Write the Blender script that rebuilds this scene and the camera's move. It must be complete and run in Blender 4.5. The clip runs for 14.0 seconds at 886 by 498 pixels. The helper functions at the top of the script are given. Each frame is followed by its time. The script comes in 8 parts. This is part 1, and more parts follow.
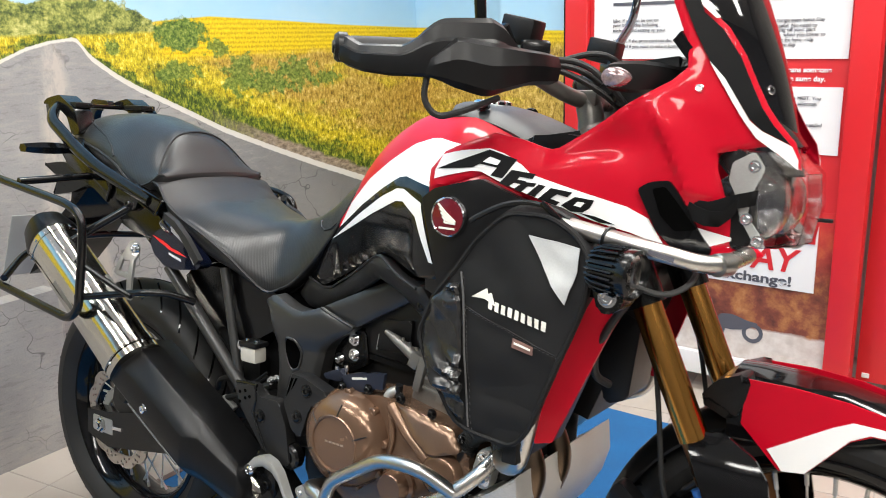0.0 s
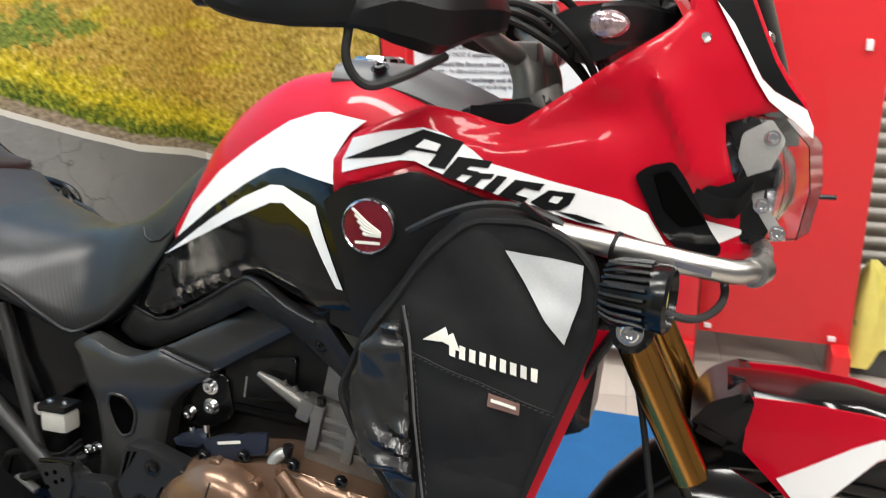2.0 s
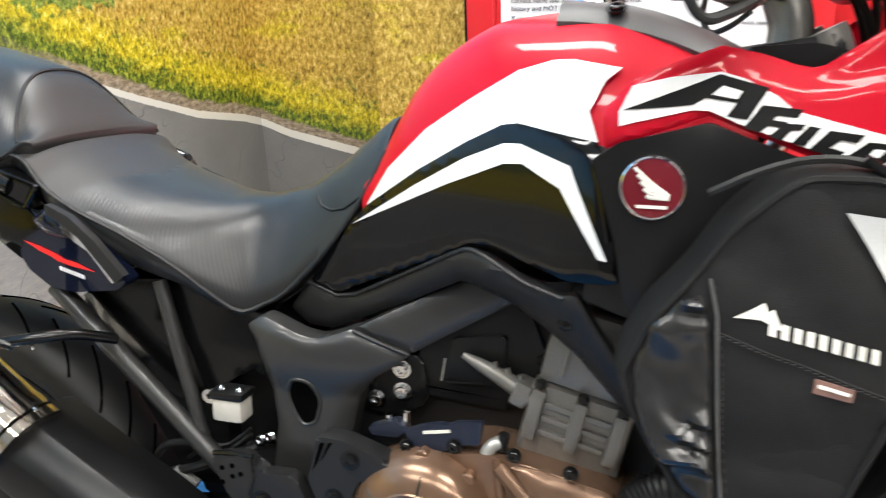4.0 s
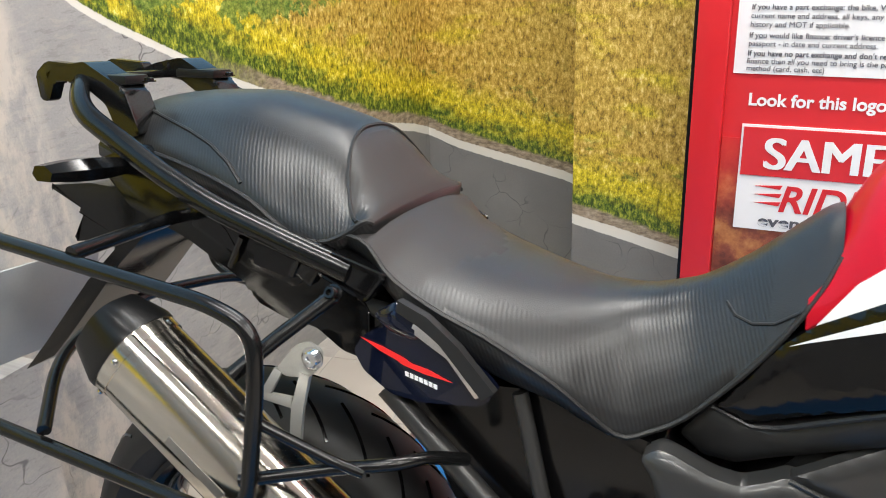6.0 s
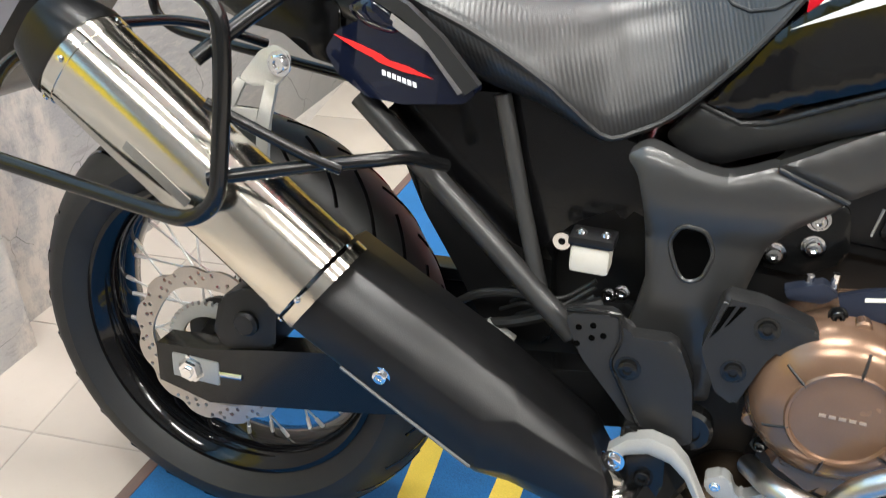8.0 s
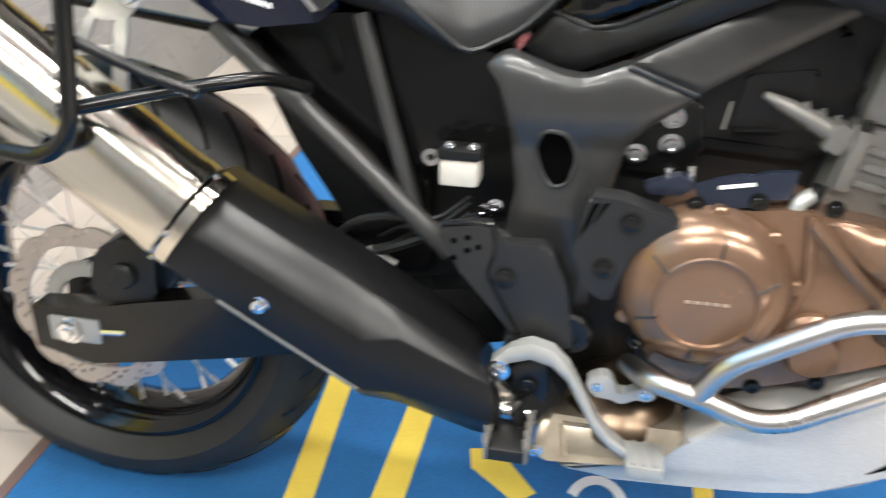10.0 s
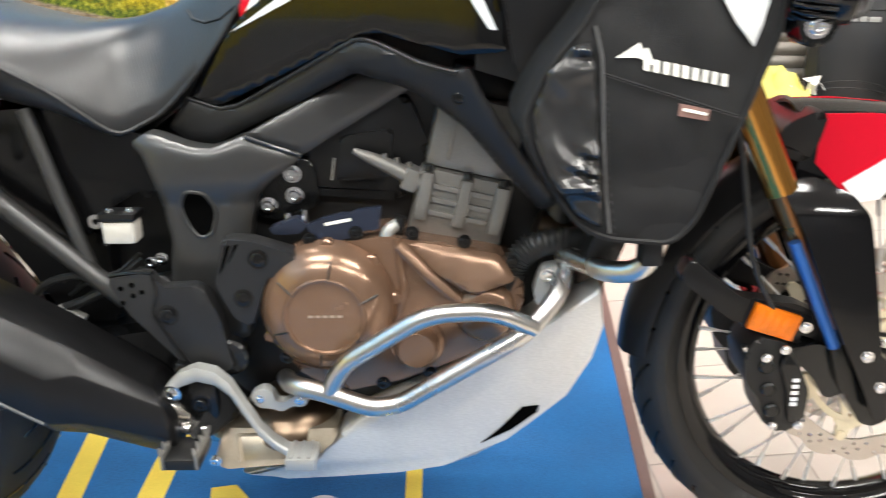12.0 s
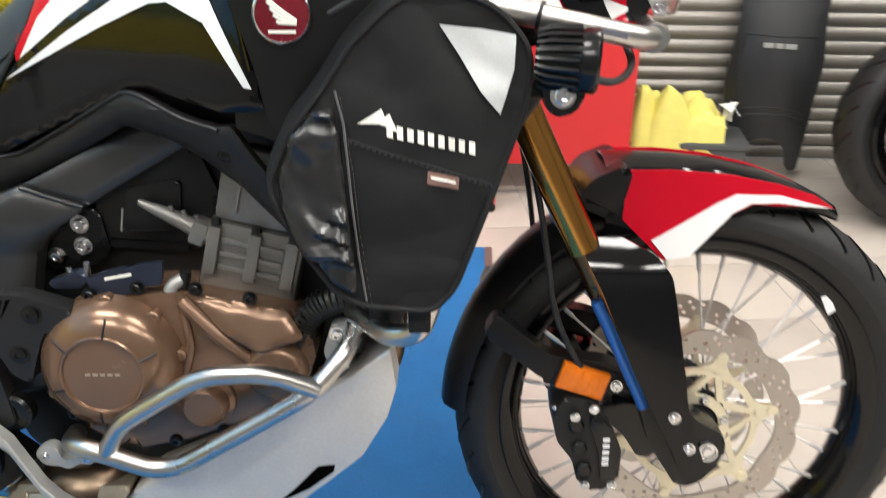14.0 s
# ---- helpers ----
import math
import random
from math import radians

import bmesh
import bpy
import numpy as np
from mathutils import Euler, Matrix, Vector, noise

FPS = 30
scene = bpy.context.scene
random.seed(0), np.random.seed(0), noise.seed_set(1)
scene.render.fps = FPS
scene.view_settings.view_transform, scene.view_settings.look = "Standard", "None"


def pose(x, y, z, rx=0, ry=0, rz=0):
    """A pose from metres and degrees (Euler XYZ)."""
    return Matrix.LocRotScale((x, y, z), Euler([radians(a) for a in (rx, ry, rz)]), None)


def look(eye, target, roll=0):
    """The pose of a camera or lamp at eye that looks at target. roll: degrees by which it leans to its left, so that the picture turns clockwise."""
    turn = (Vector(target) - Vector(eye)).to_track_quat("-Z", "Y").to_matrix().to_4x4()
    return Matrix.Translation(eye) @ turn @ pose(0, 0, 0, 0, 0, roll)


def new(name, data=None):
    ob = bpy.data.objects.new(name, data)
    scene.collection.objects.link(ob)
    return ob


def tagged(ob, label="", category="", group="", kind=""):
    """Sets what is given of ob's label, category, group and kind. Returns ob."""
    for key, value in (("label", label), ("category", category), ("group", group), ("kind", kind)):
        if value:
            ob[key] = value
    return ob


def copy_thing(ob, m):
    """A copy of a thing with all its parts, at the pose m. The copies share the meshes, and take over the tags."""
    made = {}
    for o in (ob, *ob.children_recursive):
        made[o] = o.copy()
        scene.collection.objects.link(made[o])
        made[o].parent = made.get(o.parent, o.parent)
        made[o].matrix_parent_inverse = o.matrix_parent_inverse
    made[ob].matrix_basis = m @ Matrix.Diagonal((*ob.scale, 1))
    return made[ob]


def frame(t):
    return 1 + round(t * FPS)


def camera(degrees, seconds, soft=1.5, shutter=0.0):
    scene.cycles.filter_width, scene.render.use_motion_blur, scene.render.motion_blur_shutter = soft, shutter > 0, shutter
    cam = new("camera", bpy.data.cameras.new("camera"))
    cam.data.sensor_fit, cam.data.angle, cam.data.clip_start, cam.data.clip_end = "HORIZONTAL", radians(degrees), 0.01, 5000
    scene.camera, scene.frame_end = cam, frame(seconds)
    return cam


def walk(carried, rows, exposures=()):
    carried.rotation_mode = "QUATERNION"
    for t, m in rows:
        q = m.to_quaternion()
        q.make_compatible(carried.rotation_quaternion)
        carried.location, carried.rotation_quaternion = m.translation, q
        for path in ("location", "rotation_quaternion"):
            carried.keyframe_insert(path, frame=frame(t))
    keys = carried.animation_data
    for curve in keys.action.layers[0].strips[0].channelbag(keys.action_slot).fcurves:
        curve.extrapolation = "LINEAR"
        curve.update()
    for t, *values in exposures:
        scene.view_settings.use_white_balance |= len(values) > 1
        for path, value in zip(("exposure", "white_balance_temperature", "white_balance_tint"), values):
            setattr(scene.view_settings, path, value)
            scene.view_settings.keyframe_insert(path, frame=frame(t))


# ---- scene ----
cam = camera(55.1, 14.0, 0.95, 0.5)
PATH = [
    (0, (1.789, -1.089, 1.25), (0.628, 0.457, 0.738), -1.8),
    (0.5, (1.708, -1.036, 1.247), (0.567, 0.526, 0.739), -2.0),
    (1, (1.591, -0.948, 1.241), (0.648, 0.735, 0.714), -2.1),
    (1.5, (1.502, -0.887, 1.236), (0.702, 0.861, 0.681), -1.7),
    (2, (1.424, -0.875, 1.237), (0.771, 0.902, 0.593), -1.5),
    (2.2, (1.393, -0.875, 1.239), (0.806, 0.911, 0.559), -1.5),
    (4.3, (1.063, -0.853, 1.206), (0.385, 0.88, 0.473), -3.0),
    (4.5, (1.014, -0.836, 1.215), (0.284, 0.868, 0.465), -3.3),
    (5, (0.896, -0.798, 1.222), (0.071, 0.87, 0.489), -2.8),
    (5.5, (0.775, -0.774, 1.251), (-0.042, 0.89, 0.5), -2.5),
    (6, (0.688, -0.777, 1.281), (-0.109, 0.897, 0.532), -2.4),
    (6.5, (0.642, -0.771, 1.26), (-0.094, 0.928, 0.504), -2.0),
    (7, (0.641, -0.785, 1.207), (-0.061, 0.919, 0.428), -0.8),
    (7.4, (0.644, -0.803, 1.172), (-0.01, 0.846, 0.248), -0.2),
    (7.5, (0.65, -0.8, 1.148), (-0.001, 0.831, 0.192), -0.7),
    (7.7, (0.651, -0.81, 1.129), (0.027, 0.782, 0.093), -0.5),
    (9.8, (0.688, -0.842, 1.054), (0.184, 0.745, -0.055), -1.3),
    (10, (0.706, -0.848, 1.053), (0.297, 0.78, -0.035), -0.8),
    (10.5, (0.787, -0.897, 1.065), (0.505, 0.8, 0.045), -0.3),
    (11, (0.87, -0.972, 1.091), (0.646, 0.77, 0.135), -0.3),
    (11.5, (0.927, -1.005, 1.108), (0.726, 0.758, 0.186), -0.9),
    (12, (0.999, -1.029, 1.107), (0.904, 0.745, 0.189), -1.0),
    (12.5, (1.074, -1.039, 1.099), (1.111, 0.738, 0.182), -0.6),
    (13, (1.118, -1.048, 1.09), (1.226, 0.725, 0.172), 0.1),
    (13.5, (1.17, -1.035, 1.104), (1.273, 0.733, 0.176), 0.4),
    (14, (1.249, -0.957, 1.153), (1.184, 0.82, 0.239), 0.2),
]
walk(cam, [(t, look(eye, target, roll)) for t, eye, target, roll in PATH], exposures=[(0.0, 0.2), (1.5, 0.0), (2.2, 0.1), (4.5, 0.5), (5.0, 0.45), (6.0, 0.25), (6.5, 0.2), (7.5, 0.62), (9.8, 1.0), (11.0, 1.1), (11.5, 1.05), (12.0, 0.85), (13.0, 0.45), (14.0, 0.3)])

# ---- world, lamps, exposure ----
world = bpy.data.worlds.new("world")
scene.world = world
world.use_nodes = True
world.node_tree.nodes["Background"].inputs[0].default_value = (0.8, 0.9, 1.0, 1)
world.node_tree.nodes["Background"].inputs[1].default_value = 0.3
scene.view_settings.exposure = 0.0
LAMP_POWER = 25.0
CEILING = 2.9
LAMP_SPOTS = [(0.3, -2.0), (2.1, -2.0), (3.9, -2.0), (0.3, -0.55), (2.1, -0.55), (3.9, -0.55), (0.3, 0.95), (2.1, 0.95), (3.9, 0.95)]
for lx, ly in LAMP_SPOTS:
    lamp = new("ceiling_lamp_light", bpy.data.lights.new("ceiling_lamp_light", "AREA"))
    lamp.data.shape, lamp.data.size, lamp.data.size_y = "RECTANGLE", 1.15, 0.28
    lamp.data.energy = LAMP_POWER
    lamp.data.color = (1.0, 0.98, 0.925)
    lamp.matrix_world = pose(lx, ly, CEILING - 0.075)


# ---- node helpers and materials ----
def nodes_of(name):
    m = bpy.data.materials.new(name)
    m.use_nodes = True
    nt = m.node_tree
    nt.nodes.clear()
    out = nt.nodes.new("ShaderNodeOutputMaterial")
    bsdf = nt.nodes.new("ShaderNodeBsdfPrincipled")
    nt.links.new(bsdf.outputs[0], out.inputs[0])
    return m, nt, bsdf


def math_node(nt, op, a, b=None, c=None, clamp=False):
    n = nt.nodes.new("ShaderNodeMath")
    n.operation, n.use_clamp = op, clamp
    for i, v in enumerate((a, b, c)):
        if v is None:
            continue
        if isinstance(v, (int, float)):
            n.inputs[i].default_value = v
        else:
            nt.links.new(v, n.inputs[i])
    return n.outputs[0]


def mix_col(nt, fac, a, b, kind="MIX"):
    n = nt.nodes.new("ShaderNodeMix")
    n.data_type, n.blend_type = "RGBA", kind
    for sock, v in ((n.inputs[0], fac), (n.inputs[6], a), (n.inputs[7], b)):
        if isinstance(v, (int, float)):
            sock.default_value = v
        elif isinstance(v, tuple):
            sock.default_value = (*v, 1)
        else:
            nt.links.new(v, sock)
    return n.outputs[2]


def coords(nt):
    return nt.nodes.new("ShaderNodeTexCoord").outputs["Object"]


def noise_tex(nt, vec, scale, detail=4, rough=0.55, stretch=None):
    if stretch:
        mp = nt.nodes.new("ShaderNodeMapping")
        mp.inputs["Scale"].default_value = stretch
        nt.links.new(vec, mp.inputs[0])
        vec = mp.outputs[0]
    n = nt.nodes.new("ShaderNodeTexNoise")
    n.inputs["Scale"].default_value = scale
    n.inputs["Detail"].default_value = detail
    n.inputs["Roughness"].default_value = rough
    nt.links.new(vec, n.inputs["Vector"])
    return n.outputs["Fac"]


def ramp(nt, fac, stops):
    n = nt.nodes.new("ShaderNodeValToRGB")
    while len(n.color_ramp.elements) < len(stops):
        n.color_ramp.elements.new(0.5)
    for e, (p, c) in zip(n.color_ramp.elements, stops):
        e.position = p
        e.color = (*c, 1) if isinstance(c, tuple) else (c, c, c, 1)
    nt.links.new(fac, n.inputs[0])
    return n.outputs[0]


def bump_in(nt, bsdf, height, strength, dist=0.002):
    b = nt.nodes.new("ShaderNodeBump")
    b.inputs["Strength"].default_value = strength
    b.inputs["Distance"].default_value = dist
    nt.links.new(height, b.inputs["Height"])
    nt.links.new(b.outputs[0], bsdf.inputs["Normal"])


def surface(name, colour, rough=0.5, metal=0.0, vary=0.12, grain=0.05, fine=260.0, coarse=14.0, bump=0.08, coat=0.0, stretch=None, spread=0.1):
    """A paint, plastic or metal with soft stains, fine grain and slightly uneven gloss."""
    m, nt, bsdf = nodes_of(name)
    co = coords(nt)
    big = noise_tex(nt, co, coarse, 3, 0.6)
    small = noise_tex(nt, co, fine, 2, 0.6, stretch)
    k = math_node(nt, "ADD", math_node(nt, "MULTIPLY_ADD", big, vary * 2, 1 - vary), math_node(nt, "MULTIPLY_ADD", small, grain * 2, -grain))
    col = mix_col(nt, 1.0, colour, k, "MULTIPLY")
    nt.links.new(col, bsdf.inputs["Base Color"])
    r = math_node(nt, "MULTIPLY_ADD", big, spread * 2, rough - spread, clamp=True)
    nt.links.new(r, bsdf.inputs["Roughness"])
    bsdf.inputs["Metallic"].default_value = metal
    bsdf.inputs["Coat Weight"].default_value = coat
    bsdf.inputs["Coat Roughness"].default_value = 0.09 if 0.5 < coat < 0.6 else 0.03
    if coat > 0.5:
        bsdf.inputs["Specular IOR Level"].default_value = 0.1
    if bump:
        bump_in(nt, bsdf, small, bump, 0.0006)
    return m


def dull(m, level):
    """Lowers the mirror-like share of a grained plastic."""
    m.node_tree.nodes["Principled BSDF"].inputs["Specular IOR Level"].default_value = level
    return m


RED = surface("red_gloss_paint", (0.46, 0.0025, 0.016), 0.42, 0, 0.05, 0.02, 400, 6, 0.0, 0.51, None, 0.04)
RED.node_tree.nodes["Principled BSDF"].inputs["Coat Weight"].default_value = 0.30
RED.node_tree.nodes["Principled BSDF"].inputs["Coat Roughness"].default_value = 0.035
WHITE_PAINT = surface("white_gloss_paint", (0.82, 0.82, 0.82), 0.25, 0, 0.03, 0.02, 400, 6, 0.0, 1.0, None, 0.04)
BLACK_GLOSS = dull(surface("black_gloss_paint", (0.003, 0.003, 0.0035), 0.1, 0, 0.1, 0.02, 400, 6, 0.0, 0.1, None, 0.03), 0.32)
BLACK_PLASTIC = dull(surface("black_textured_plastic", (0.0062, 0.0062, 0.0066), 0.33, 0, 0.15, 0.12, 700, 9, 0.25), 0.34)
TRIM_PLASTIC = dull(surface("dark_grained_trim", (0.0165, 0.0165, 0.017), 0.40, 0, 0.15, 0.14, 600, 9, 0.3), 0.42)
BLACK_SATIN = dull(surface("black_satin_metal", (0.005, 0.0052, 0.0055), 0.22, 0.0, 0.15, 0.06, 500, 12, 0.1, 0.15), 0.4)
TAIL_BLACK = dull(surface("gloss_moulded_black", (0.0032, 0.0032, 0.0035), 0.15, 0, 0.15, 0.06, 500, 9, 0.1), 0.36)
PAD_GREY = surface("charcoal_grained_plastic", (0.045, 0.046, 0.048), 0.42, 0, 0.15, 0.12, 600, 9, 0.25)
GREY_PLASTIC = surface("dark_grey_plastic", (0.075, 0.077, 0.08), 0.42, 0, 0.12, 0.1, 700, 9, 0.2)
FRAME_BLACK = surface("black_frame_coating", (0.034, 0.034, 0.0335), 0.38, 0.25, 0.15, 0.08, 500, 10, 0.12, 0.2)
RUBBER = surface("black_rubber", (0.009, 0.009, 0.009), 0.55, 0, 0.2, 0.15, 300, 18, 0.25)
FILLER_DARK = surface("dark_bronze_cap", (0.07, 0.045, 0.032), 0.25, 0.6, 0.15, 0.05)
BRONZE_PALE = surface("rubbed_bronze_print", (0.42, 0.33, 0.26), 0.3, 0.5, 0.1, 0.05)
BRONZE = surface("bronze_engine_paint", (0.20, 0.120, 0.078), 0.23, 0.55, 0.18, 0.08, 600, 16, 0.12)
CAST = surface("cast_grey_alloy", (0.19, 0.182, 0.168), 0.38, 0.45, 0.24, 0.15, 350, 16, 0.3)
DARK_CAST = surface("dark_cast_metal", (0.008, 0.008, 0.008), 0.45, 0.2, 0.2, 0.15, 350, 16, 0.3)
STEEL = surface("polished_stainless_steel", (0.66, 0.62, 0.55), 0.13, 1.0, 0.12, 0.05, 260, 7, 0.05, 0, (1, 1, 12), 0.06)
BAR_STEEL = surface("brushed_stainless_tube", (0.53, 0.52, 0.50), 0.29, 1.0, 0.12, 0.1, 400, 9, 0.1)
HEADER_STEEL = surface("heat_tinted_header", (0.16, 0.115, 0.08), 0.32, 1.0, 0.2, 0.08, 200, 10, 0.05)
BOX_STEEL = surface("straw_tinted_steel", (0.37, 0.315, 0.24), 0.30, 0.75, 0.3, 0.12, 260, 18, 0.12)
STUB_STEEL = surface("polished_pipe_steel", (0.60, 0.57, 0.52), 0.17, 1.0, 0.15, 0.05, 300, 14, 0.05)
ALU = surface("scratched_aluminium_sheet", (0.585, 0.57, 0.54), 0.42, 0.4, 0.2, 0.16, 160, 7, 0.18, 0, (1, 8, 3), 0.12)
ALLOY = surface("silver_painted_alloy", (0.35, 0.35, 0.335), 0.34, 0.35, 0.14, 0.1, 500, 12, 0.14)
GOLD = surface("gold_anodised_tube", (0.56, 0.27, 0.065), 0.17, 1.0, 0.03, 0.03, 300, 8, 0.0, 0, (12, 12, 1), 0.02)
SLIDER = surface("brown_polished_slider", (0.26, 0.12, 0.05), 0.3, 1.0, 0.08, 0.05, 300, 8, 0.04)
SPOKE_STEEL = surface("bright_steel_spoke", (0.75, 0.74, 0.72), 0.3, 0.6, 0.06, 0.04)
LAMP_GREY = surface("dark_lamp_reflector", (0.16, 0.16, 0.17), 0.2, 0.8, 0.1, 0.05)
PALE_GOLD = surface("pale_gold_anodised", (0.74, 0.67, 0.50), 0.32, 0.55, 0.08, 0.06)
CHROME = surface("polished_chrome", (0.78, 0.78, 0.79), 0.1, 1.0, 0.05, 0.02, 300, 12, 0.0)
DISC = surface("brake_disc_steel", (0.5, 0.46, 0.42), 0.34, 1.0, 0.1, 0.1, 500, 12, 0.1)
BLUE_STICKER = surface("blue_anodised", (0.03, 0.13, 0.42), 0.3, 0.3, 0.06, 0.04, 300, 10, 0.0)
BLUE_PLATE = surface("dark_blue_anodised_plate", (0.022, 0.028, 0.048), 0.34, 0.4, 0.1, 0.06, 300, 12, 0.05)
AMBER = surface("amber_reflector", (0.66, 0.15, 0.006), 0.14, 0, 0.25, 0.15, 180, 40, 0.3, 0.6)
RESERVOIR_WHITE = surface("milky_plastic", (0.50, 0.475, 0.42), 0.35, 0, 0.14, 0.04, 200, 45, 0.03)
FABRIC = surface("black_woven_fabric", (0.007, 0.007, 0.0075), 0.7, 0, 0.25, 0.3, 900, 12, 0.5)
VINYL = surface("shiny_black_vinyl", (0.016, 0.016, 0.0165), 0.24, 0, 0.15, 0.08, 38, 16, 0.3, 0.0, None, 0.05)
REFLECTIVE = surface("silver_reflective_fabric", (0.52, 0.53, 0.53), 0.5, 0.15, 0.1, 0.1, 500, 20, 0.15)
THREAD = surface("grey_thread", (0.045, 0.045, 0.045), 0.8, 0, 0.1, 0.1)
for plain in (BLACK_PLASTIC, TRIM_PLASTIC, FABRIC, BLACK_SATIN):
    plain.node_tree.nodes["Principled BSDF"].inputs["Specular IOR Level"].default_value = 0.3
# shineless black for sheets that stand in for the shade inside holes
HOLE_SHADE = surface("painted_hole_shade", (0.002, 0.002, 0.002), 0.85, 0, 0.2, 0.1)
for shader in HOLE_SHADE.node_tree.nodes:
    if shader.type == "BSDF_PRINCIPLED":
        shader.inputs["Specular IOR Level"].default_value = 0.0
CREAM = surface("cream_print", (0.8, 0.78, 0.7), 0.7, 0, 0.08, 0.08, 600, 20, 0.0)
PIPING = surface("grey_piping", (0.09, 0.09, 0.09), 0.35, 0, 0.3, 0.2, 120, 30, 0.1)
BROWN_TAG = surface("brown_label", (0.2, 0.11, 0.09), 0.7, 0, 0.1, 0.1, 500, 20, 0.1)
DARK_RED = surface("deep_red_badge", (0.16, 0.012, 0.02), 0.25, 0.2, 0.15, 0.05, 400, 40, 0.0, 0.6)
RED_DECAL = surface("bright_red_decal", (0.75, 0.02, 0.02), 0.35, 0, 0.05, 0.03)
LETTER_BLACK = surface("black_printed_film", (0.004, 0.004, 0.0045), 0.6, 0, 0.1, 0.02)
LETTER_BLACK.node_tree.nodes["Principled BSDF"].inputs["Specular IOR Level"].default_value = 0.15
NAVY = surface("navy_gloss_panel", (0.004, 0.006, 0.016), 0.12, 0, 0.1, 0.02, 400, 6, 0.0, 0.8)


def leather(name, colour, rough, weave):
    m, nt, bsdf = nodes_of(name)
    co = coords(nt)
    big = noise_tex(nt, co, 7, 3)
    pores = nt.nodes.new("ShaderNodeTexVoronoi")
    pores.inputs["Scale"].default_value = 900
    nt.links.new(co, pores.inputs["Vector"])
    col = mix_col(nt, 1.0, colour, math_node(nt, "MULTIPLY_ADD", big, 0.3, 0.85), "MULTIPLY")
    nt.links.new(col, bsdf.inputs["Base Color"])
    nt.links.new(math_node(nt, "MULTIPLY_ADD", big, 0.12, rough - 0.06), bsdf.inputs["Roughness"])
    h = pores.outputs["Distance"]
    if weave:
        sep = nt.nodes.new("ShaderNodeSeparateXYZ")
        nt.links.new(co, sep.inputs[0])
        w = math_node(nt, "SINE", math_node(nt, "MULTIPLY", math_node(nt, "ADD", sep.outputs[0], math_node(nt, "MULTIPLY", sep.outputs[2], 0.35)), 1350))
        h = math_node(nt, "ADD", math_node(nt, "MULTIPLY", h, 0.5), math_node(nt, "MULTIPLY", w, 0.5))
        # rib shading put into the colour: grooves darker, crests lighter
        nt.links.new(mix_col(nt, 1.0, col, math_node(nt, "MULTIPLY_ADD", w, 0.28, 0.95), "MULTIPLY"), bsdf.inputs["Base Color"])
    bump_in(nt, bsdf, h, 0.22, 0.0006)
    return m


SEAT_TOP = leather("seat_vinyl_top", (0.0165, 0.0172, 0.0185), 0.37, False)
SEAT_SIDE = leather("seat_vinyl_ribbed", (0.015, 0.0155, 0.0163), 0.34, True)
SEAT_DARK = leather("seat_vinyl_worn", (0.021, 0.0197, 0.0197), 0.5, False)


def clear_plastic(name, tint, rough, ior=1.49):
    m, nt, bsdf = nodes_of(name)
    co = coords(nt)
    bsdf.inputs["Base Color"].default_value = (*tint, 1)
    bsdf.inputs["Transmission Weight"].default_value = 1.0
    bsdf.inputs["IOR"].default_value = ior
    nt.links.new(math_node(nt, "MULTIPLY_ADD", noise_tex(nt, co, 30), 0.05, rough), bsdf.inputs["Roughness"])
    return m


CLEAR = clear_plastic("clear_polycarbonate", (0.97, 0.97, 0.96), 0.02)
LENS = clear_plastic("clear_lens", (0.93, 0.94, 0.95), 0.02)
SMOKE = surface("dark_smoked_screen", (0.006, 0.006, 0.007), 0.08, 0, 0.08, 0.02, 300, 8, 0.0, 0.7, None, 0.03)


# ---- mesh helpers ----
def finish(name, bm, material, parent, label="", smooth=True, kind="", sharp=0.6):
    me = bpy.data.meshes.new(name)
    bmesh.ops.recalc_face_normals(bm, faces=bm.faces)
    bm.normal_update()
    if smooth:
        for f in bm.faces:
            f.smooth = True
        for e in bm.edges:
            if len(e.link_faces) == 2 and e.calc_face_angle(0) > sharp:
                e.smooth = False
    bm.to_mesh(me)
    bm.free()
    me.materials.append(material)
    ob = new(name, me)
    if parent is not None:
        ob.parent = parent
    if label:
        ob["label"] = label
    if kind:
        ob["kind"] = kind
    return ob


def part(name, bm, material, parent, label="", sharp=0.6):
    return finish(name, bm, material, parent, label, sharp=sharp)


def thing(name, label, category, m=None, group=""):
    ob = new(name)
    if m is not None:
        ob.matrix_world = m
    return tagged(ob, label, category, group)


def box(bm, x0, x1, y0, y1, z0, z1, bevel=0.0, m=None):
    vs = [bm.verts.new((x, y, z)) for x in (x0, x1) for y in (y0, y1) for z in (z0, z1)]
    quads = ((0, 1, 3, 2), (4, 6, 7, 5), (0, 4, 5, 1), (2, 3, 7, 6), (0, 2, 6, 4), (1, 5, 7, 3))
    fs = [bm.faces.new([vs[i] for i in q]) for q in quads]
    new_vs = vs
    if bevel:
        es = list({e for f in fs for e in f.edges})
        r = bmesh.ops.bevel(bm, geom=es, offset=bevel, segments=2, profile=0.6, affect="EDGES")
        new_vs = list({v for f in r["faces"] for v in f.verts})
    if m is not None:
        bmesh.ops.transform(bm, matrix=m, verts=[v for v in new_vs if v.is_valid])
    return bm


def fresh_box(*a, **k):
    return box(bmesh.new(), *a, **k)


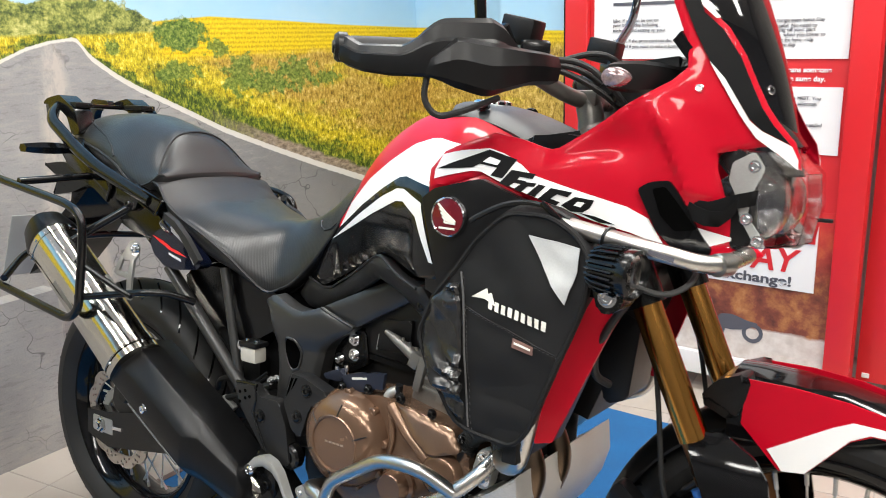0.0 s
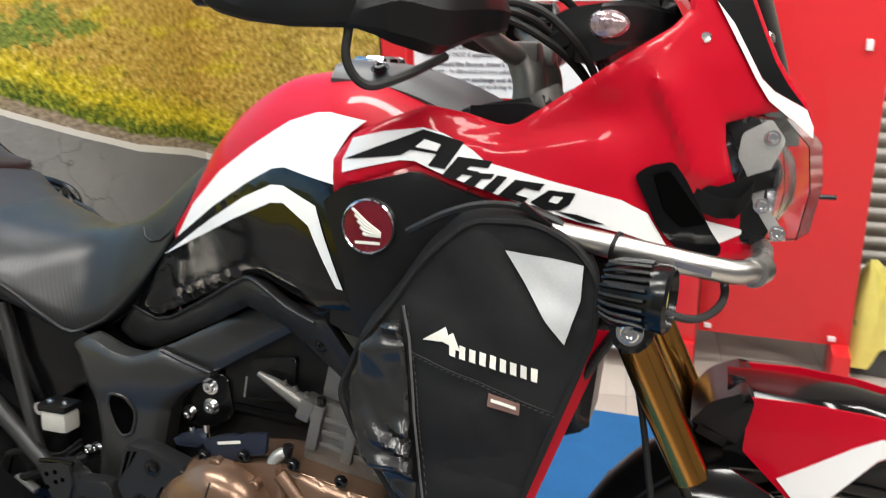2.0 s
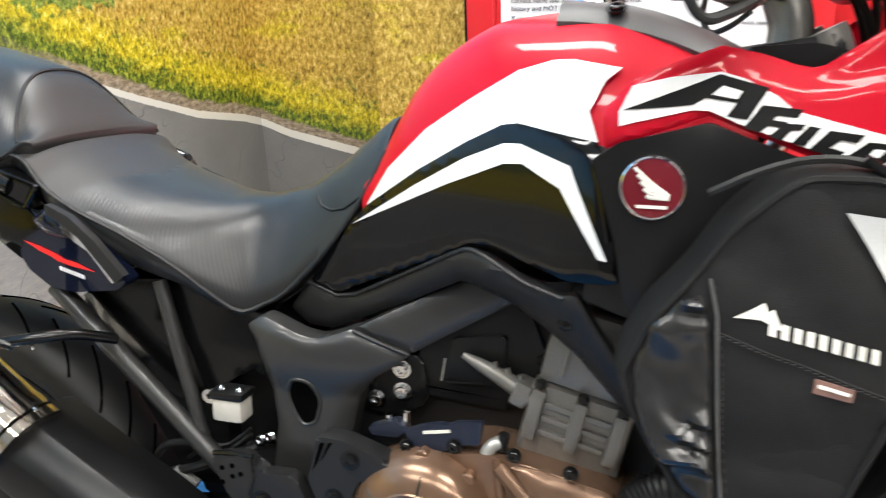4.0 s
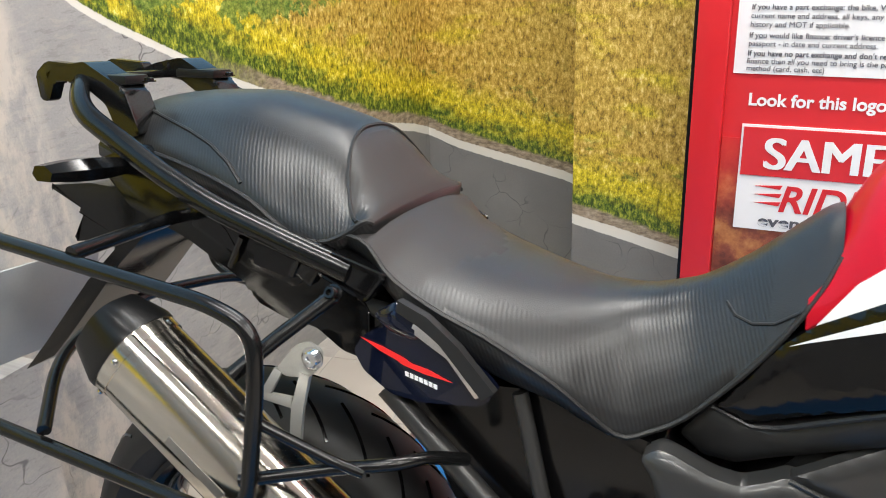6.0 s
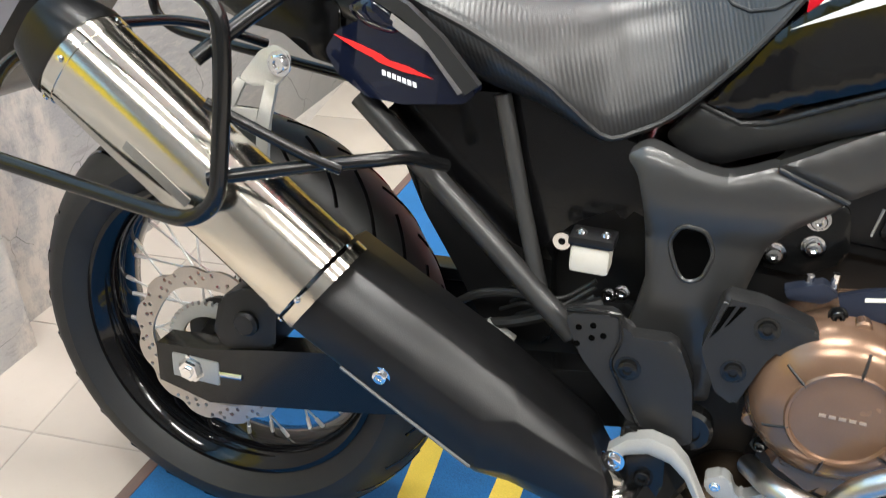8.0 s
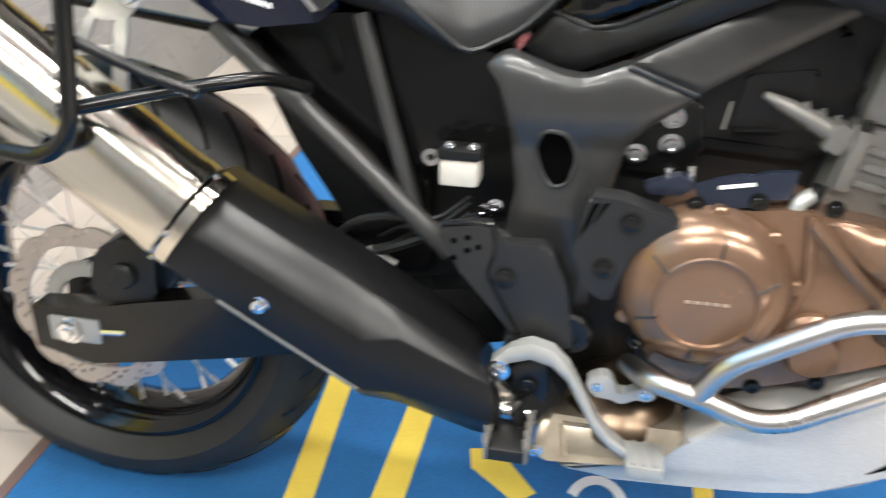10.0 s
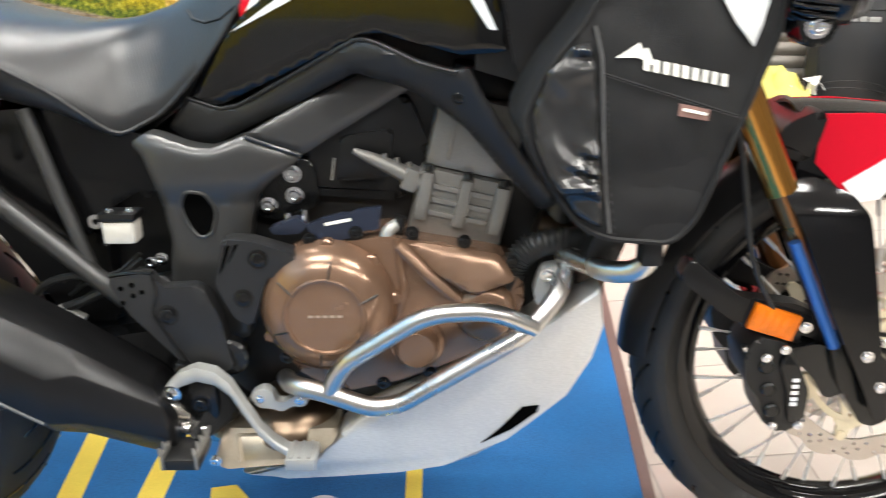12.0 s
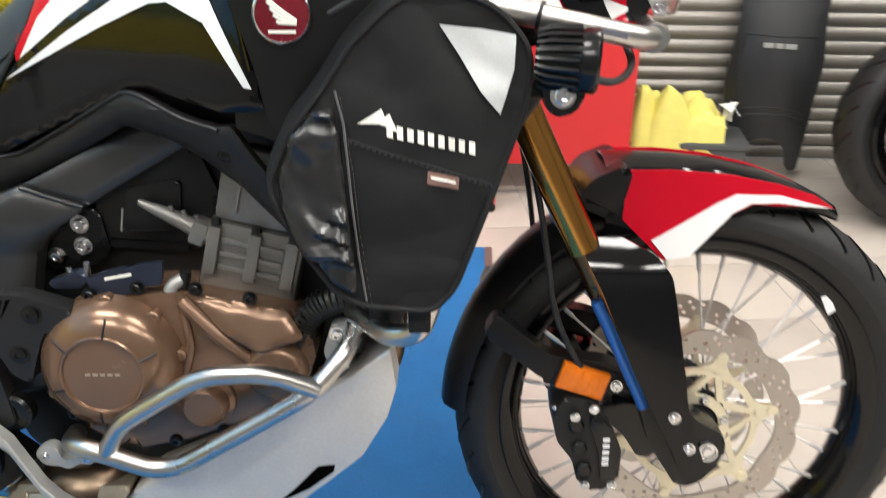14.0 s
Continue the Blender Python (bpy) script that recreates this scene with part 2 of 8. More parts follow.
def bend(pts, radius, n=6):
    """The line through pts with its corners rounded."""
    pts = [Vector(p) for p in pts]
    out = [pts[0]]
    for a, b, c in zip(pts, pts[1:], pts[2:]):
        d = min(radius, (a - b).length * 0.49, (c - b).length * 0.49)
        p, q = b + (a - b).normalized() * d, b + (c - b).normalized() * d
        for i in range(n + 1):
            s = i / n
            out.append(p * (1 - s) ** 2 + b * 2 * s * (1 - s) + q * s * s)
    return out + [pts[-1]]


def tube(pts, r, seg=12, bm=None, radii=None, flat=1.0):
    """A tube along a line; radii may vary along it."""
    bm = bm or bmesh.new()
    pts = [Vector(p) for p in pts]
    up, rings = None, []
    for i, p in enumerate(pts):
        d = (pts[min(i + 1, len(pts) - 1)] - pts[max(i - 1, 0)]).normalized()
        if up is None:
            up = d.orthogonal().normalized()
        up = (up - d * up.dot(d)).normalized()
        side = d.cross(up)
        rr = radii[i] if radii else r
        rings.append([bm.verts.new(p + (up * math.cos(2 * math.pi * k / seg) + side * flat * math.sin(2 * math.pi * k / seg)) * rr) for k in range(seg)])
    for a, b in zip(rings, rings[1:]):
        for k in range(seg):
            bm.faces.new((a[k], a[(k + 1) % seg], b[(k + 1) % seg], b[k]))
    bm.faces.new(rings[0][::-1])
    bm.faces.new(rings[-1])
    return bm


def loft(rings, bm=None, caps=True):
    bm = bm or bmesh.new()
    vr = [[bm.verts.new(p) for p in ring] for ring in rings]
    n = len(vr[0])
    for a, b in zip(vr, vr[1:]):
        for k in range(n):
            bm.faces.new((a[k], a[(k + 1) % n], b[(k + 1) % n], b[k]))
    if caps:
        bm.faces.new(vr[0][::-1])
        bm.faces.new(vr[-1])
    return bm


def lathe(profile, centre, axis="y", seg=48, bm=None, closed=False):
    """Turns (radius, along) pairs round an axis through centre."""
    bm = bm or bmesh.new()
    c = Vector(centre)
    basis = {"y": ((1, 0, 0), (0, 0, 1), (0, 1, 0)), "x": ((0, 1, 0), (0, 0, 1), (1, 0, 0)), "z": ((1, 0, 0), (0, 1, 0), (0, 0, 1))}
    if isinstance(axis, str):
        e1, e2, ax = (Vector(v) for v in basis[axis])
    else:
        ax = Vector(axis).normalized()
        e1 = ax.orthogonal().normalized()
        e2 = ax.cross(e1)
    rings = []
    for r, t in profile:
        if r < 1e-6:
            rings.append([bm.verts.new(c + ax * t)])
        else:
            rings.append([bm.verts.new(c + ax * t + (e1 * math.cos(2 * math.pi * k / seg) + e2 * math.sin(2 * math.pi * k / seg)) * r) for k in range(seg)])
    pairs = list(zip(rings, rings[1:])) + ([(rings[-1], rings[0])] if closed else [])
    for a, b in pairs:
        for k in range(seg):
            q = (k + 1) % seg
            if len(a) == 1 and len(b) == 1:
                continue
            if len(a) == 1:
                bm.faces.new((a[0], b[q], b[k]))
            elif len(b) == 1:
                bm.faces.new((a[k], a[q], b[0]))
            else:
                bm.faces.new((a[k], a[q], b[q], b[k]))
    return bm


def slab(outline, y0, y1, bevel=0.004, bm=None, seg=2):
    """A plate cut to an outline in x and z, from y0 to y1, with rounded edges."""
    bm = bm or bmesh.new()
    a = [bm.verts.new((x, y0, z)) for x, z in outline]
    b = [bm.verts.new((x, y1, z)) for x, z in outline]
    n = len(outline)
    fs = [bm.faces.new(a), bm.faces.new(b[::-1])]
    fs += [bm.faces.new((a[i], b[i], b[(i + 1) % n], a[(i + 1) % n])) for i in range(n)]
    if bevel:
        es = list({e for f in fs[:2] for e in f.edges})
        bmesh.ops.bevel(bm, geom=es, offset=bevel, segments=seg, profile=0.6, affect="EDGES")
    return bm


def soft(outline, radius, n=4):
    """The closed outline with rounded corners."""
    out, k = [], len(outline)
    for i in range(k):
        a, b, c = (Vector(outline[j % k]) for j in (i - 1, i, i + 1))
        d = min(radius, (a - b).length * 0.45, (c - b).length * 0.45)
        p, q = b + (a - b).normalized() * d, b + (c - b).normalized() * d
        for j in range(n + 1):
            s = j / n
            v = p * (1 - s) ** 2 + b * 2 * s * (1 - s) + q * s * s
            out.append((v.x, v.y))
    return out


def rim_distance(outline, x, z):
    """How far a point lies from the nearest edge of a closed outline."""
    best = 9.0
    for (ax, az), (bx, bz) in zip(outline, outline[1:] + outline[:1]):
        dx, dz = bx - ax, bz - az
        t = max(0.0, min(1.0, ((x - ax) * dx + (z - az) * dz) / max(dx * dx + dz * dz, 1e-12)))
        best = min(best, math.hypot(x - ax - dx * t, z - az - dz * t))
    return best


def skin(outline, f, thick=0.004, step=0.02, lift=0.0, rim=0.0, drop=0.0):
    """A curved shell: an outline in x and z laid on the surface y = f(x, z), lifted outwards by lift; within rim of its edge it rolls inwards by drop."""
    bm = bmesh.new()
    bm.faces.new([bm.verts.new((x, 0, z)) for x, z in outline])
    xs, zs = [p[0] for p in outline], [p[1] for p in outline]
    for lo, hi, axis in ((min(xs), max(xs), (1, 0, 0)), (min(zs), max(zs), (0, 0, 1))):
        c = lo + step * 0.5
        while c < hi:
            bmesh.ops.bisect_plane(bm, geom=bm.verts[:] + bm.edges[:] + bm.faces[:], dist=1e-5, plane_co=(c * axis[0], 0, c * axis[2]), plane_no=axis)
            c += step
    bmesh.ops.remove_doubles(bm, verts=bm.verts[:], dist=2e-4)
    bmesh.ops.triangulate(bm, faces=[q for q in bm.faces if len(q.verts) > 4])
    bmesh.ops.dissolve_degenerate(bm, dist=1e-4, edges=bm.edges[:])
    side = math.copysign(1, f(sum(xs) / len(xs), sum(zs) / len(zs)))
    for v in bm.verts:
        v.co.y = f(v.co.x, v.co.z) + side * lift
        if rim:
            v.co.y -= side * drop * (1 - min(1.0, rim_distance(outline, v.co.x, v.co.z) / rim)) ** 2
    r = bmesh.ops.extrude_face_region(bm, geom=bm.faces[:])
    for v in r["geom"]:
        if isinstance(v, bmesh.types.BMVert):
            v.co.y -= side * thick
    return bm


def smooth_of(points):
    """A smooth line through (x, value) pairs without overshoot."""
    xs, ys = [p[0] for p in points], [p[1] for p in points]
    n = len(xs)
    g = [(ys[i + 1] - ys[i]) / (xs[i + 1] - xs[i]) for i in range(n - 1)]
    m = [g[0]] + [0.0 if g[i - 1] * g[i] <= 0 else 2 * g[i - 1] * g[i] / (g[i - 1] + g[i]) for i in range(1, n - 1)] + [g[-1]]

    def value(x):
        x = min(max(x, xs[0]), xs[-1])
        i = 0
        while i < n - 2 and x > xs[i + 1]:
            i += 1
        h = xs[i + 1] - xs[i]
        t = (x - xs[i]) / h
        return (1 + 2 * t) * (1 - t) ** 2 * ys[i] + t * (1 - t) ** 2 * h * m[i] + t * t * (3 - 2 * t) * ys[i + 1] + t * t * (t - 1) * h * m[i + 1]
    return value


def curve_of(points):
    """A smooth line through (x, value) pairs."""
    xs, ys = [p[0] for p in points], [p[1] for p in points]
    return lambda x: float(np.interp(x, xs, ys))


# ---- room materials ----
def plain_wall(name, colour):
    return surface(name, colour, 0.7, 0, 0.06, 0.03, 200, 3, 0.1)


WALL_PAINT = plain_wall("white_wall_paint", (0.72, 0.71, 0.69))
CEILING_PAINT = plain_wall("ceiling_paint", (0.75, 0.75, 0.74))
# for the unseen closing walls, kept dark so gloss parts reflect less
DIM_WALL = plain_wall("unseen_dark_wall", (0.13, 0.13, 0.135))
RED_BOARD = surface("red_painted_board", (0.64, 0.018, 0.024), 0.38, 0, 0.06, 0.03, 300, 4, 0.05, 0.25)
RED_PRINT = surface("red_print", (0.6, 0.022, 0.028), 0.45, 0, 0.05, 0.03, 300, 6, 0.02, 0.2)
WHITE_PRINT = surface("white_print", (0.78, 0.77, 0.78), 0.45, 0, 0.04, 0.02, 300, 6, 0.02, 0.2)
INK = surface("dark_ink", (0.09, 0.09, 0.11), 0.5, 0, 0.1, 0.05)
SHUTTER = surface("grey_steel_shutter", (0.27, 0.25, 0.225), 0.42, 0.35, 0.2, 0.08, 120, 6, 0.08)
CARPET = surface("blue_carpet", (0.011, 0.112, 0.30), 0.95, 0, 0.22, 0.45, 420, 9, 0.9)
CARPET_YELLOW = surface("yellow_carpet", (0.72, 0.55, 0.08), 0.95, 0, 0.12, 0.3, 420, 14, 0.8)
CARPET_WHITE = surface("pale_carpet", (0.6, 0.64, 0.66), 0.95, 0, 0.12, 0.3, 420, 14, 0.8)
EDGE_STRIP = surface("brown_rubber_edge", (0.13, 0.085, 0.075), 0.6, 0, 0.2, 0.1)
GROUT = surface("grout", (0.36, 0.33, 0.3), 0.85, 0, 0.2, 0.2)


def tile_material():
    m, nt, bsdf = nodes_of("beige_floor_tile")
    co = coords(nt)
    info = nt.nodes.new("ShaderNodeObjectInfo")
    big = noise_tex(nt, co, 5, 5, 0.65)
    small = noise_tex(nt, co, 90, 3)
    k = math_node(nt, "ADD", math_node(nt, "MULTIPLY_ADD", big, 0.2, 0.86), math_node(nt, "MULTIPLY_ADD", info.outputs["Random"], 0.08, -0.04))
    col = mix_col(nt, 1.0, (0.46, 0.41, 0.36), k, "MULTIPLY")
    col = mix_col(nt, math_node(nt, "MULTIPLY", ramp(nt, small, [(0.62, 0.0), (0.75, 1.0)]), 0.25), col, (0.4, 0.34, 0.29))
    nt.links.new(col, bsdf.inputs["Base Color"])
    nt.links.new(math_node(nt, "MULTIPLY_ADD", big, 0.25, 0.2), bsdf.inputs["Roughness"])
    bump_in(nt, bsdf, small, 0.06, 0.001)
    return m


TILE = tile_material()


def float_curve(nt, value, points, lo, hi, vlo, vhi):
    """A smooth curve through (s, v) points, by a colour ramp over s from lo to hi."""
    u = math_node(nt, "DIVIDE", math_node(nt, "SUBTRACT", value, lo), hi - lo, clamp=True)
    n = nt.nodes.new("ShaderNodeValToRGB")
    n.color_ramp.interpolation = "LINEAR"
    while len(n.color_ramp.elements) < len(points):
        n.color_ramp.elements.new(0.5)
    for e, (s, v) in zip(n.color_ramp.elements, points):
        e.position = (s - lo) / (hi - lo)
        w = (v - vlo) / (vhi - vlo)
        e.color = (w, w, w, 1)
    nt.links.new(u, n.inputs[0])
    return math_node(nt, "MULTIPLY_ADD", n.outputs[0], vhi - vlo, vlo)


ROAD_EDGE = [(-2.6, 0.88), (-2.1, 1.115), (-1.939, 1.183), (-1.859, 1.215), (-1.777, 1.233), (-1.70, 1.240), (-1.685, 1.226), (-1.655, 1.181), (-1.574, 1.120), (-1.50, 1.075), (-1.318, 0.982), (-1.155, 0.897), (-0.941, 0.806), (-0.70, 0.708), (-0.41, 0.598), (-0.12, 0.522), (0.125, 0.437), (0.283, 0.404), (0.545, 0.350), (0.66, 0.308), (0.844, 0.269), (1.008, 0.230), (1.4, 0.14)]
SKYLINE = [(-2.6, 1.27), (-1.9, 1.26), (-1.55, 1.262), (-1.4, 1.286), (-1.18, 1.299), (-0.83, 1.279), (-0.5, 1.258), (0.0, 1.235), (1.4, 1.20)]
WOOD_TOP = [(-2.6, 1.43), (-1.95, 1.37), (-1.85, 1.34), (-1.72, 1.372), (-1.60, 1.356), (-1.50, 1.335), (-1.42, 1.285), (-1.36, 1.22), (1.4, 1.1)]


def mural_material(name, along, offset):
    """The printed landscape: a road that bends away to a yellow field under a blue sky. along: which axis runs along the wall."""
    m, nt, bsdf = nodes_of(name)
    sep = nt.nodes.new("ShaderNodeSeparateXYZ")
    nt.links.new(coords(nt), sep.inputs[0])
    s = math_node(nt, "ADD", sep.outputs[along], offset)
    z = sep.outputs[2]
    comb = nt.nodes.new("ShaderNodeCombineXYZ")
    nt.links.new(s, comb.inputs[0])
    nt.links.new(z, comb.inputs[1])
    p = comb.outputs[0]

    def step(v, edge, width):
        return math_node(nt, "DIVIDE", math_node(nt, "SUBTRACT", v, edge), width, clamp=True)

    def mul(a, b):
        return math_node(nt, "MULTIPLY", a, b)

    def inv(a):
        return math_node(nt, "SUBTRACT", 1.0, a)

    def blob(cs, cz, rs, rz, ragged, scale):
        """A ragged clump round (cs, cz)."""
        a = math_node(nt, "DIVIDE", math_node(nt, "SUBTRACT", s, cs), rs)
        b = math_node(nt, "DIVIDE", math_node(nt, "SUBTRACT", z, cz), rz)
        r = math_node(nt, "SQRT", math_node(nt, "ADD", mul(a, a), mul(b, b)))
        n = math_node(nt, "MULTIPLY_ADD", noise_tex(nt, p, scale, 6, 0.7), ragged, -ragged * 0.5)
        return inv(step(math_node(nt, "ADD", r, n), 0.85, 0.22))

    edge = float_curve(nt, s, ROAD_EDGE, -2.6, 1.4, 0.1, 1.3)
    d = math_node(nt, "SUBTRACT", z, edge)
    fine = noise_tex(nt, p, 75, 6, 0.75, (2.4, 0.9, 1))
    speck = noise_tex(nt, p, 150, 4, 0.7, (1.6, 1.0, 1))
    tuft = noise_tex(nt, p, 17, 5, 0.65, (0.8, 1.3, 1))
    broad = noise_tex(nt, p, 4.2, 4, 0.6, (0.7, 2.2, 1))
    clump = noise_tex(nt, p, 34, 5, 0.7, (1.7, 1.0, 1))
    light = math_node(nt, "ADD", mul(fine, 0.36), math_node(nt, "ADD", mul(speck, 0.12), mul(clump, 0.52)))
    # road, with darker and paler courses, cracks and a worn middle line
    patches = noise_tex(nt, p, 3.2, 4)
    grain = noise_tex(nt, p, 190, 3)
    road = ramp(nt, math_node(nt, "ADD", mul(patches, 0.7), mul(grain, 0.3)), [(0.28, (0.150, 0.149, 0.151)), (0.5, (0.19, 0.187, 0.184)), (0.72, (0.245, 0.238, 0.228))])
    road = mix_col(nt, 1.0, road, float_curve(nt, s, [(-2.6, 1.8), (-1.5, 1.72), (-1.0, 1.25), (-0.3, 0.95), (1.4, 0.9)], -2.6, 1.4, 0.0, 2.0), "MULTIPLY")
    lines = nt.nodes.new("ShaderNodeTexVoronoi")
    lines.feature = "DISTANCE_TO_EDGE"
    lines.inputs["Scale"].default_value = 6.5
    nt.links.new(mix_col(nt, 0.12, p, noise_colour(nt, p, 9)), lines.inputs["Vector"])
    crack = mul(inv(step(lines.outputs["Distance"], 0.003, 0.010)), ramp(nt, patches, [(0.46, 0.0), (0.56, 1.0)]))
    road = mix_col(nt, mul(crack, 0.65), road, (0.05, 0.05, 0.053))
    dash = noise_tex(nt, p, 16, 5, 0.7, (1.0, 4.0, 1))
    near_left = inv(step(s, -1.1, 0.5))
    road = mix_col(nt, mul(mul(ramp(nt, dash, [(0.54, 0.0), (0.60, 0.55)]), near_left), 0.5), road, (0.46, 0.42, 0.36))
    road = mix_col(nt, mul(mul(ramp(nt, dash, [(0.38, 0.6), (0.44, 0.0)]), near_left), 0.45), road, (0.13, 0.12, 0.115))
    mid = math_node(nt, "ABSOLUTE", math_node(nt, "ADD", s, 1.785))
    mid_w = math_node(nt, "MULTIPLY_ADD", z, -0.12, 0.16)
    worn = ramp(nt, noise_tex(nt, p, 15, 6, 0.7, (1.0, 0.5, 1)), [(0.42, 0.0), (0.58, 0.8)])
    road = mix_col(nt, mul(inv(step(mid, mid_w, 0.03)), worn), road, (0.55, 0.50, 0.44))
    # verge: stones, green tufts, yellow grass, ochre scrub, bright field
    verge = ramp(nt, noise_tex(nt, p, 48, 4, 0.6, (0.8, 1.6, 1)), [(0.32, (0.14, 0.105, 0.075)), (0.55, (0.34, 0.265, 0.19)), (0.72, (0.5, 0.41, 0.31))])
    green = ramp(nt, light, [(0.40, (0.010, 0.022, 0.003)), (0.48, (0.06, 0.105, 0.010)), (0.545, (0.26, 0.30, 0.028)), (0.61, (0.56, 0.53, 0.08))])
    yellow = ramp(nt, light, [(0.40, (0.12, 0.11, 0.008)), (0.48, (0.48, 0.38, 0.012)), (0.545, (0.78, 0.62, 0.03)), (0.61, (0.95, 0.86, 0.30))])
    ochre = ramp(nt, light, [(0.40, (0.13, 0.075, 0.01)), (0.48, (0.44, 0.27, 0.04)), (0.545, (0.66, 0.44, 0.10)), (0.62, (0.88, 0.72, 0.32))])
    rows = math_node(nt, "SINE", mul(math_node(nt, "ADD", z, mul(s, 0.02)), 380))
    rape = ramp(nt, math_node(nt, "ADD", mul(fine, 0.85), mul(rows, 0.05)), [(0.30, (0.52, 0.32, 0.004)), (0.45, (0.82, 0.58, 0.006)), (0.6, (0.95, 0.74, 0.03))])
    wave = math_node(nt, "ADD", math_node(nt, "MULTIPLY_ADD", tuft, 0.16, -0.08), math_node(nt, "MULTIPLY_ADD", broad, 0.10, -0.05))
    h = math_node(nt, "ADD", d, wave)
    grass = mix_col(nt, step(h, 0.085, 0.05), green, yellow)
    grass = mix_col(nt, mul(step(h, 0.17, 0.08), 0.95), grass, ochre)
    grass = mix_col(nt, mul(ramp(nt, broad, [(0.54, 0.0), (0.64, 0.7)]), step(d, 0.16, 0.1)), grass, yellow)
    grass = mix_col(nt, mul(ramp(nt, tuft, [(0.56, 0.0), (0.66, 0.75)]), inv(step(d, 0.26, 0.2))), grass, green)
    far = step(math_node(nt, "ADD", z, mul(wave, 0.35)), 1.145, 0.03)
    grass = mix_col(nt, mul(far, step(s, -1.5, 0.15)), grass, rape)
    grass = mix_col(nt, mul(inv(step(s, -1.5, 0.12)), step(math_node(nt, "ADD", d, wave), 0.01, 0.02)), grass, yellow)
    leaf = ramp(nt, noise_tex(nt, p, 62, 6, 0.78), [(0.36, (0.02, 0.045, 0.006)), (0.46, (0.08, 0.15, 0.02)), (0.55, (0.22, 0.30, 0.05)), (0.66, (0.50, 0.50, 0.14))])
    for cs, cz, rs, rz in ((-1.34, 1.12, 0.10, 0.035), (-1.06, 1.085, 0.075, 0.075), (-0.92, 1.06, 0.12, 0.045), (-0.78, 1.085, 0.10, 0.06), (-1.16, 1.19, 0.05, 0.03), (-1.58, 1.215, 0.035, 0.02), (-0.62, 1.05, 0.08, 0.03)):
        grass = mix_col(nt, mul(blob(cs, cz, rs, rz, 4.5, 24), 0.9), grass, leaf)
    sky = ramp(nt, math_node(nt, "MULTIPLY", math_node(nt, "SUBTRACT", z, 1.25), 1.2, clamp=True), [(0.0, (0.42, 0.66, 0.82)), (0.5, (0.26, 0.52, 0.75)), (1.0, (0.12, 0.36, 0.66))])
    sky = mix_col(nt, mul(ramp(nt, noise_tex(nt, p, 2.5, 4), [(0.5, 0.0), (0.7, 0.5)]), 0.5), sky, (0.75, 0.82, 0.86))
    skyline = float_curve(nt, s, SKYLINE, -2.6, 1.4, 1.0, 1.5)
    out = mix_col(nt, step(math_node(nt, "SUBTRACT", z, skyline), 0.0, 0.005), grass, sky)
    # the wood on the hill and the lone bush before it
    wood_top = float_curve(nt, s, WOOD_TOP, -2.6, 1.4, 1.0, 1.5)
    ragged = math_node(nt, "MULTIPLY_ADD", noise_tex(nt, p, 26, 5, 0.7), 0.09, -0.045)
    above = math_node(nt, "ADD", z, math_node(nt, "MULTIPLY_ADD", tuft, 0.03, -0.015))
    in_wood = mul(inv(step(math_node(nt, "SUBTRACT", math_node(nt, "ADD", z, ragged), wood_top), 0.0, 0.008)), step(above, 1.246, 0.012))
    crowns = math_node(nt, "ADD", mul(noise_tex(nt, p, 20, 4, 0.6), 0.55), mul(noise_tex(nt, p, 85, 5, 0.75), 0.45))
    trees = ramp(nt, crowns, [(0.38, (0.03, 0.05, 0.016)), (0.46, (0.12, 0.16, 0.035)), (0.54, (0.36, 0.38, 0.09)), (0.64, (0.68, 0.64, 0.24))])
    out = mix_col(nt, in_wood, out, trees)
    out = mix_col(nt, blob(-1.305, 1.243, 0.11, 0.056, 2.2, 24), out, leaf)
    stones = mul(step(s, -1.25, 0.3), inv(step(math_node(nt, "ADD", d, mul(wave, 0.25)), 0.046, 0.012)))
    ground = mix_col(nt, stones, out, verge)
    # white edge line, narrower far off
    wide = float_curve(nt, s, [(-2.6, 0.012), (-1.72, 0.006), (-1.66, 0.016), (-1.5, 0.016), (-1.0, 0.018), (0.0, 0.028), (1.4, 0.036)], -2.6, 1.4, 0.0, 0.1)
    scuffed = math_node(nt, "MULTIPLY_ADD", noise_tex(nt, p, 70, 3), 0.008, -0.004)
    on_line = inv(step(math_node(nt, "ADD", math_node(nt, "ABSOLUTE", d), scuffed), mul(wide, 0.5), 0.003))
    col = mix_col(nt, step(d, 0.0, 0.003), road, ground)
    col = mix_col(nt, mul(on_line, 0.9), col, (0.74, 0.71, 0.65))
    nt.links.new(col, bsdf.inputs["Base Color"])
    bsdf.inputs["Roughness"].default_value = 0.5
    bump_in(nt, bsdf, noise_tex(nt, p, 300, 2), 0.03, 0.001)
    return m


def noise_colour(nt, vec, scale):
    n = nt.nodes.new("ShaderNodeTexNoise")
    n.inputs["Scale"].default_value = scale
    nt.links.new(vec, n.inputs["Vector"])
    return n.outputs["Color"]


MURAL_LEFT = mural_material("landscape_print_side", 1, -2.1)
MURAL_BACK = mural_material("landscape_print_back", 0, 0.72)

# ---- the room ----
X0, X1, Y0, Y1 = -0.72, 5.6, -2.9, 2.1


def structure(name, bm, material, label, category="wall"):
    return tagged(finish(name, bm, material, None, smooth=False), label, category, kind="structure")


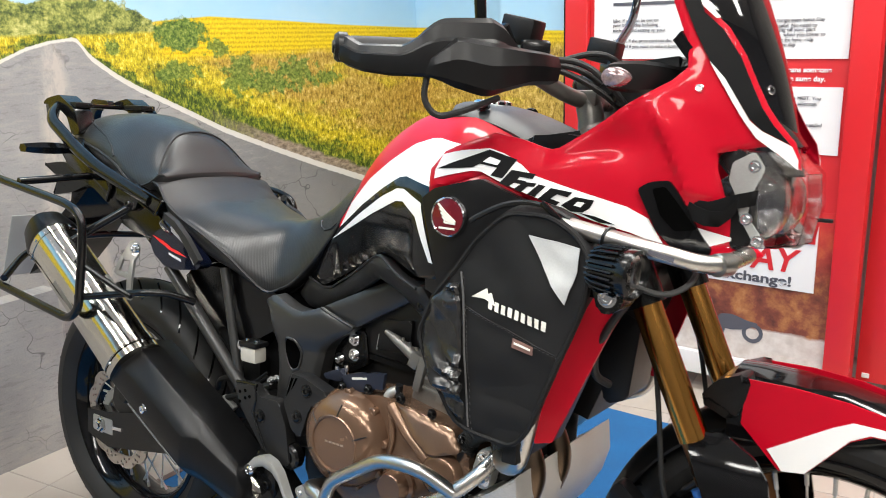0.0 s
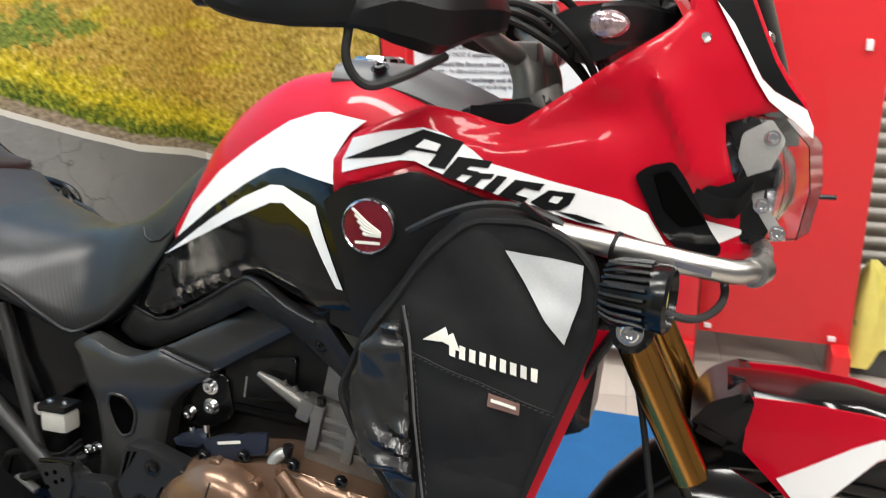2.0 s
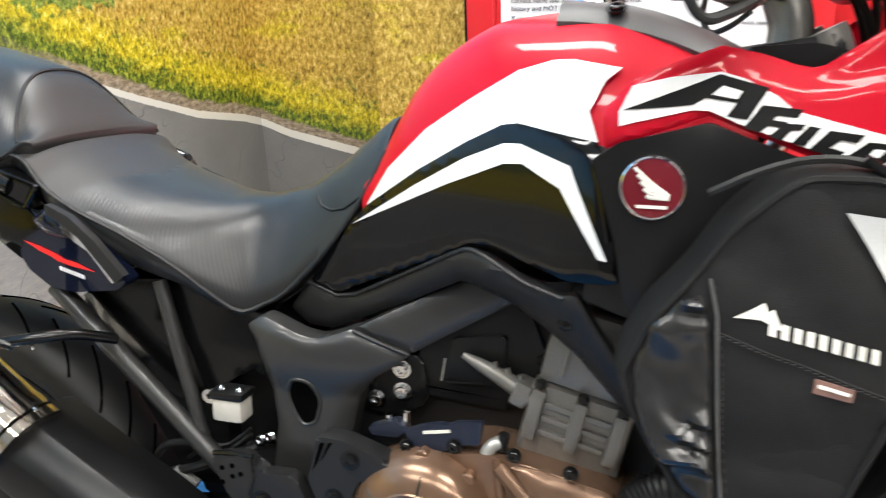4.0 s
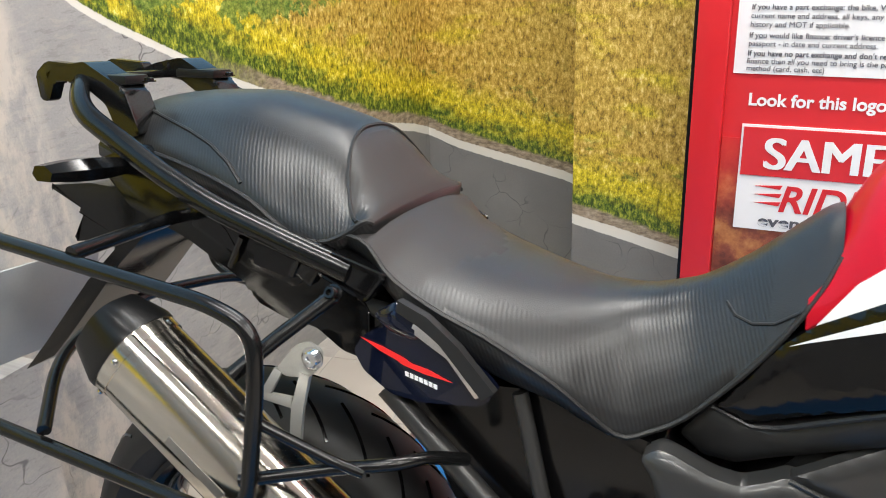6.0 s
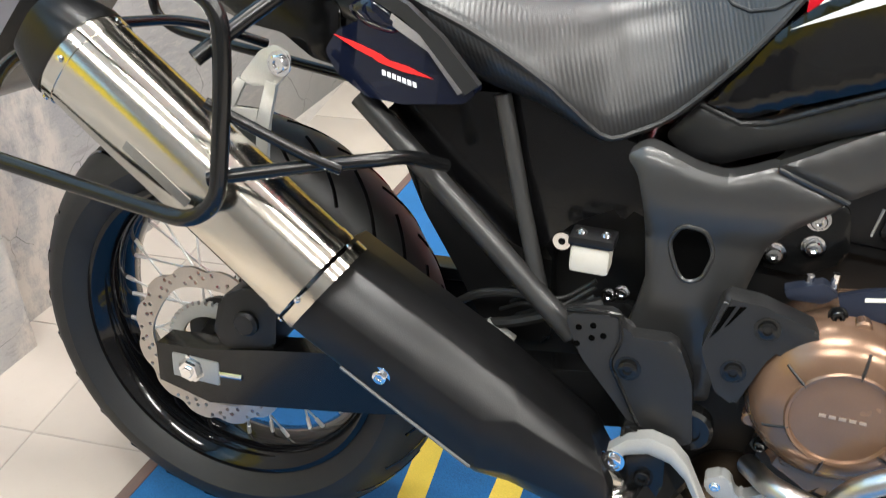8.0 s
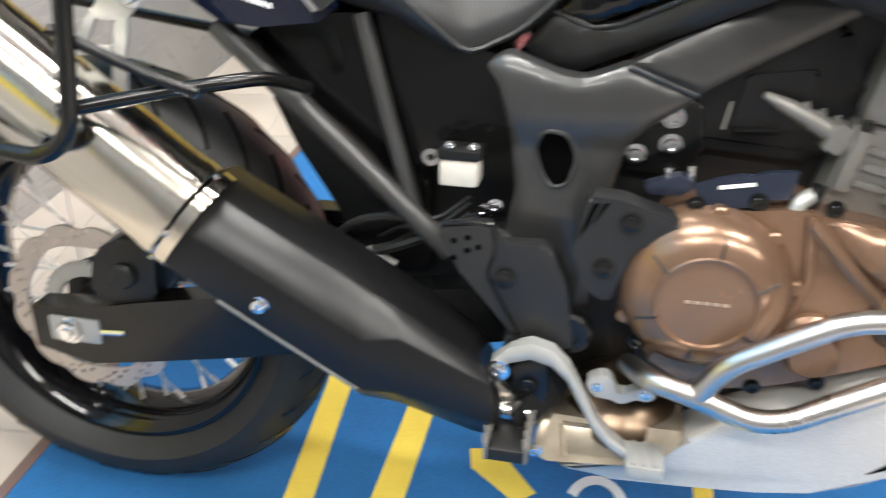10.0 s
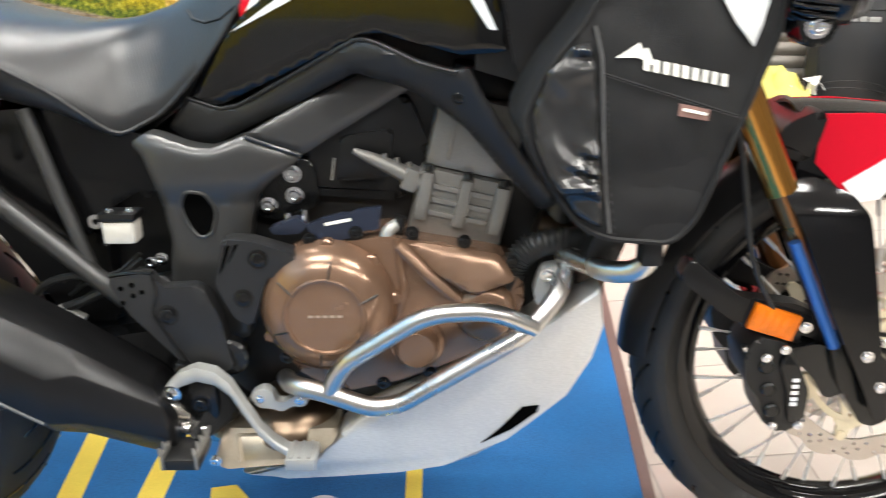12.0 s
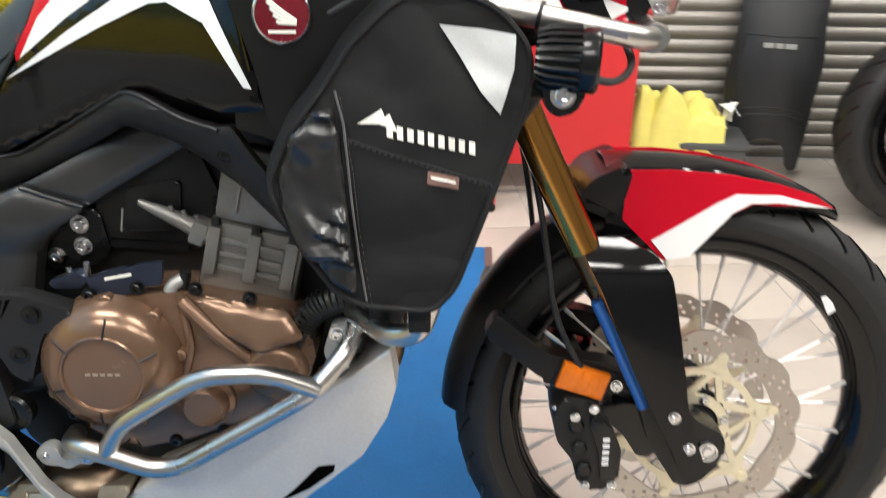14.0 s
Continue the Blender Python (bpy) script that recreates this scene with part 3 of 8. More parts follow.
floor = structure("floor", fresh_box(X0 - 0.1, X1, Y0, 3.0, -0.12, -0.006), GROUT, "beige ceramic tile floor with grey grout", "floor")
ceiling = structure("ceiling", fresh_box(X0 - 0.1, X1 + 0.1, Y0 - 0.1, 3.0, CEILING, CEILING + 0.1), CEILING_PAINT, "plain white showroom ceiling", "ceiling")
structure("wall_west", fresh_box(X0 - 0.12, X0, Y0, Y1, -0.006, CEILING), MURAL_LEFT, "wall with a printed landscape of road and yellow fields")
structure("wall_plinth", fresh_box(X0, -0.645, Y0, 0.185, -0.006, 0.505), MURAL_LEFT, "low boxed-out ledge covered with the road print")
structure("wall_north", fresh_box(X0 - 0.12, -0.055, Y1, Y1 + 0.12, -0.006, CEILING), MURAL_BACK, "back wall with the printed landscape carried on round the corner")
structure("wall_pillar", fresh_box(-0.055, 0.33, 1.785, Y1 + 0.12, -0.006, CEILING), MURAL_BACK, "boxed-out pillar covered with the printed landscape")
structure("wall_behind_boards", fresh_box(0.33, 1.32, 2.2, 2.3, -0.006, CEILING), WALL_PAINT, "plain white wall behind the boards")
# east and south walls are out of view, added to darken reflections
structure("wall_east", fresh_box(X1, X1 + 0.1, Y0, 3.0, -0.006, CEILING), DIM_WALL, "unseen dark side wall, added to darken reflections")
structure("wall_south", fresh_box(X0 - 0.1, X1, Y0 - 0.1, Y0, -0.006, CEILING), DIM_WALL, "unseen dark wall, added close by to darken reflections")

# carpet mat with woven stripes and letters
mat = thing("carpet_mat", "blue carpet runner with yellow woven stripes under the motorcycle", "mat")
MX0, MX1, MY0, MY1 = -0.195, 1.29, -1.5, 1.3
part("carpet", fresh_box(MX0, MX1, MY0, MY1, -0.004, 0.001), CARPET, mat)
for name, a, b, c, d in (("edge_strip", MX1, MX1 + 0.022, MY0, MY1), ("edge_strip", MX0 - 0.022, MX0, MY0, MY1)):
    part(name, fresh_box(a, b, c, d, -0.004, 0.003, 0.001), EDGE_STRIP, mat, "brown rubber edging")


def flat_patch(outline, z, h=0.0012):
    bm = bmesh.new()
    a = [bm.verts.new((x, y, z)) for x, y in outline]
    b = [bm.verts.new((x, y, z - h)) for x, y in outline]
    n = len(outline)
    bm.faces.new(a), bm.faces.new(b[::-1])
    for i in range(n):
        bm.faces.new((a[i], a[(i + 1) % n], b[(i + 1) % n], b[i]))
    return bm


for outline in (((0.205, 0.3), (0.25, 0.3), (0.285, -0.05), (0.33, -0.5), (0.285, -0.5), (0.238, -0.05)),
                ((0.372, 0.3), (0.419, 0.3), (0.421, 0.0), (0.44, -0.5), (0.39, -0.5), (0.37, 0.0)),
                ((0.50, 0.14), (0.545, 0.15), (0.62, 0.07), (0.59, 0.045), (0.51, 0.1)),
                ((0.853, 0.3), (0.883, 0.3), (0.892, 0.1), (0.91, -0.5), (0.88, -0.5), (0.862, 0.1))):
    part("stripe", flat_patch(outline, 0.0022), CARPET_YELLOW, mat, "yellow woven stripe")
for a0, a1 in ((20, 160), (200, 340)):
    inner = [(0.715 + 0.034 * math.cos(radians(a)), 0.06 + 0.05 * math.sin(radians(a))) for a in range(a0, a1 + 1, 14)]
    outer = [(0.715 + 0.05 * math.cos(radians(a)), 0.06 + 0.068 * math.sin(radians(a))) for a in range(a1, a0 - 1, -14)]
    part("woven_mark", flat_patch(inner + outer, 0.0022), CARPET_WHITE, mat, "pale woven curved mark")


# ---- motorcycle ----
bike = thing("motorcycle", "red, white and black adventure motorcycle leaning on its side stand", "motorcycle", pose(0, 0, 0, -8, 0, 2))
FA, RA = Vector((1.578, 0, 0.352)), Vector((-0.004, 0, 0.334))

W_TANK = smooth_of([(0.62, 0.083), (0.68, 0.093), (0.74, 0.115), (0.8, 0.141), (0.9, 0.186), (0.98, 0.222), (1.1, 0.252)])
TOP_TANK = smooth_of([(0.62, 0.85), (0.70, 0.94), (0.72, 0.98), (0.735, 1.013), (0.79, 1.07), (0.86, 1.103), (0.97, 1.113), (1.05, 1.09), (1.14, 1.04)])
W_FAIR = smooth_of([(0.94, 0.245), (1.0, 0.255), (1.05, 0.262), (1.12, 0.25), (1.2, 0.228), (1.26, 0.212), (1.3, 0.205), (1.34, 0.188), (1.39, 0.156), (1.44, 0.112), (1.5, 0.068), (1.54, 0.03)])


def tank_side(x, z):
    w, top = W_TANK(x), TOP_TANK(x)
    if z <= 0.88:
        return -w * (1 - 0.9 * (0.88 - z) ** 2 / 0.04 * 0.12)
    u = min(1.0, (z - 0.88) / max(top - 0.88, 0.02))
    return -w * max(0.0, 1 - u ** 2.3) ** 0.46


def ease(t):
    t = max(0.0, min(1.0, t))
    return t * t * (3 - 2 * t)


def fairing_relief(x, z):
    """Moulded creases: a step under the instrument edge, one beside the lamp and a shallow dish between."""
    ledge = float(np.interp(x, (1.10, 1.15, 1.178, 1.21, 1.256, 1.30), (1.049, 1.037, 1.030, 1.031, 1.040, 1.052)))
    upper = 0.009 * ease((z - ledge) / 0.012) * ease((x - 1.10) / 0.05) * ease((1.30 - x) / 0.07)
    edge = float(np.interp(z, (0.99, 1.029, 1.064, 1.11), (1.374, 1.360, 1.345, 1.322)))
    front = 0.010 * ease((x - edge + 0.004) / 0.010) * ease((z - 0.985) / 0.02) * ease((1.13 - z) / 0.04) * ease((edge + 0.06 - x) / 0.05)
    dish = 0.011 * math.exp(-((x - 1.285) / 0.035) ** 2 - ((z - 1.065) / 0.028) ** 2)
    return upper - front + dish


def fairing_side(x, z):
    return -max(0.02, W_FAIR(x) - fairing_relief(x, z) - 0.25 * max(0.0, z - 0.99) * min(1.0, max(0.0, (1.28 - x) / 0.1)) - 0.16 * max(0.0, z - 1.12) - 0.5 * max(0.0, 0.9 - z) ** 1.5)


FRAME_W = smooth_of([(0.5, 0.137), (0.62, 0.145), (0.70, 0.137), (0.77, 0.122), (1.0, 0.095)])


def trim_side(x, z):
    """The matt trim below the tank, tucked in towards its lower edge."""
    return W_TANK(x) + 0.015 - (0.1 + 0.4 * min(1.0, max(0.0, (x - 0.7) / 0.2))) * max(0.0, 0.835 - z)


def fairing_left(x, z):
    return -fairing_side(x, z)


def tank_left(x, z):
    return -tank_side(x, z)


def cyl(a, b, r, seg=20, bm=None, bevel=0.0):
    """A solid round bar from a to b, its rims rounded."""
    a, b = Vector(a), Vector(b)
    h = (b - a).length
    k = min(bevel, r * 0.5, h * 0.4)
    prof = [(0, 0), (r - k, 0), (r, k), (r, h - k), (r - k, h), (0, h)] if k else [(0, 0), (r, 0), (r, h), (0, h)]
    return lathe(prof, a, b - a, seg, bm)


def bolt(place, r=0.007, h=0.005, parent=None, material=None, out=(0, -1, 0)):
    """A socket-head bolt on a surface, facing out."""
    c, o = Vector(place), Vector(out)
    bm = lathe([(0, h * 0.45), (r * 0.42, h * 0.45), (r * 0.5, h), (r * 0.85, h), (r, h * 0.8), (r, 0), (r * 1.45, 0), (r * 1.45, -0.0015), (0, -0.0015)], c, o, 14)
    return part("bolt", bm, material or CHROME, parent or bike)


# ---- wheels ----
def tyre_mesh(c, R, half, rim_r):
    n = 18
    depth = R - rim_r
    prof = []
    for i in range(n + 1):
        a = -math.pi * 0.5 * 1.12 + math.pi * 1.12 * i / n
        prof.append((R - depth * 0.62 * (1 - math.cos(a)) ** 0.9 * 0.95, half * math.sin(max(-math.pi / 2, min(math.pi / 2, a)))))
    prof = [(rim_r, -half * 0.62), (rim_r + 0.012, -half * 0.8), (rim_r + depth * 0.35, -half * 0.99)] + [p for p in prof if p[0] > rim_r + depth * 0.42] + [(rim_r + depth * 0.35, half * 0.99), (rim_r + 0.012, half * 0.8), (rim_r, half * 0.62)]
    return lathe(prof, c, "y", 96)


def tread(w, c, R, half, rim_r, grooves, slant):
    """Slanted grooves on both shoulders of a tyre."""
    depth = R - rim_r
    for sgn in (-1, 1):
        line = []
        for j in range(7):
            u = j / 6
            y = sgn * half * (0.12 + 0.72 * u)
            q = min(1, abs(y) / half)
            r = R - depth * 0.62 * (1 - math.sqrt(max(0, 1 - q * q))) ** 0.9 * 0.95 - 0.0012
            line.append((r * math.cos(-slant * u), y, r * math.sin(-slant * u)))
        base = None
        for k in range(grooves):
            m = Matrix.Translation(c) @ Matrix.Rotation(2 * math.pi * (k + (0.5 if sgn > 0 else 0)) / grooves, 4, "Y")
            if base is None:
                base = part("tread_groove", tube(line, 0.0032, 5), BLACK_GLOSS, w)
                base.matrix_basis = m
            else:
                o = new("tread_groove", base.data)
                o.parent, o.matrix_basis = w, m


def wheel(name, c, R, half, rim_r, hub_r, disc_y, disc_r, grooves, slant, n_spokes=36):
    rim = [(rim_r + 0.004, -half * 0.72), (rim_r + 0.004, -half * 0.6), (rim_r - 0.012, -half * 0.55), (rim_r - 0.022, -half * 0.2), (rim_r - 0.024, 0), (rim_r - 0.022, half * 0.2),
           (rim_r - 0.012, half * 0.55), (rim_r + 0.004, half * 0.6), (rim_r + 0.004, half * 0.72), (rim_r - 0.004, half * 0.74), (rim_r - 0.018, half * 0.6), (rim_r - 0.03, half * 0.2),
           (rim_r - 0.032, 0), (rim_r - 0.03, -half * 0.2), (rim_r - 0.018, -half * 0.6), (rim_r - 0.004, -half * 0.74)]
    w = part(name, lathe(rim, c, "y", 96, closed=True), BLACK_GLOSS, bike, "black rim")
    part("tyre", tyre_mesh(c, R, half, rim_r), RUBBER, w, "grooved black tyre")
    tread(w, c, R, half, rim_r, grooves, slant)
    part("hub", lathe([(0.016, -0.075), (0.03, -0.075), (0.034, -0.06), (hub_r, -0.052), (hub_r, -0.044), (hub_r * 0.62, -0.036), (hub_r * 0.55, 0), (hub_r * 0.62, 0.036), (hub_r, 0.044), (hub_r, 0.052), (0.034, 0.06), (0.03, 0.075), (0.016, 0.075)], c, "y", 36), DARK_CAST, w)
    length = 1.0
    bm = tube([(0, 0, 0), (0, 0, 0.9)], 0.0019, 6)
    tube([(0, 0, 0.88), (0, 0, 1.0)], 0.0034, 8, bm)
    base = None
    for k in range(n_spokes):
        side = -1 if k % 2 else 1
        lean = 0.36 if (k // 2) % 2 else -0.36
        a = 2 * math.pi * k / n_spokes
        p = c + Vector((hub_r * 0.92 * math.cos(a + lean), side * 0.047, hub_r * 0.92 * math.sin(a + lean)))
        q = c + Vector(((rim_r - 0.03) * math.cos(a), side * 0.006, (rim_r - 0.03) * math.sin(a)))
        m = Matrix.Translation(p) @ (q - p).to_track_quat("Z", "Y").to_matrix().to_4x4() @ Matrix.Diagonal((1, 1, (q - p).length, 1))
        if base is None:
            base = part("spoke", bm, SPOKE_STEEL, w)
            base.matrix_basis = m
        else:
            o = new("spoke", base.data)
            o.parent, o.matrix_basis = w, m
    for y in disc_y:
        brake_disc(w, c, y, disc_r)
    return w


def brake_disc(w, c, y, r):
    """A wave-edged disc with real drillings."""
    bm = bmesh.new()

    def loop(pts):
        vs = [bm.verts.new((c.x + a, y - 0.0022, c.z + b)) for a, b in pts]
        for i in range(len(vs)):
            bm.edges.new((vs[i], vs[(i + 1) % len(vs)]))

    n = 140
    lobes = 14 if r > 0.14 else 12
    loop([((r - 0.007 * (0.5 + 0.5 * math.cos(2 * math.pi * k / n * lobes)) ** 2) * math.cos(2 * math.pi * k / n), (r - 0.007 * (0.5 + 0.5 * math.cos(2 * math.pi * k / n * lobes)) ** 2) * math.sin(2 * math.pi * k / n)) for k in range(n)])
    loop([((r * 0.76 + 0.002 * math.cos(2 * math.pi * k / 90 * lobes / 2)) * math.cos(2 * math.pi * k / 90), (r * 0.76 + 0.002 * math.cos(2 * math.pi * k / 90 * lobes / 2)) * math.sin(2 * math.pi * k / 90)) for k in range(90)])
    for k in range(lobes * 3):
        for j, rr in enumerate((0.81, 0.87, 0.925)):
            if (k + j) % 3 == 0:
                continue
            q = 2 * math.pi * k / (lobes * 3) + j * 0.05
            loop([(r * rr * math.cos(q) + 0.0033 * math.cos(2 * math.pi * i / 8), r * rr * math.sin(q) + 0.0033 * math.sin(2 * math.pi * i / 8)) for i in range(8)])
    bmesh.ops.triangle_fill(bm, use_beauty=True, edges=bm.edges[:])
    e = bmesh.ops.extrude_face_region(bm, geom=bm.faces[:])
    for v in e["geom"]:
        if isinstance(v, bmesh.types.BMVert):
            v.co.y += 0.0044
    part("brake_disc", bm, DISC, w, "drilled wavy steel brake disc")


front_wheel = wheel("front_wheel", FA, 0.345, 0.047, 0.276, 0.055, (-0.066, 0.066), 0.155, 34, 0.18)
rear_wheel = wheel("rear_wheel", RA, 0.333, 0.076, 0.238, 0.062, (-0.088,), 0.128, 26, 0.3)
for y in (-0.063, 0.063):
    o = FA + Vector((0, y, 0))
    part("disc_carrier", lathe([(0.038, -0.003), (0.052, -0.003), (0.052, 0.003), (0.038, 0.003)], o, "y", 40, closed=True), PALE_GOLD, front_wheel, "pale gold disc carrier")
    part("carrier_ring", lathe([(0.084, -0.003), (0.094, -0.003), (0.094, 0.003), (0.084, 0.003)], o, "y", 60, closed=True), PALE_GOLD, front_wheel)
    for k in range(6):
        a = 2 * math.pi * k / 6 + 0.25
        u, v = Vector((math.cos(a), 0, math.sin(a))), Vector((-math.sin(a), 0, math.cos(a)))
        for outline in (((0.048, -0.030), (0.092, -0.007), (0.092, 0.003), (0.048, -0.018)), ((0.048, 0.018), (0.092, -0.003), (0.092, 0.007), (0.048, 0.030)), ((0.090, -0.024), (0.104, -0.011), (0.121, -0.008), (0.121, 0.008), (0.104, 0.011), (0.090, 0.024))):
            part("carrier_arm", loft([[o + u * r0 + v * s0 + Vector((0, e, 0)) for r0, s0 in outline] for e in (-0.0035, 0.0035)]), PALE_GOLD, front_wheel)
        part("disc_bobbin", lathe([(0, 0.006), (0.007, 0.006), (0.008, 0), (0.008, -0.006), (0, -0.006)], o + u * 0.116, "y", 12), PALE_GOLD, front_wheel)
        bolt(o + u * 0.045 + Vector((0, math.copysign(0.003, y), 0)), 0.0055, 0.004, front_wheel, out=(0, math.copysign(1, y), 0))
bm = lathe([(0.05, -0.003), (0.068, -0.003), (0.068, 0.003), (0.05, 0.003)], RA + Vector((0, -0.086, 0)), "y", 40, closed=True)
for k in range(40):
    a = 2 * math.pi * k / 40
    box(bm, -0.003, 0.003, -0.003, 0.003, 0.066, 0.073, 0, Matrix.Translation(RA + Vector((0, -0.086, 0))) @ Matrix.Rotation(a, 4, "Y"))
part("sensor_ring", bm, ALLOY, rear_wheel)
part("rim_sticker", slab([(1.765, 0.515), (1.775, 0.522), (1.762, 0.548), (1.752, 0.541)], -0.031, -0.029, 0), WHITE_PRINT, front_wheel, "small white rim sticker")

# ---- fork, front mudguards, brakes ----
FORK_LOW, FORK_TOP = Vector((1.541, 0, 0.335)), Vector((1.260, 0, 0.93))


def on_fork(z, y):
    s = (z - FORK_LOW.z) / (FORK_TOP.z - FORK_LOW.z)
    return FORK_LOW + (FORK_TOP - FORK_LOW) * s + Vector((0, y, 0))


FORK_GUARD = [(1.391, 0.645), (1.399, 0.658), (1.413, 0.656), (1.439, 0.659), (1.488, 0.636), (1.510, 0.610), (1.522, 0.552), (1.536, 0.476), (1.547, 0.406), (1.566, 0.360), (1.576, 0.322), (1.548, 0.312), (1.522, 0.371), (1.466, 0.480), (1.420, 0.589)]
for y, side in ((-0.105, -1), (0.105, 1)):
    part("fork_tube", tube([on_fork(z, y) for z in (0.64, 0.7, 0.8, 0.83)], 0.0225, 28), GOLD, bike, "gold anodised fork tube")
    part("fork_collar", tube([on_fork(z, y) for z in (0.828, 0.86, 0.90, 0.96)], 0.030, 28), BLACK_SATIN, bike)
    part("fork_slider", tube([on_fork(z, y) for z in (0.41, 0.5, 0.65)], 0.0195, 24), SLIDER, bike, "brownish polished slider")
    part("fork_sticker", tube([on_fork(z, y + side * 0.022) + Vector((-0.014, 0, 0)) for z in (0.42, 0.5, 0.575)], 0.0082, 20), BLUE_STICKER, bike, "blue stripe sticker")
    part("fork_foot", slab(soft([(1.475, 0.44), (1.515, 0.455), (1.56, 0.40), (1.605, 0.375), (1.605, 0.335), (1.575, 0.30), (1.545, 0.29), (1.50, 0.36)], 0.012), y - 0.024, y + 0.024, 0.008), BLACK_SATIN, bike)
    guard_y = (lambda x, z, q=side: q * (0.141 + 0.04 * max(0.0, 0.67 - z) - 1.2 * (x - (1.62 - 0.23 * z / 0.65)) ** 2 - 7.0 * max(0.0, z - 0.59) ** 2))
    part("fork_guard", skin(soft(FORK_GUARD, 0.008), guard_y, 0.006, 0.012), BLACK_GLOSS, bike, "glossy black fork guard")
    for bx, bz in ((1.525, 0.414), (1.549, 0.367)):
        bolt((bx, side * (abs(guard_y(bx, bz)) + 0.001), bz), 0.006, 0.004, out=(0, side, 0))
    part("axle_end", lathe([(0.0, 0.006), (0.006, 0.006), (0.007, 0.002), (0.011, 0.002), (0.012, 0.006), (0.014, 0.006), (0.015, 0)], (1.58, y + side * 0.024, 0.352), (0, side, 0), 24), CHROME, bike)
    cal = part("brake_caliper", slab(soft([(1.366, 0.405), (1.384, 0.432), (1.424, 0.424), (1.446, 0.388), (1.464, 0.347), (1.462, 0.296), (1.432, 0.278), (1.405, 0.292), (1.395, 0.332), (1.372, 0.362)], 0.008), side * 0.122, side * 0.042, 0.008), DARK_CAST, bike, "black radial brake caliper")
    part("caliper_rib", slab(soft([(1.424, 0.412), (1.446, 0.384), (1.460, 0.345), (1.456, 0.305), (1.436, 0.300), (1.430, 0.35), (1.415, 0.395)], 0.006), side * 0.130, side * 0.120, 0.003), BLACK_SATIN, cal)
    for q in ((1.398, 0.388), (1.404, 0.352), (1.412, 0.318)):
        part("piston_cap", cyl((q[0], side * 0.120, q[1]), (q[0], side * 0.129, q[1]), 0.011, 20, bevel=0.003), BLACK_SATIN, cal)
    for q in ((1.414, 0.295), (1.395, 0.404), (1.420, 0.416), (1.452, 0.296)):
        bolt((q[0], side * 0.130, q[1]), 0.0048, 0.004, cal, out=(0, side, 0))
    part("bleed_nipple", cyl((1.375, side * 0.112, 0.402), (1.366, side * 0.118, 0.418), 0.0045, 10), CHROME, cal)
    for z in (0.366, 0.356, 0.346, 0.336, 0.328):
        part("caliper_print", slab([(1.4355, z), (1.4445, z + 0.0005), (1.4445, z + 0.006), (1.4355, z + 0.0055)], side * 0.1300, side * 0.1306, 0), WHITE_PRINT, cal)
    part("caliper_bridge", slab(soft([(1.42, 0.41), (1.47, 0.42), (1.52, 0.40), (1.54, 0.355), (1.49, 0.33), (1.465, 0.37)], 0.01), side * 0.118, side * 0.075, 0.006), BLACK_SATIN, bike)
    part("mudguard_bracket", slab(soft([(1.268, 0.515), (1.285, 0.545), (1.36, 0.485), (1.44, 0.475), (1.515, 0.435), (1.505, 0.405), (1.42, 0.44), (1.35, 0.45)], 0.01), side * 0.105, side * 0.075, 0.006), BLACK_PLASTIC, bike)
    rot = Matrix.Translation((1.405, side * 0.112, 0.452)) @ Matrix.Rotation(radians(18), 4, "Y")
    ref = part("reflector", fresh_box(-0.034, 0.034, -0.006, 0.006, -0.02, 0.02, 0.003, rot), AMBER, bike, "amber side reflector")
    for q in range(5):
        part("reflector_rib", fresh_box(-0.030 + 0.0125 * q, -0.0205 + 0.0125 * q, side * 0.0055 - 0.0012, side * 0.0055 + 0.0012, -0.016, 0.016, 0.0008, rot), AMBER, ref)
    part("reflector_back", fresh_box(-0.038, 0.05, -0.004, 0.004, -0.023, 0.023, 0.003, rot @ Matrix.Translation((0, side * -0.009, 0))), BLACK_PLASTIC, bike)
    bolt((1.452, side * 0.112, 0.442), 0.006, 0.004, out=(0, side, 0))
    hose = bend([(1.45, side * 0.10, 0.41), (1.40, side * 0.115, 0.47), (1.36, side * 0.118, 0.55), (1.345, side * 0.112, 0.66), (1.325, side * 0.10, 0.76), (1.285, side * 0.085, 0.88)], 0.05)
    part("brake_hose", tube(hose, 0.0042, 10), RUBBER, bike)
part("axle", cyl((1.578, -0.12, 0.352), (1.578, 0.12, 0.352), 0.011), CHROME, bike)
part("lower_yoke", slab(soft([(1.255, 0.885), (1.335, 0.905), (1.325, 0.945), (1.245, 0.925)], 0.012), -0.14, 0.14, 0.01), BLACK_SATIN, bike)
part("upper_yoke", slab(soft([(1.13, 1.045), (1.22, 1.06), (1.215, 1.085), (1.125, 1.07)], 0.01), -0.13, 0.13, 0.01), DARK_CAST, bike)
part("steering_stem", cyl((1.285, 0, 0.90), (1.19, 0, 1.06), 0.03), DARK_CAST, bike)
for y in (-0.105, 0.105):
    part("fork_top", tube([on_fork(z, y) for z in (0.95, 1.0)] + [(1.20, y, 1.075), (1.195, y, 1.085)], 0.026, 24), CAST, bike)


def arch(points, halves, drops, thick=0.004, n=9):
    """A mudguard: an arched section carried along (x, z) points."""
    outer, inner = [], []
    for (x, z), w, d in zip(points, halves, drops):
        o, i = [], []
        for k in range(n):
            u = -1 + 2 * k / (n - 1)
            yy = w * math.copysign(min(1, abs(u) * 1.35), u)
            zz = z - d * max(0.0, (abs(u) - 0.45) / 0.55) ** 1.3 - 0.012 * abs(u)
            o.append((x, yy, zz))
            i.append((x, yy * (1 - thick / w), zz - thick))
        outer.append(o + i[::-1])
    return loft(outer)


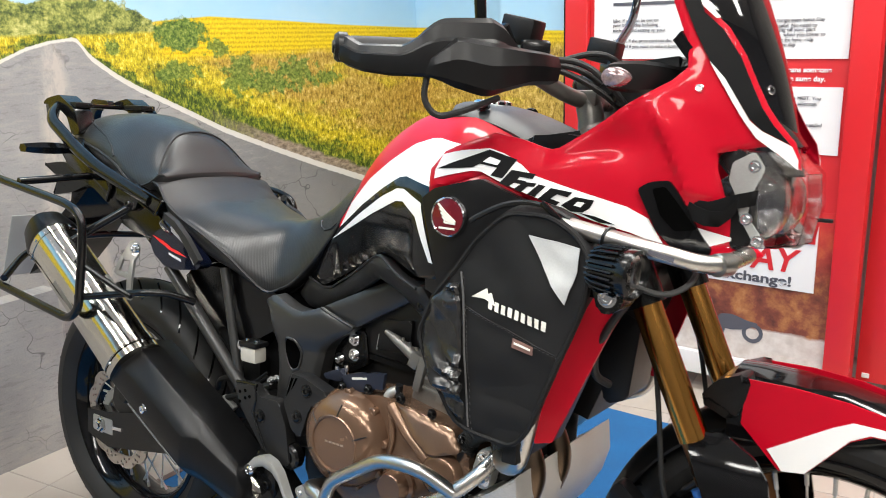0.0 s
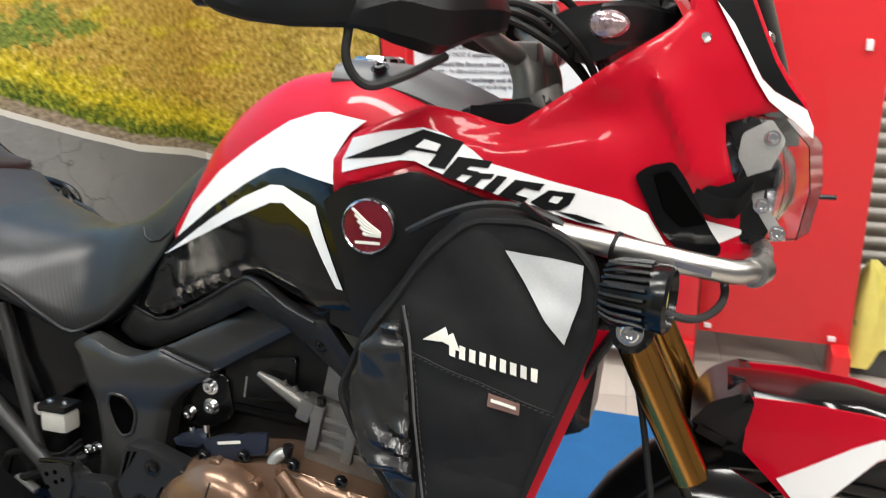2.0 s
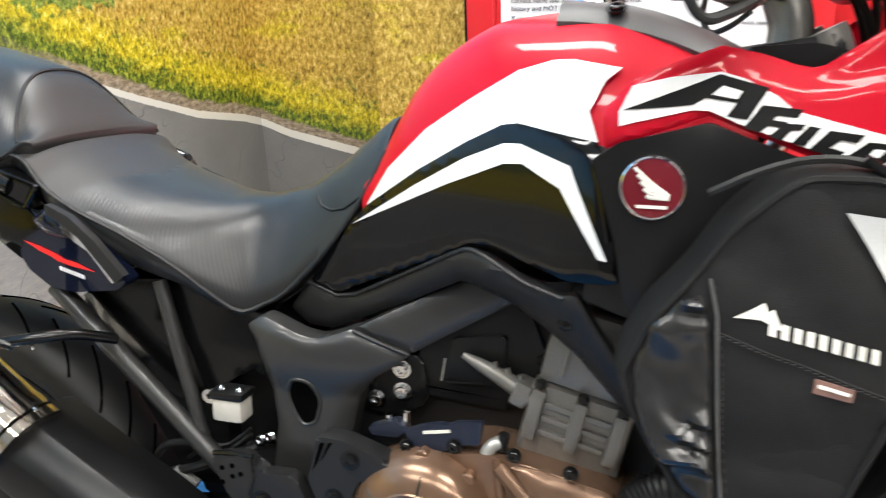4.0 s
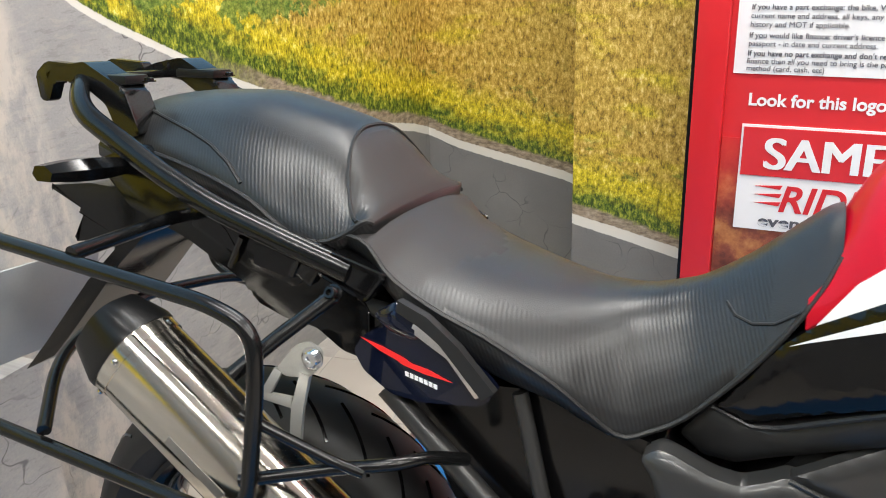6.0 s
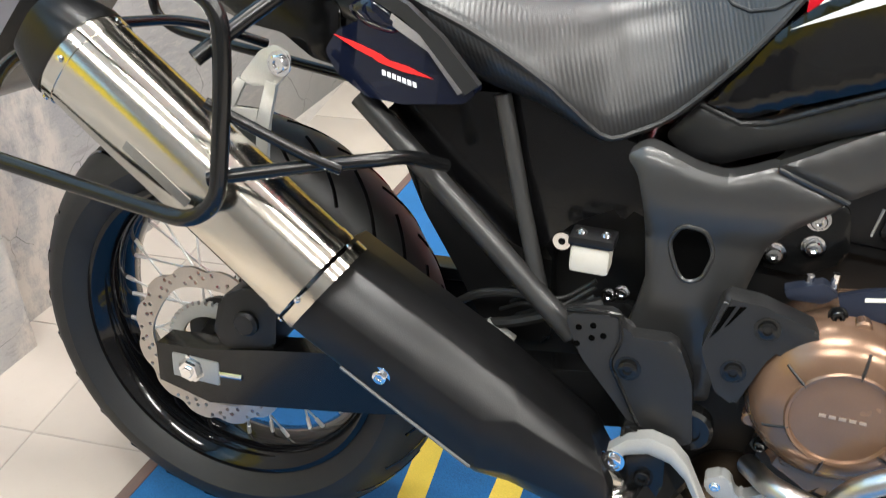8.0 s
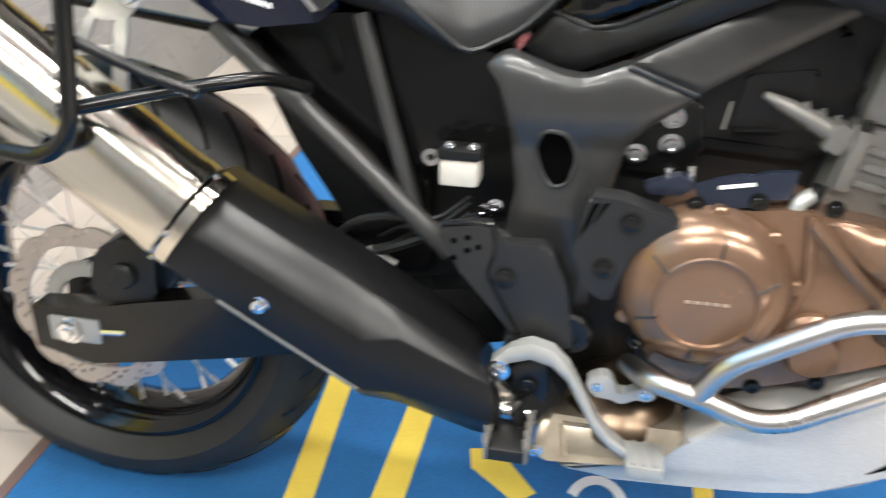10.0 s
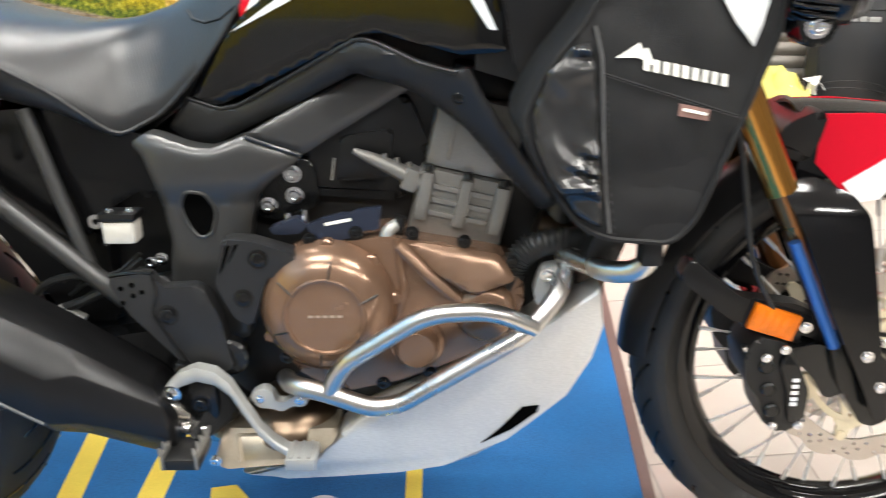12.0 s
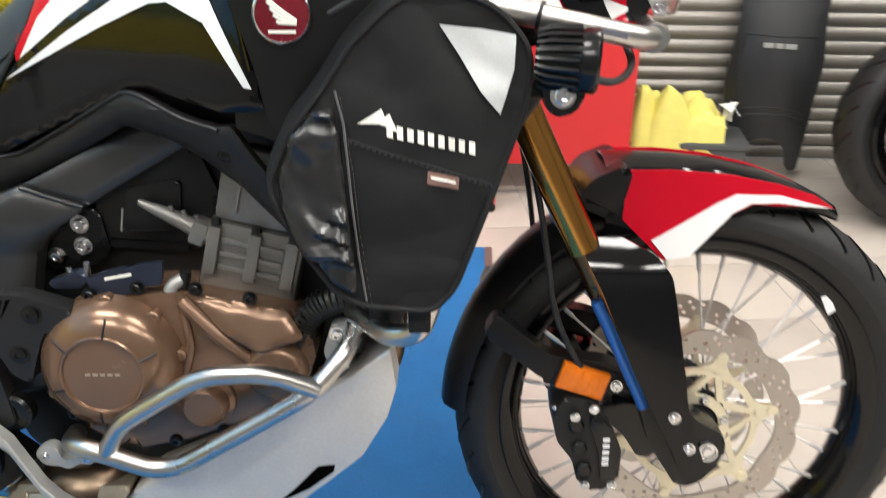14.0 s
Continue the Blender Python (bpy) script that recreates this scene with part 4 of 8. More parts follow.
part("front_mudguard", arch([(1.43, 0.745), (1.46, 0.746), (1.52, 0.744), (1.58, 0.738), (1.64, 0.726), (1.70, 0.705), (1.74, 0.685), (1.765, 0.668)], [0.066, 0.068, 0.068, 0.066, 0.062, 0.05, 0.034, 0.014], [0.09, 0.088, 0.085, 0.062, 0.03, 0.014, 0.008, 0.003]), BLACK_GLOSS, bike, "red, white and black front mudguard")
GUARD_W = curve_of([(1.43, 0.0675), (1.52, 0.0695), (1.58, 0.0675), (1.64, 0.0635), (1.70, 0.051), (1.74, 0.035), (1.765, 0.016)])
for side in (-1, 1):
    guard_f = (lambda x, z, s=side: s * GUARD_W(x))
    part("mudguard_panel", skin([(1.452, 0.668), (1.455, 0.736), (1.52, 0.7365), (1.59, 0.730), (1.66, 0.715), (1.715, 0.696), (1.75, 0.674), (1.70, 0.682), (1.625, 0.689), (1.598, 0.676), (1.545, 0.616), (1.51, 0.612)], guard_f, 0.003, 0.02, 0.0015), RED, bike, "red painted panel")
    part("mudguard_decal", skin([(1.492, 0.640), (1.575, 0.692), (1.60, 0.704), (1.66, 0.701), (1.745, 0.675), (1.66, 0.690), (1.622, 0.691), (1.598, 0.678), (1.545, 0.617), (1.515, 0.613)], guard_f, 0.001, 0.02, 0.0035), WHITE_PAINT, bike, "white stripe decal")
fl = []
for k in range(13):
    a = radians(112 + 66 * k / 12)
    fl.append((FA.x + 0.367 * math.cos(a), FA.z + 0.367 * math.sin(a)))
rings = []
for k, (x, z) in enumerate(fl):
    a = radians(112 + 66 * k / 12)
    u = Vector((math.cos(a), 0, math.sin(a)))
    w = 0.06 - 0.012 * (k / 12)
    o = [Vector((x, y, z)) - u * (0.03 * (abs(y) / w) ** 3) for y in (-w, -w * 0.85, -w * 0.5, 0, w * 0.5, w * 0.85, w)]
    rings.append(o + [p - u * 0.004 for p in o[::-1]])
part("rear_flap", loft(rings), BLACK_PLASTIC, bike, "black plastic flap of the front mudguard")
part("mudguard_horn", slab(soft([(1.385, 0.69), (1.41, 0.725), (1.45, 0.742), (1.462, 0.735), (1.455, 0.70), (1.44, 0.665)], 0.012), -0.07, 0.07, 0.014), BLACK_PLASTIC, bike)

# ---- tank ----
rings = []
for i in range(27):
    x = 0.69 + 0.45 * i / 26
    top = TOP_TANK(x)
    zs = [0.865 + (top - 0.865) * math.sin(math.pi / 2 * k / 17) for k in range(18)]
    right = [(x, tank_side(x, z), z) for z in zs]
    rings.append(right + [(a, -b, c) for a, b, c in right[-2::-1]])
part("fuel_tank", loft(rings), RED, bike, "glossy red fuel tank")
for f in (tank_side, tank_left):
    part("tank_decal", skin([(0.699, 0.880), (0.775, 0.931), (0.84, 0.968), (0.883, 0.989), (0.903, 0.992), (0.942, 0.986), (0.992, 0.979), (0.980, 1.008), (0.993, 1.037), (1.008, 1.050), (0.956, 1.058), (0.934, 1.057), (0.895, 1.046), (0.838, 1.013), (0.783, 0.978), (0.730, 0.928)], f, 0.001, 0.012, 0.006), WHITE_PAINT, bike, "broad white tank decal")
    part("side_panel", skin([(0.613, 0.769), (0.645, 0.757), (0.735, 0.800), (0.845, 0.853), (0.875, 0.858), (0.968, 0.837), (1.008, 0.840), (1.020, 0.843), (1.012, 0.90), (1.004, 0.955), (0.992, 0.979), (0.942, 0.986), (0.903, 0.992), (0.883, 0.989), (0.84, 0.968), (0.775, 0.931), (0.699, 0.880), (0.66, 0.842)], f, 0.012, 0.012, 0.010, 0.006, 0.003), BLACK_GLOSS, bike, "gloss black side panel")
    part("panel_stripe", skin([(0.678, 0.855), (0.775, 0.915), (0.842, 0.952), (0.889, 0.971), (0.909, 0.972), (0.966, 0.955), (1.009, 0.865), (1.0, 0.866), (0.957, 0.932), (0.913, 0.952), (0.89, 0.950), (0.82, 0.921)], f, 0.001, 0.012, 0.0122), WHITE_PAINT, bike, "white angular stripe")
    part("gap_filler", skin([(0.985, 0.82), (1.06, 0.80), (1.05, 0.90), (1.035, 0.97), (0.99, 0.976)], f, 0.004, 0.02, 0.003), BLACK_PLASTIC, bike)
    part("gap_lip", tube([(x, f(x, z) + math.copysign(0.012, f(x, z)), z) for x, z in ((0.990, 0.957), (1.0, 0.93), (1.010, 0.885))], 0.0035, 8), BLACK_GLOSS, bike)
    o_ = math.copysign(1, f(0.8, 0.85))
    trim_f = (lambda x, z, q=o_: q * trim_side(x, z))
    part("side_trim", skin(soft([(0.577, 0.731), (0.609, 0.772), (0.651, 0.758), (0.677, 0.763), (0.756, 0.805), (0.821, 0.841), (0.843, 0.852), (0.855, 0.853), (0.873, 0.848), (0.919, 0.828), (0.963, 0.818), (0.978, 0.823), (0.999, 0.783), (1.049, 0.703), (1.093, 0.641), (1.070, 0.630), (1.022, 0.685), (0.976, 0.743), (0.937, 0.773), (0.899, 0.794), (0.838, 0.810), (0.755, 0.764), (0.683, 0.729), (0.638, 0.707), (0.604, 0.708)], 0.008), trim_f, 0.018, 0.009, 0.0, 0.010, 0.006), TRIM_PLASTIC, bike, "matt black textured side trim")
    part("trim_edge", tube([(x, o_ * (trim_side(x, z) - 0.0025), z - 0.002) for x, z in ((0.609, 0.772), (0.651, 0.758), (0.677, 0.763), (0.756, 0.805), (0.821, 0.841), (0.843, 0.852), (0.855, 0.853), (0.873, 0.848), (0.919, 0.828), (0.963, 0.818))], 0.0024, 6), TRIM_PLASTIC, bike)
    part("spar_cover", skin(soft([(0.690, 0.729), (0.764, 0.700), (0.80, 0.722), (0.840, 0.745), (0.908, 0.784), (0.93, 0.80), (0.889, 0.806), (0.840, 0.803), (0.76, 0.764)], 0.006), lambda x, z, q=o_: q * (FRAME_W(x) + 0.004), 0.02, 0.009, 0.0, 0.012, 0.005), FRAME_BLACK, bike, "black moulded frame spar cover")
    bolt((0.966, o_ * 0.2074, 0.786), 0.006, 0.003, out=(0, o_, 0), material=BLACK_SATIN)
part("tank_pad", loft([[(0.925 + 0.2 * u, y * (0.85 + 0.3 * u), 1.098 - 0.055 * u ** 2 + h) for y, h in ((-0.10, -0.02), (-0.105, 0.0), (-0.085, 0.017), (-0.05, 0.024), (0, 0.027), (0.05, 0.024), (0.085, 0.017), (0.105, 0.0), (0.10, -0.02))] for u in [i / 8 for i in range(9)]]), PAD_GREY, bike, "grey plastic tank top cover")
for side in (-1, 1):
    bolt((0.99, side * 0.086, 1.112), 0.008, 0.004, out=(0, side * 0.5, 0.87), material=BLACK_SATIN)
part("tank_base", slab(soft([(0.70, 0.76), (0.72, 0.86), (1.12, 0.90), (1.14, 0.80), (0.95, 0.76)], 0.01), -0.07, 0.07, 0.01), DARK_CAST, bike)
part("filler_cap", lathe([(0, 0.012), (0.03, 0.012), (0.034, 0.009), (0.036, 0)], (0.955, 0, 1.115), "z", 32), CHROME, bike)

# ---- fairing ----
FAIR = [(1.000, 1.012), (1.024, 1.040), (1.060, 1.056), (1.102, 1.072), (1.140, 1.064), (1.168, 1.055), (1.182, 1.052), (1.194, 1.055), (1.215, 1.069), (1.271, 1.106), (1.343, 1.154), (1.359, 1.172), (1.357, 1.194), (1.347, 1.224), (1.332, 1.260), (1.314, 1.317), (1.342, 1.322), (1.374, 1.251), (1.398, 1.229), (1.420, 1.193), (1.436, 1.157), (1.451, 1.127), (1.466, 1.104), (1.487, 1.078),
        (1.494, 1.056), (1.496, 1.040), (1.471, 1.058), (1.448, 1.070), (1.402, 1.059), (1.404, 1.037), (1.414, 1.002), (1.434, 0.960), (1.448, 0.936), (1.465, 0.920), (1.437, 0.908), (1.410, 0.905), (1.356, 0.921), (1.311, 0.938), (1.200, 0.967), (1.095, 1.010), (1.003, 0.977)]
for f in (fairing_side, fairing_left):
    shell = part("fairing_panel", skin(FAIR, f, 0.005, 0.0075, 0.0, 0.007, 0.005), RED, bike, "glossy red side fairing")
    part("fairing_decal", skin([(1.026, 1.036), (1.015, 1.012), (1.016, 0.999), (1.034, 1.004), (1.080, 1.015), (1.095, 1.0145), (1.122, 1.003), (1.201, 0.975), (1.261, 0.956), (1.311, 0.945), (1.354, 0.929), (1.332, 0.966), (1.305, 0.980), (1.239, 0.996), (1.168, 1.015), (1.152, 1.028), (1.124, 1.043), (1.102, 1.049), (1.060, 1.044)], f, 0.001, 0.0075, 0.0024), WHITE_PAINT, shell, "white decal with black lettering shapes")
    part("fairing_tip", skin([(1.386, 0.958), (1.434, 0.942), (1.399, 0.929)], f, 0.001, 0.016, 0.002), WHITE_PAINT, shell)
    part("mast_stripe", skin([(1.384, 1.182), (1.403, 1.160), (1.435, 1.105), (1.449, 1.092), (1.485, 1.073), (1.494, 1.054), (1.494, 1.041), (1.471, 1.061), (1.444, 1.082), (1.429, 1.104), (1.406, 1.144)], f, 0.003, 0.014, 0.0045), WHITE_PAINT, shell)
    part("mast_inset", skin([(1.329, 1.306), (1.347, 1.258), (1.364, 1.220), (1.384, 1.182), (1.403, 1.160), (1.435, 1.107), (1.449, 1.093), (1.483, 1.075), (1.462, 1.100), (1.447, 1.123), (1.433, 1.153), (1.417, 1.189), (1.394, 1.225), (1.371, 1.246), (1.342, 1.313)], f, 0.003, 0.014, 0.0035), LETTER_BLACK, shell, "black inset panel beside the screen")
    part("mast_tip", skin([(1.349, 1.306), (1.357, 1.305), (1.374, 1.259), (1.390, 1.240), (1.385, 1.239), (1.368, 1.255)], f, 0.003, 0.014, 0.004), WHITE_PAINT, shell)
    for q in ((1.376, 1.145),):
        c = Vector((q[0], f(*q), q[1]))
        part("fairing_screw", lathe([(0, 0.003), (0.0045, 0.0028), (0.006, 0.001), (0.006, -0.004)], c, (0, math.copysign(1, c.y), 0.3), 16), CHROME, shell)
    vent = part("side_vent", skin(soft([(1.317, 1.006), (1.331, 1.016), (1.354, 1.020), (1.367, 1.002), (1.375, 0.987), (1.395, 0.947), (1.408, 0.927), (1.406, 0.918), (1.372, 0.918), (1.343, 0.951)], 0.006), f, 0.006, 0.012, 0.006), BLACK_GLOSS, shell, "black air vent")
    # the vent's dark inside, painted as a thin black sheet on its face
    part("vent_opening", skin(soft([(1.336, 1.007), (1.351, 1.011), (1.367, 0.989), (1.391, 0.954), (1.366, 0.951), (1.348, 0.971)], 0.004), f, 0.001, 0.012, 0.008), HOLE_SHADE, vent)
    # lettering, drawn as plain slanted shapes
    glyphs = [
        [(1.019, 1.014), (1.078, 1.037), (1.102, 1.047), (1.145, 1.035), (1.128, 1.007), (1.110, 1.010), (1.118, 1.022), (1.091, 1.026), (1.081, 1.020), (1.063, 1.018)],
        [(1.125, 1.000), (1.140, 1.020), (1.175, 1.016), (1.171, 1.009), (1.153, 1.011), (1.150, 1.007), (1.163, 1.005), (1.160, 1.000), (1.146, 1.002), (1.139, 0.996)],
        [(1.147, 0.993), (1.160, 1.004), (1.178, 1.003), (1.175, 0.998), (1.166, 0.998), (1.158, 0.989)],
        [(1.167, 0.987), (1.181, 1.002), (1.191, 1.000), (1.178, 0.984)],
        [(1.182, 0.981), (1.199, 0.998), (1.229, 0.994), (1.223, 0.987), (1.209, 0.990), (1.200, 0.983), (1.213, 0.979), (1.208, 0.974)],
        [(1.215, 0.975), (1.233, 0.988), (1.260, 0.985), (1.254, 0.973), (1.245, 0.967), (1.229, 0.967)],
        [(1.241, 0.966), (1.262, 0.963), (1.291, 0.954), (1.269, 0.955)],
    ]
    for g in glyphs:
        part("lettering", skin(g, f, 0.0008, 0.0075, 0.0036), LETTER_BLACK, shell)
    for g in ([(1.096, 1.029), (1.105, 1.037), (1.122, 1.032), (1.118, 1.025)], [(1.233, 0.976), (1.238, 0.982), (1.248, 0.981), (1.242, 0.974)]):
        part("lettering_gap", skin(g, f, 0.0008, 0.0075, 0.0048), WHITE_PAINT, shell)
    badge = part("shroud_panel", skin(soft([(0.992, 0.967), (1.017, 0.984), (1.096, 1.004), (1.195, 0.965), (1.182, 0.955), (1.094, 0.837), (1.056, 0.798), (1.028, 0.828), (1.017, 0.888)], 0.006), f, 0.012, 0.016, 0.001), BLACK_PLASTIC, bike, "matt black radiator shroud")
    c = Vector((1.050, f(1.050, 0.944), 0.944))
    o = Vector((0, math.copysign(1, c.y), 0))
    part("badge", lathe([(0, 0.006), (0.026, 0.006), (0.0275, 0.0055)], c, o, 40), DARK_RED, badge, "dark red round badge with a pale wing shape")
    part("badge_ring", lathe([(0.0272, 0.006), (0.0285, 0.0075), (0.030, 0.006), (0.031, 0.0)], c, o, 40), CHROME, badge)
    for k in range(5):
        bmw = tube([c + o * 0.0068 + Vector((-0.017 + 0.003 * k, 0, 0.019 - 0.0065 * k)), c + o * 0.0072 + Vector((-0.002, 0, 0.006 - 0.0036 * k)), c + o * 0.0068 + Vector((0.015, 0, -0.006 - 0.0008 * k))], 0.0017, 6)
        part("wing_feather", bmw, CREAM, badge)
    part("badge_print", fresh_box(c.x - 0.014, c.x + 0.014, c.y + o.y * 0.0062, c.y + o.y * 0.0072, c.z - 0.0185, c.z - 0.0155), CREAM, badge)
    part("lower_cowl", skin([(1.255, 0.885), (1.285, 0.868), (1.312, 0.845), (1.290, 0.80), (1.225, 0.625), (1.205, 0.622), (1.185, 0.64), (1.21, 0.72)], lambda x, z, s=o.y: s * (0.245 - 0.55 * max(0, x - 1.19)), 0.006, 0.02), RED, bike, "red lower radiator cowl")
# the nose between the sides, under the screen
rings = []
for i in range(12):
    u = i / 11
    x, z = 1.346 + 0.12 * u, 1.22 - 0.158 * u
    w = -fairing_side(x - 0.005, z) - 0.004
    rings.append([(x + 0.022 * (1 - (y / w) ** 2), y, z + 0.012 * (1 - (y / w) ** 2)) for y in [w * (-1 + 2 * k / 12) for k in range(13)]] + [(x - 0.01, y, z - 0.012) for y in [w * (1 - 2 * k / 12) for k in range(13)]])
part("nose_panel", loft(rings), BLACK_GLOSS, bike, "gloss black nose under the screen")
rings = []
for i in range(14):
    u = i / 13
    x, z = float(np.interp(u, (0, 0.2, 0.4, 0.6, 1.0), (1.488, 1.470, 1.447, 1.417, 1.342))), 1.03 + 0.40 * u
    w = 0.05 + 0.09 * min(1, u * 1.8) - 0.03 * max(0, u - 0.6)
    ys = [w * (-1 + 2 * k / 14) for k in range(15)]
    drop = 0.03 + 0.05 * min(1, u * 2.5)
    rings.append([(x - drop * abs(y / w) ** 2.4, y, z) for y in ys] + [(x - drop * abs(y / w) ** 2.4 - 0.005, y, z) for y in ys[::-1]])
screen = part("windscreen", loft(rings), SMOKE, bike, "dark smoked windscreen")
for side in (-1, 1):
    bolt((1.440, side * 0.052, 1.149), 0.007, 0.006, out=(0.8, side * 0.5, 0.2))
    part("screen_trim", tube(bend([(1.315, side * 0.118, 1.30), (1.38, side * 0.10, 1.20), (1.435, side * 0.075, 1.11), (1.468, side * 0.05, 1.05)], 0.03), 0.012, 10, flat=0.5), BLACK_PLASTIC, bike)
part("instrument_pod", slab(soft([(1.195, 1.16), (1.22, 1.18), (1.335, 1.195), (1.35, 1.17), (1.26, 1.12), (1.22, 1.12)], 0.015), -0.10, 0.10, 0.02), BLACK_PLASTIC, bike, "black instrument housing")
# headlamps behind a clear guard
for side in (-1, 1):
    lamp_m = Matrix.Translation((1.462, side * 0.055, 1.0))
    part("headlamp_housing", lathe([(0, -0.07), (0.03, -0.065), (0.05, -0.03), (0.056, 0.0), (0.052, 0.008), (0.046, 0.0), (0.03, -0.02), (0, -0.03)], (1.450, side * 0.062, 0.993), (1, side * 0.25, 0.05), 32), LAMP_GREY, bike, "dark headlamp reflector")
    part("headlamp_lens", lathe([(0, 0.026), (0.025, 0.022), (0.044, 0.01), (0.053, -0.004), (0.051, -0.006), (0.042, 0.007), (0.024, 0.019), (0, 0.023)], (1.457, side * 0.062, 0.993), (1, side * 0.25, 0.05), 32), LENS, bike, "clear headlamp lens")
    part("lamp_bezel", slab(soft([(1.395, 1.052), (1.42, 1.068), (1.45, 1.060), (1.448, 1.0), (1.455, 0.935), (1.43, 0.925), (1.412, 0.97), (1.425, 1.02)], 0.008), side * 0.125, side * 0.09, 0.008), BLACK_PLASTIC, bike)
    plate = part("guard_plate", slab(soft([(1.420, 1.048), (1.448, 1.064), (1.464, 1.042), (1.458, 1.026), (1.449, 1.006), (1.446, 0.976), (1.465, 0.952), (1.474, 0.934), (1.459, 0.938), (1.437, 0.972), (1.427, 1.006), (1.417, 1.023)], 0.005), side * 0.127, side * 0.1235, 0.0008), ALLOY, bike, "bare aluminium guard bracket")
    for q in ((1.450, 1.044), (1.445, 0.972), (1.463, 0.943)):
        bolt((q[0], side * 0.1275, q[1]), 0.006, 0.004, plate, out=(0, side, 0))
    for name_, pts in (("guard_strap", [(1.350, 0.167, 0.974), (1.362, 0.167, 0.980), (1.380, 0.162, 0.985), (1.399, 0.155, 0.983), (1.409, 0.148, 0.986), (1.420, 0.146, 0.991), (1.435, 0.136, 0.996), (1.456, 0.122, 1.002)]), ("strap_tab", [(1.375, 0.165, 0.983), (1.386, 0.165, 0.977), (1.401, 0.162, 0.971), (1.419, 0.156, 0.971), (1.430, 0.148, 0.982), (1.435, 0.141, 0.990)])):
        web = [[(x - 0.001, side * y, z - 0.0105), (x + 0.001, side * y, z + 0.0105), (x + 0.001, side * (y + 0.0018), z + 0.0105), (x - 0.001, side * (y + 0.0018), z - 0.0105)] for x, y, z in pts]
        part(name_, loft(web), LETTER_BLACK, bike, "black webbing strap", sharp=1.2)
g_pts = [(1.438, 1.066), (1.466, 1.064), (1.492, 1.036), (1.497, 0.99), (1.488, 0.936), (1.452, 0.930)]
rings = []
for y, dx in ((-0.128, -0.03), (-0.118, -0.004), (-0.06, 0.014), (0, 0.02), (0.06, 0.014), (0.118, -0.004), (0.128, -0.03)):
    rings.append([(x + dx, y, z) for x, z in g_pts])
bm = bmesh.new()
vr = [[bm.verts.new(p) for p in r] for r in rings]
for a, b in zip(vr, vr[1:]):
    for k in range(len(a) - 1):
        bm.faces.new((a[k], a[k + 1], b[k + 1], b[k]))
bmesh.ops.recalc_face_normals(bm, faces=bm.faces)
bmesh.ops.solidify(bm, geom=bm.faces[:], thickness=0.0016)
guard = finish("headlamp_guard", bm, CLEAR, bike, "clear polycarbonate headlamp guard", smooth=False)
guard.visible_shadow = False
part("guard_peg", cyl((1.512, 0.0, 0.970), (1.534, 0.0, 0.970), 0.003), BLACK_SATIN, bike)
for side in (-1, 1):
    ind = part("front_indicator", loft([[(1.345 - 0.065 * u, side * (0.115 + 0.12 * u) + dy * (0.5 + 0.5 * u), 1.160 - 0.006 * u + dz * (0.5 + 0.45 * math.sin(u * 2.4))) for dy, dz in ((-0.018, 0), (-0.012, 0.018), (0.006, 0.024), (0.02, 0.012), (0.022, -0.01), (0.008, -0.022), (-0.012, -0.018))] for u in [i / 7 for i in range(8)]]), BLACK_PLASTIC, bike, "black indicator with pale pink lens")
    part("indicator_lens", loft([[(1.290 + 0.022 * math.cos(q) * k * (1.0 if math.cos(q) < 0 else 0.8), side * (0.240 + e), 1.153 + 0.0125 * math.sin(q) * k * (1.1 - 0.25 * math.cos(q))) for q in [2 * math.pi * j / 20 for j in range(20)]] for e, k in ((-0.012, 0.95), (0.0, 1.0), (0.008, 0.85), (0.012, 0.5), (0.013, 0.1))]), surface("pink_clear_lens", (0.34, 0.25, 0.26), 0.10, 0.5, 0.5, 0.7, 220, 120, 0.9, 0.8), ind)

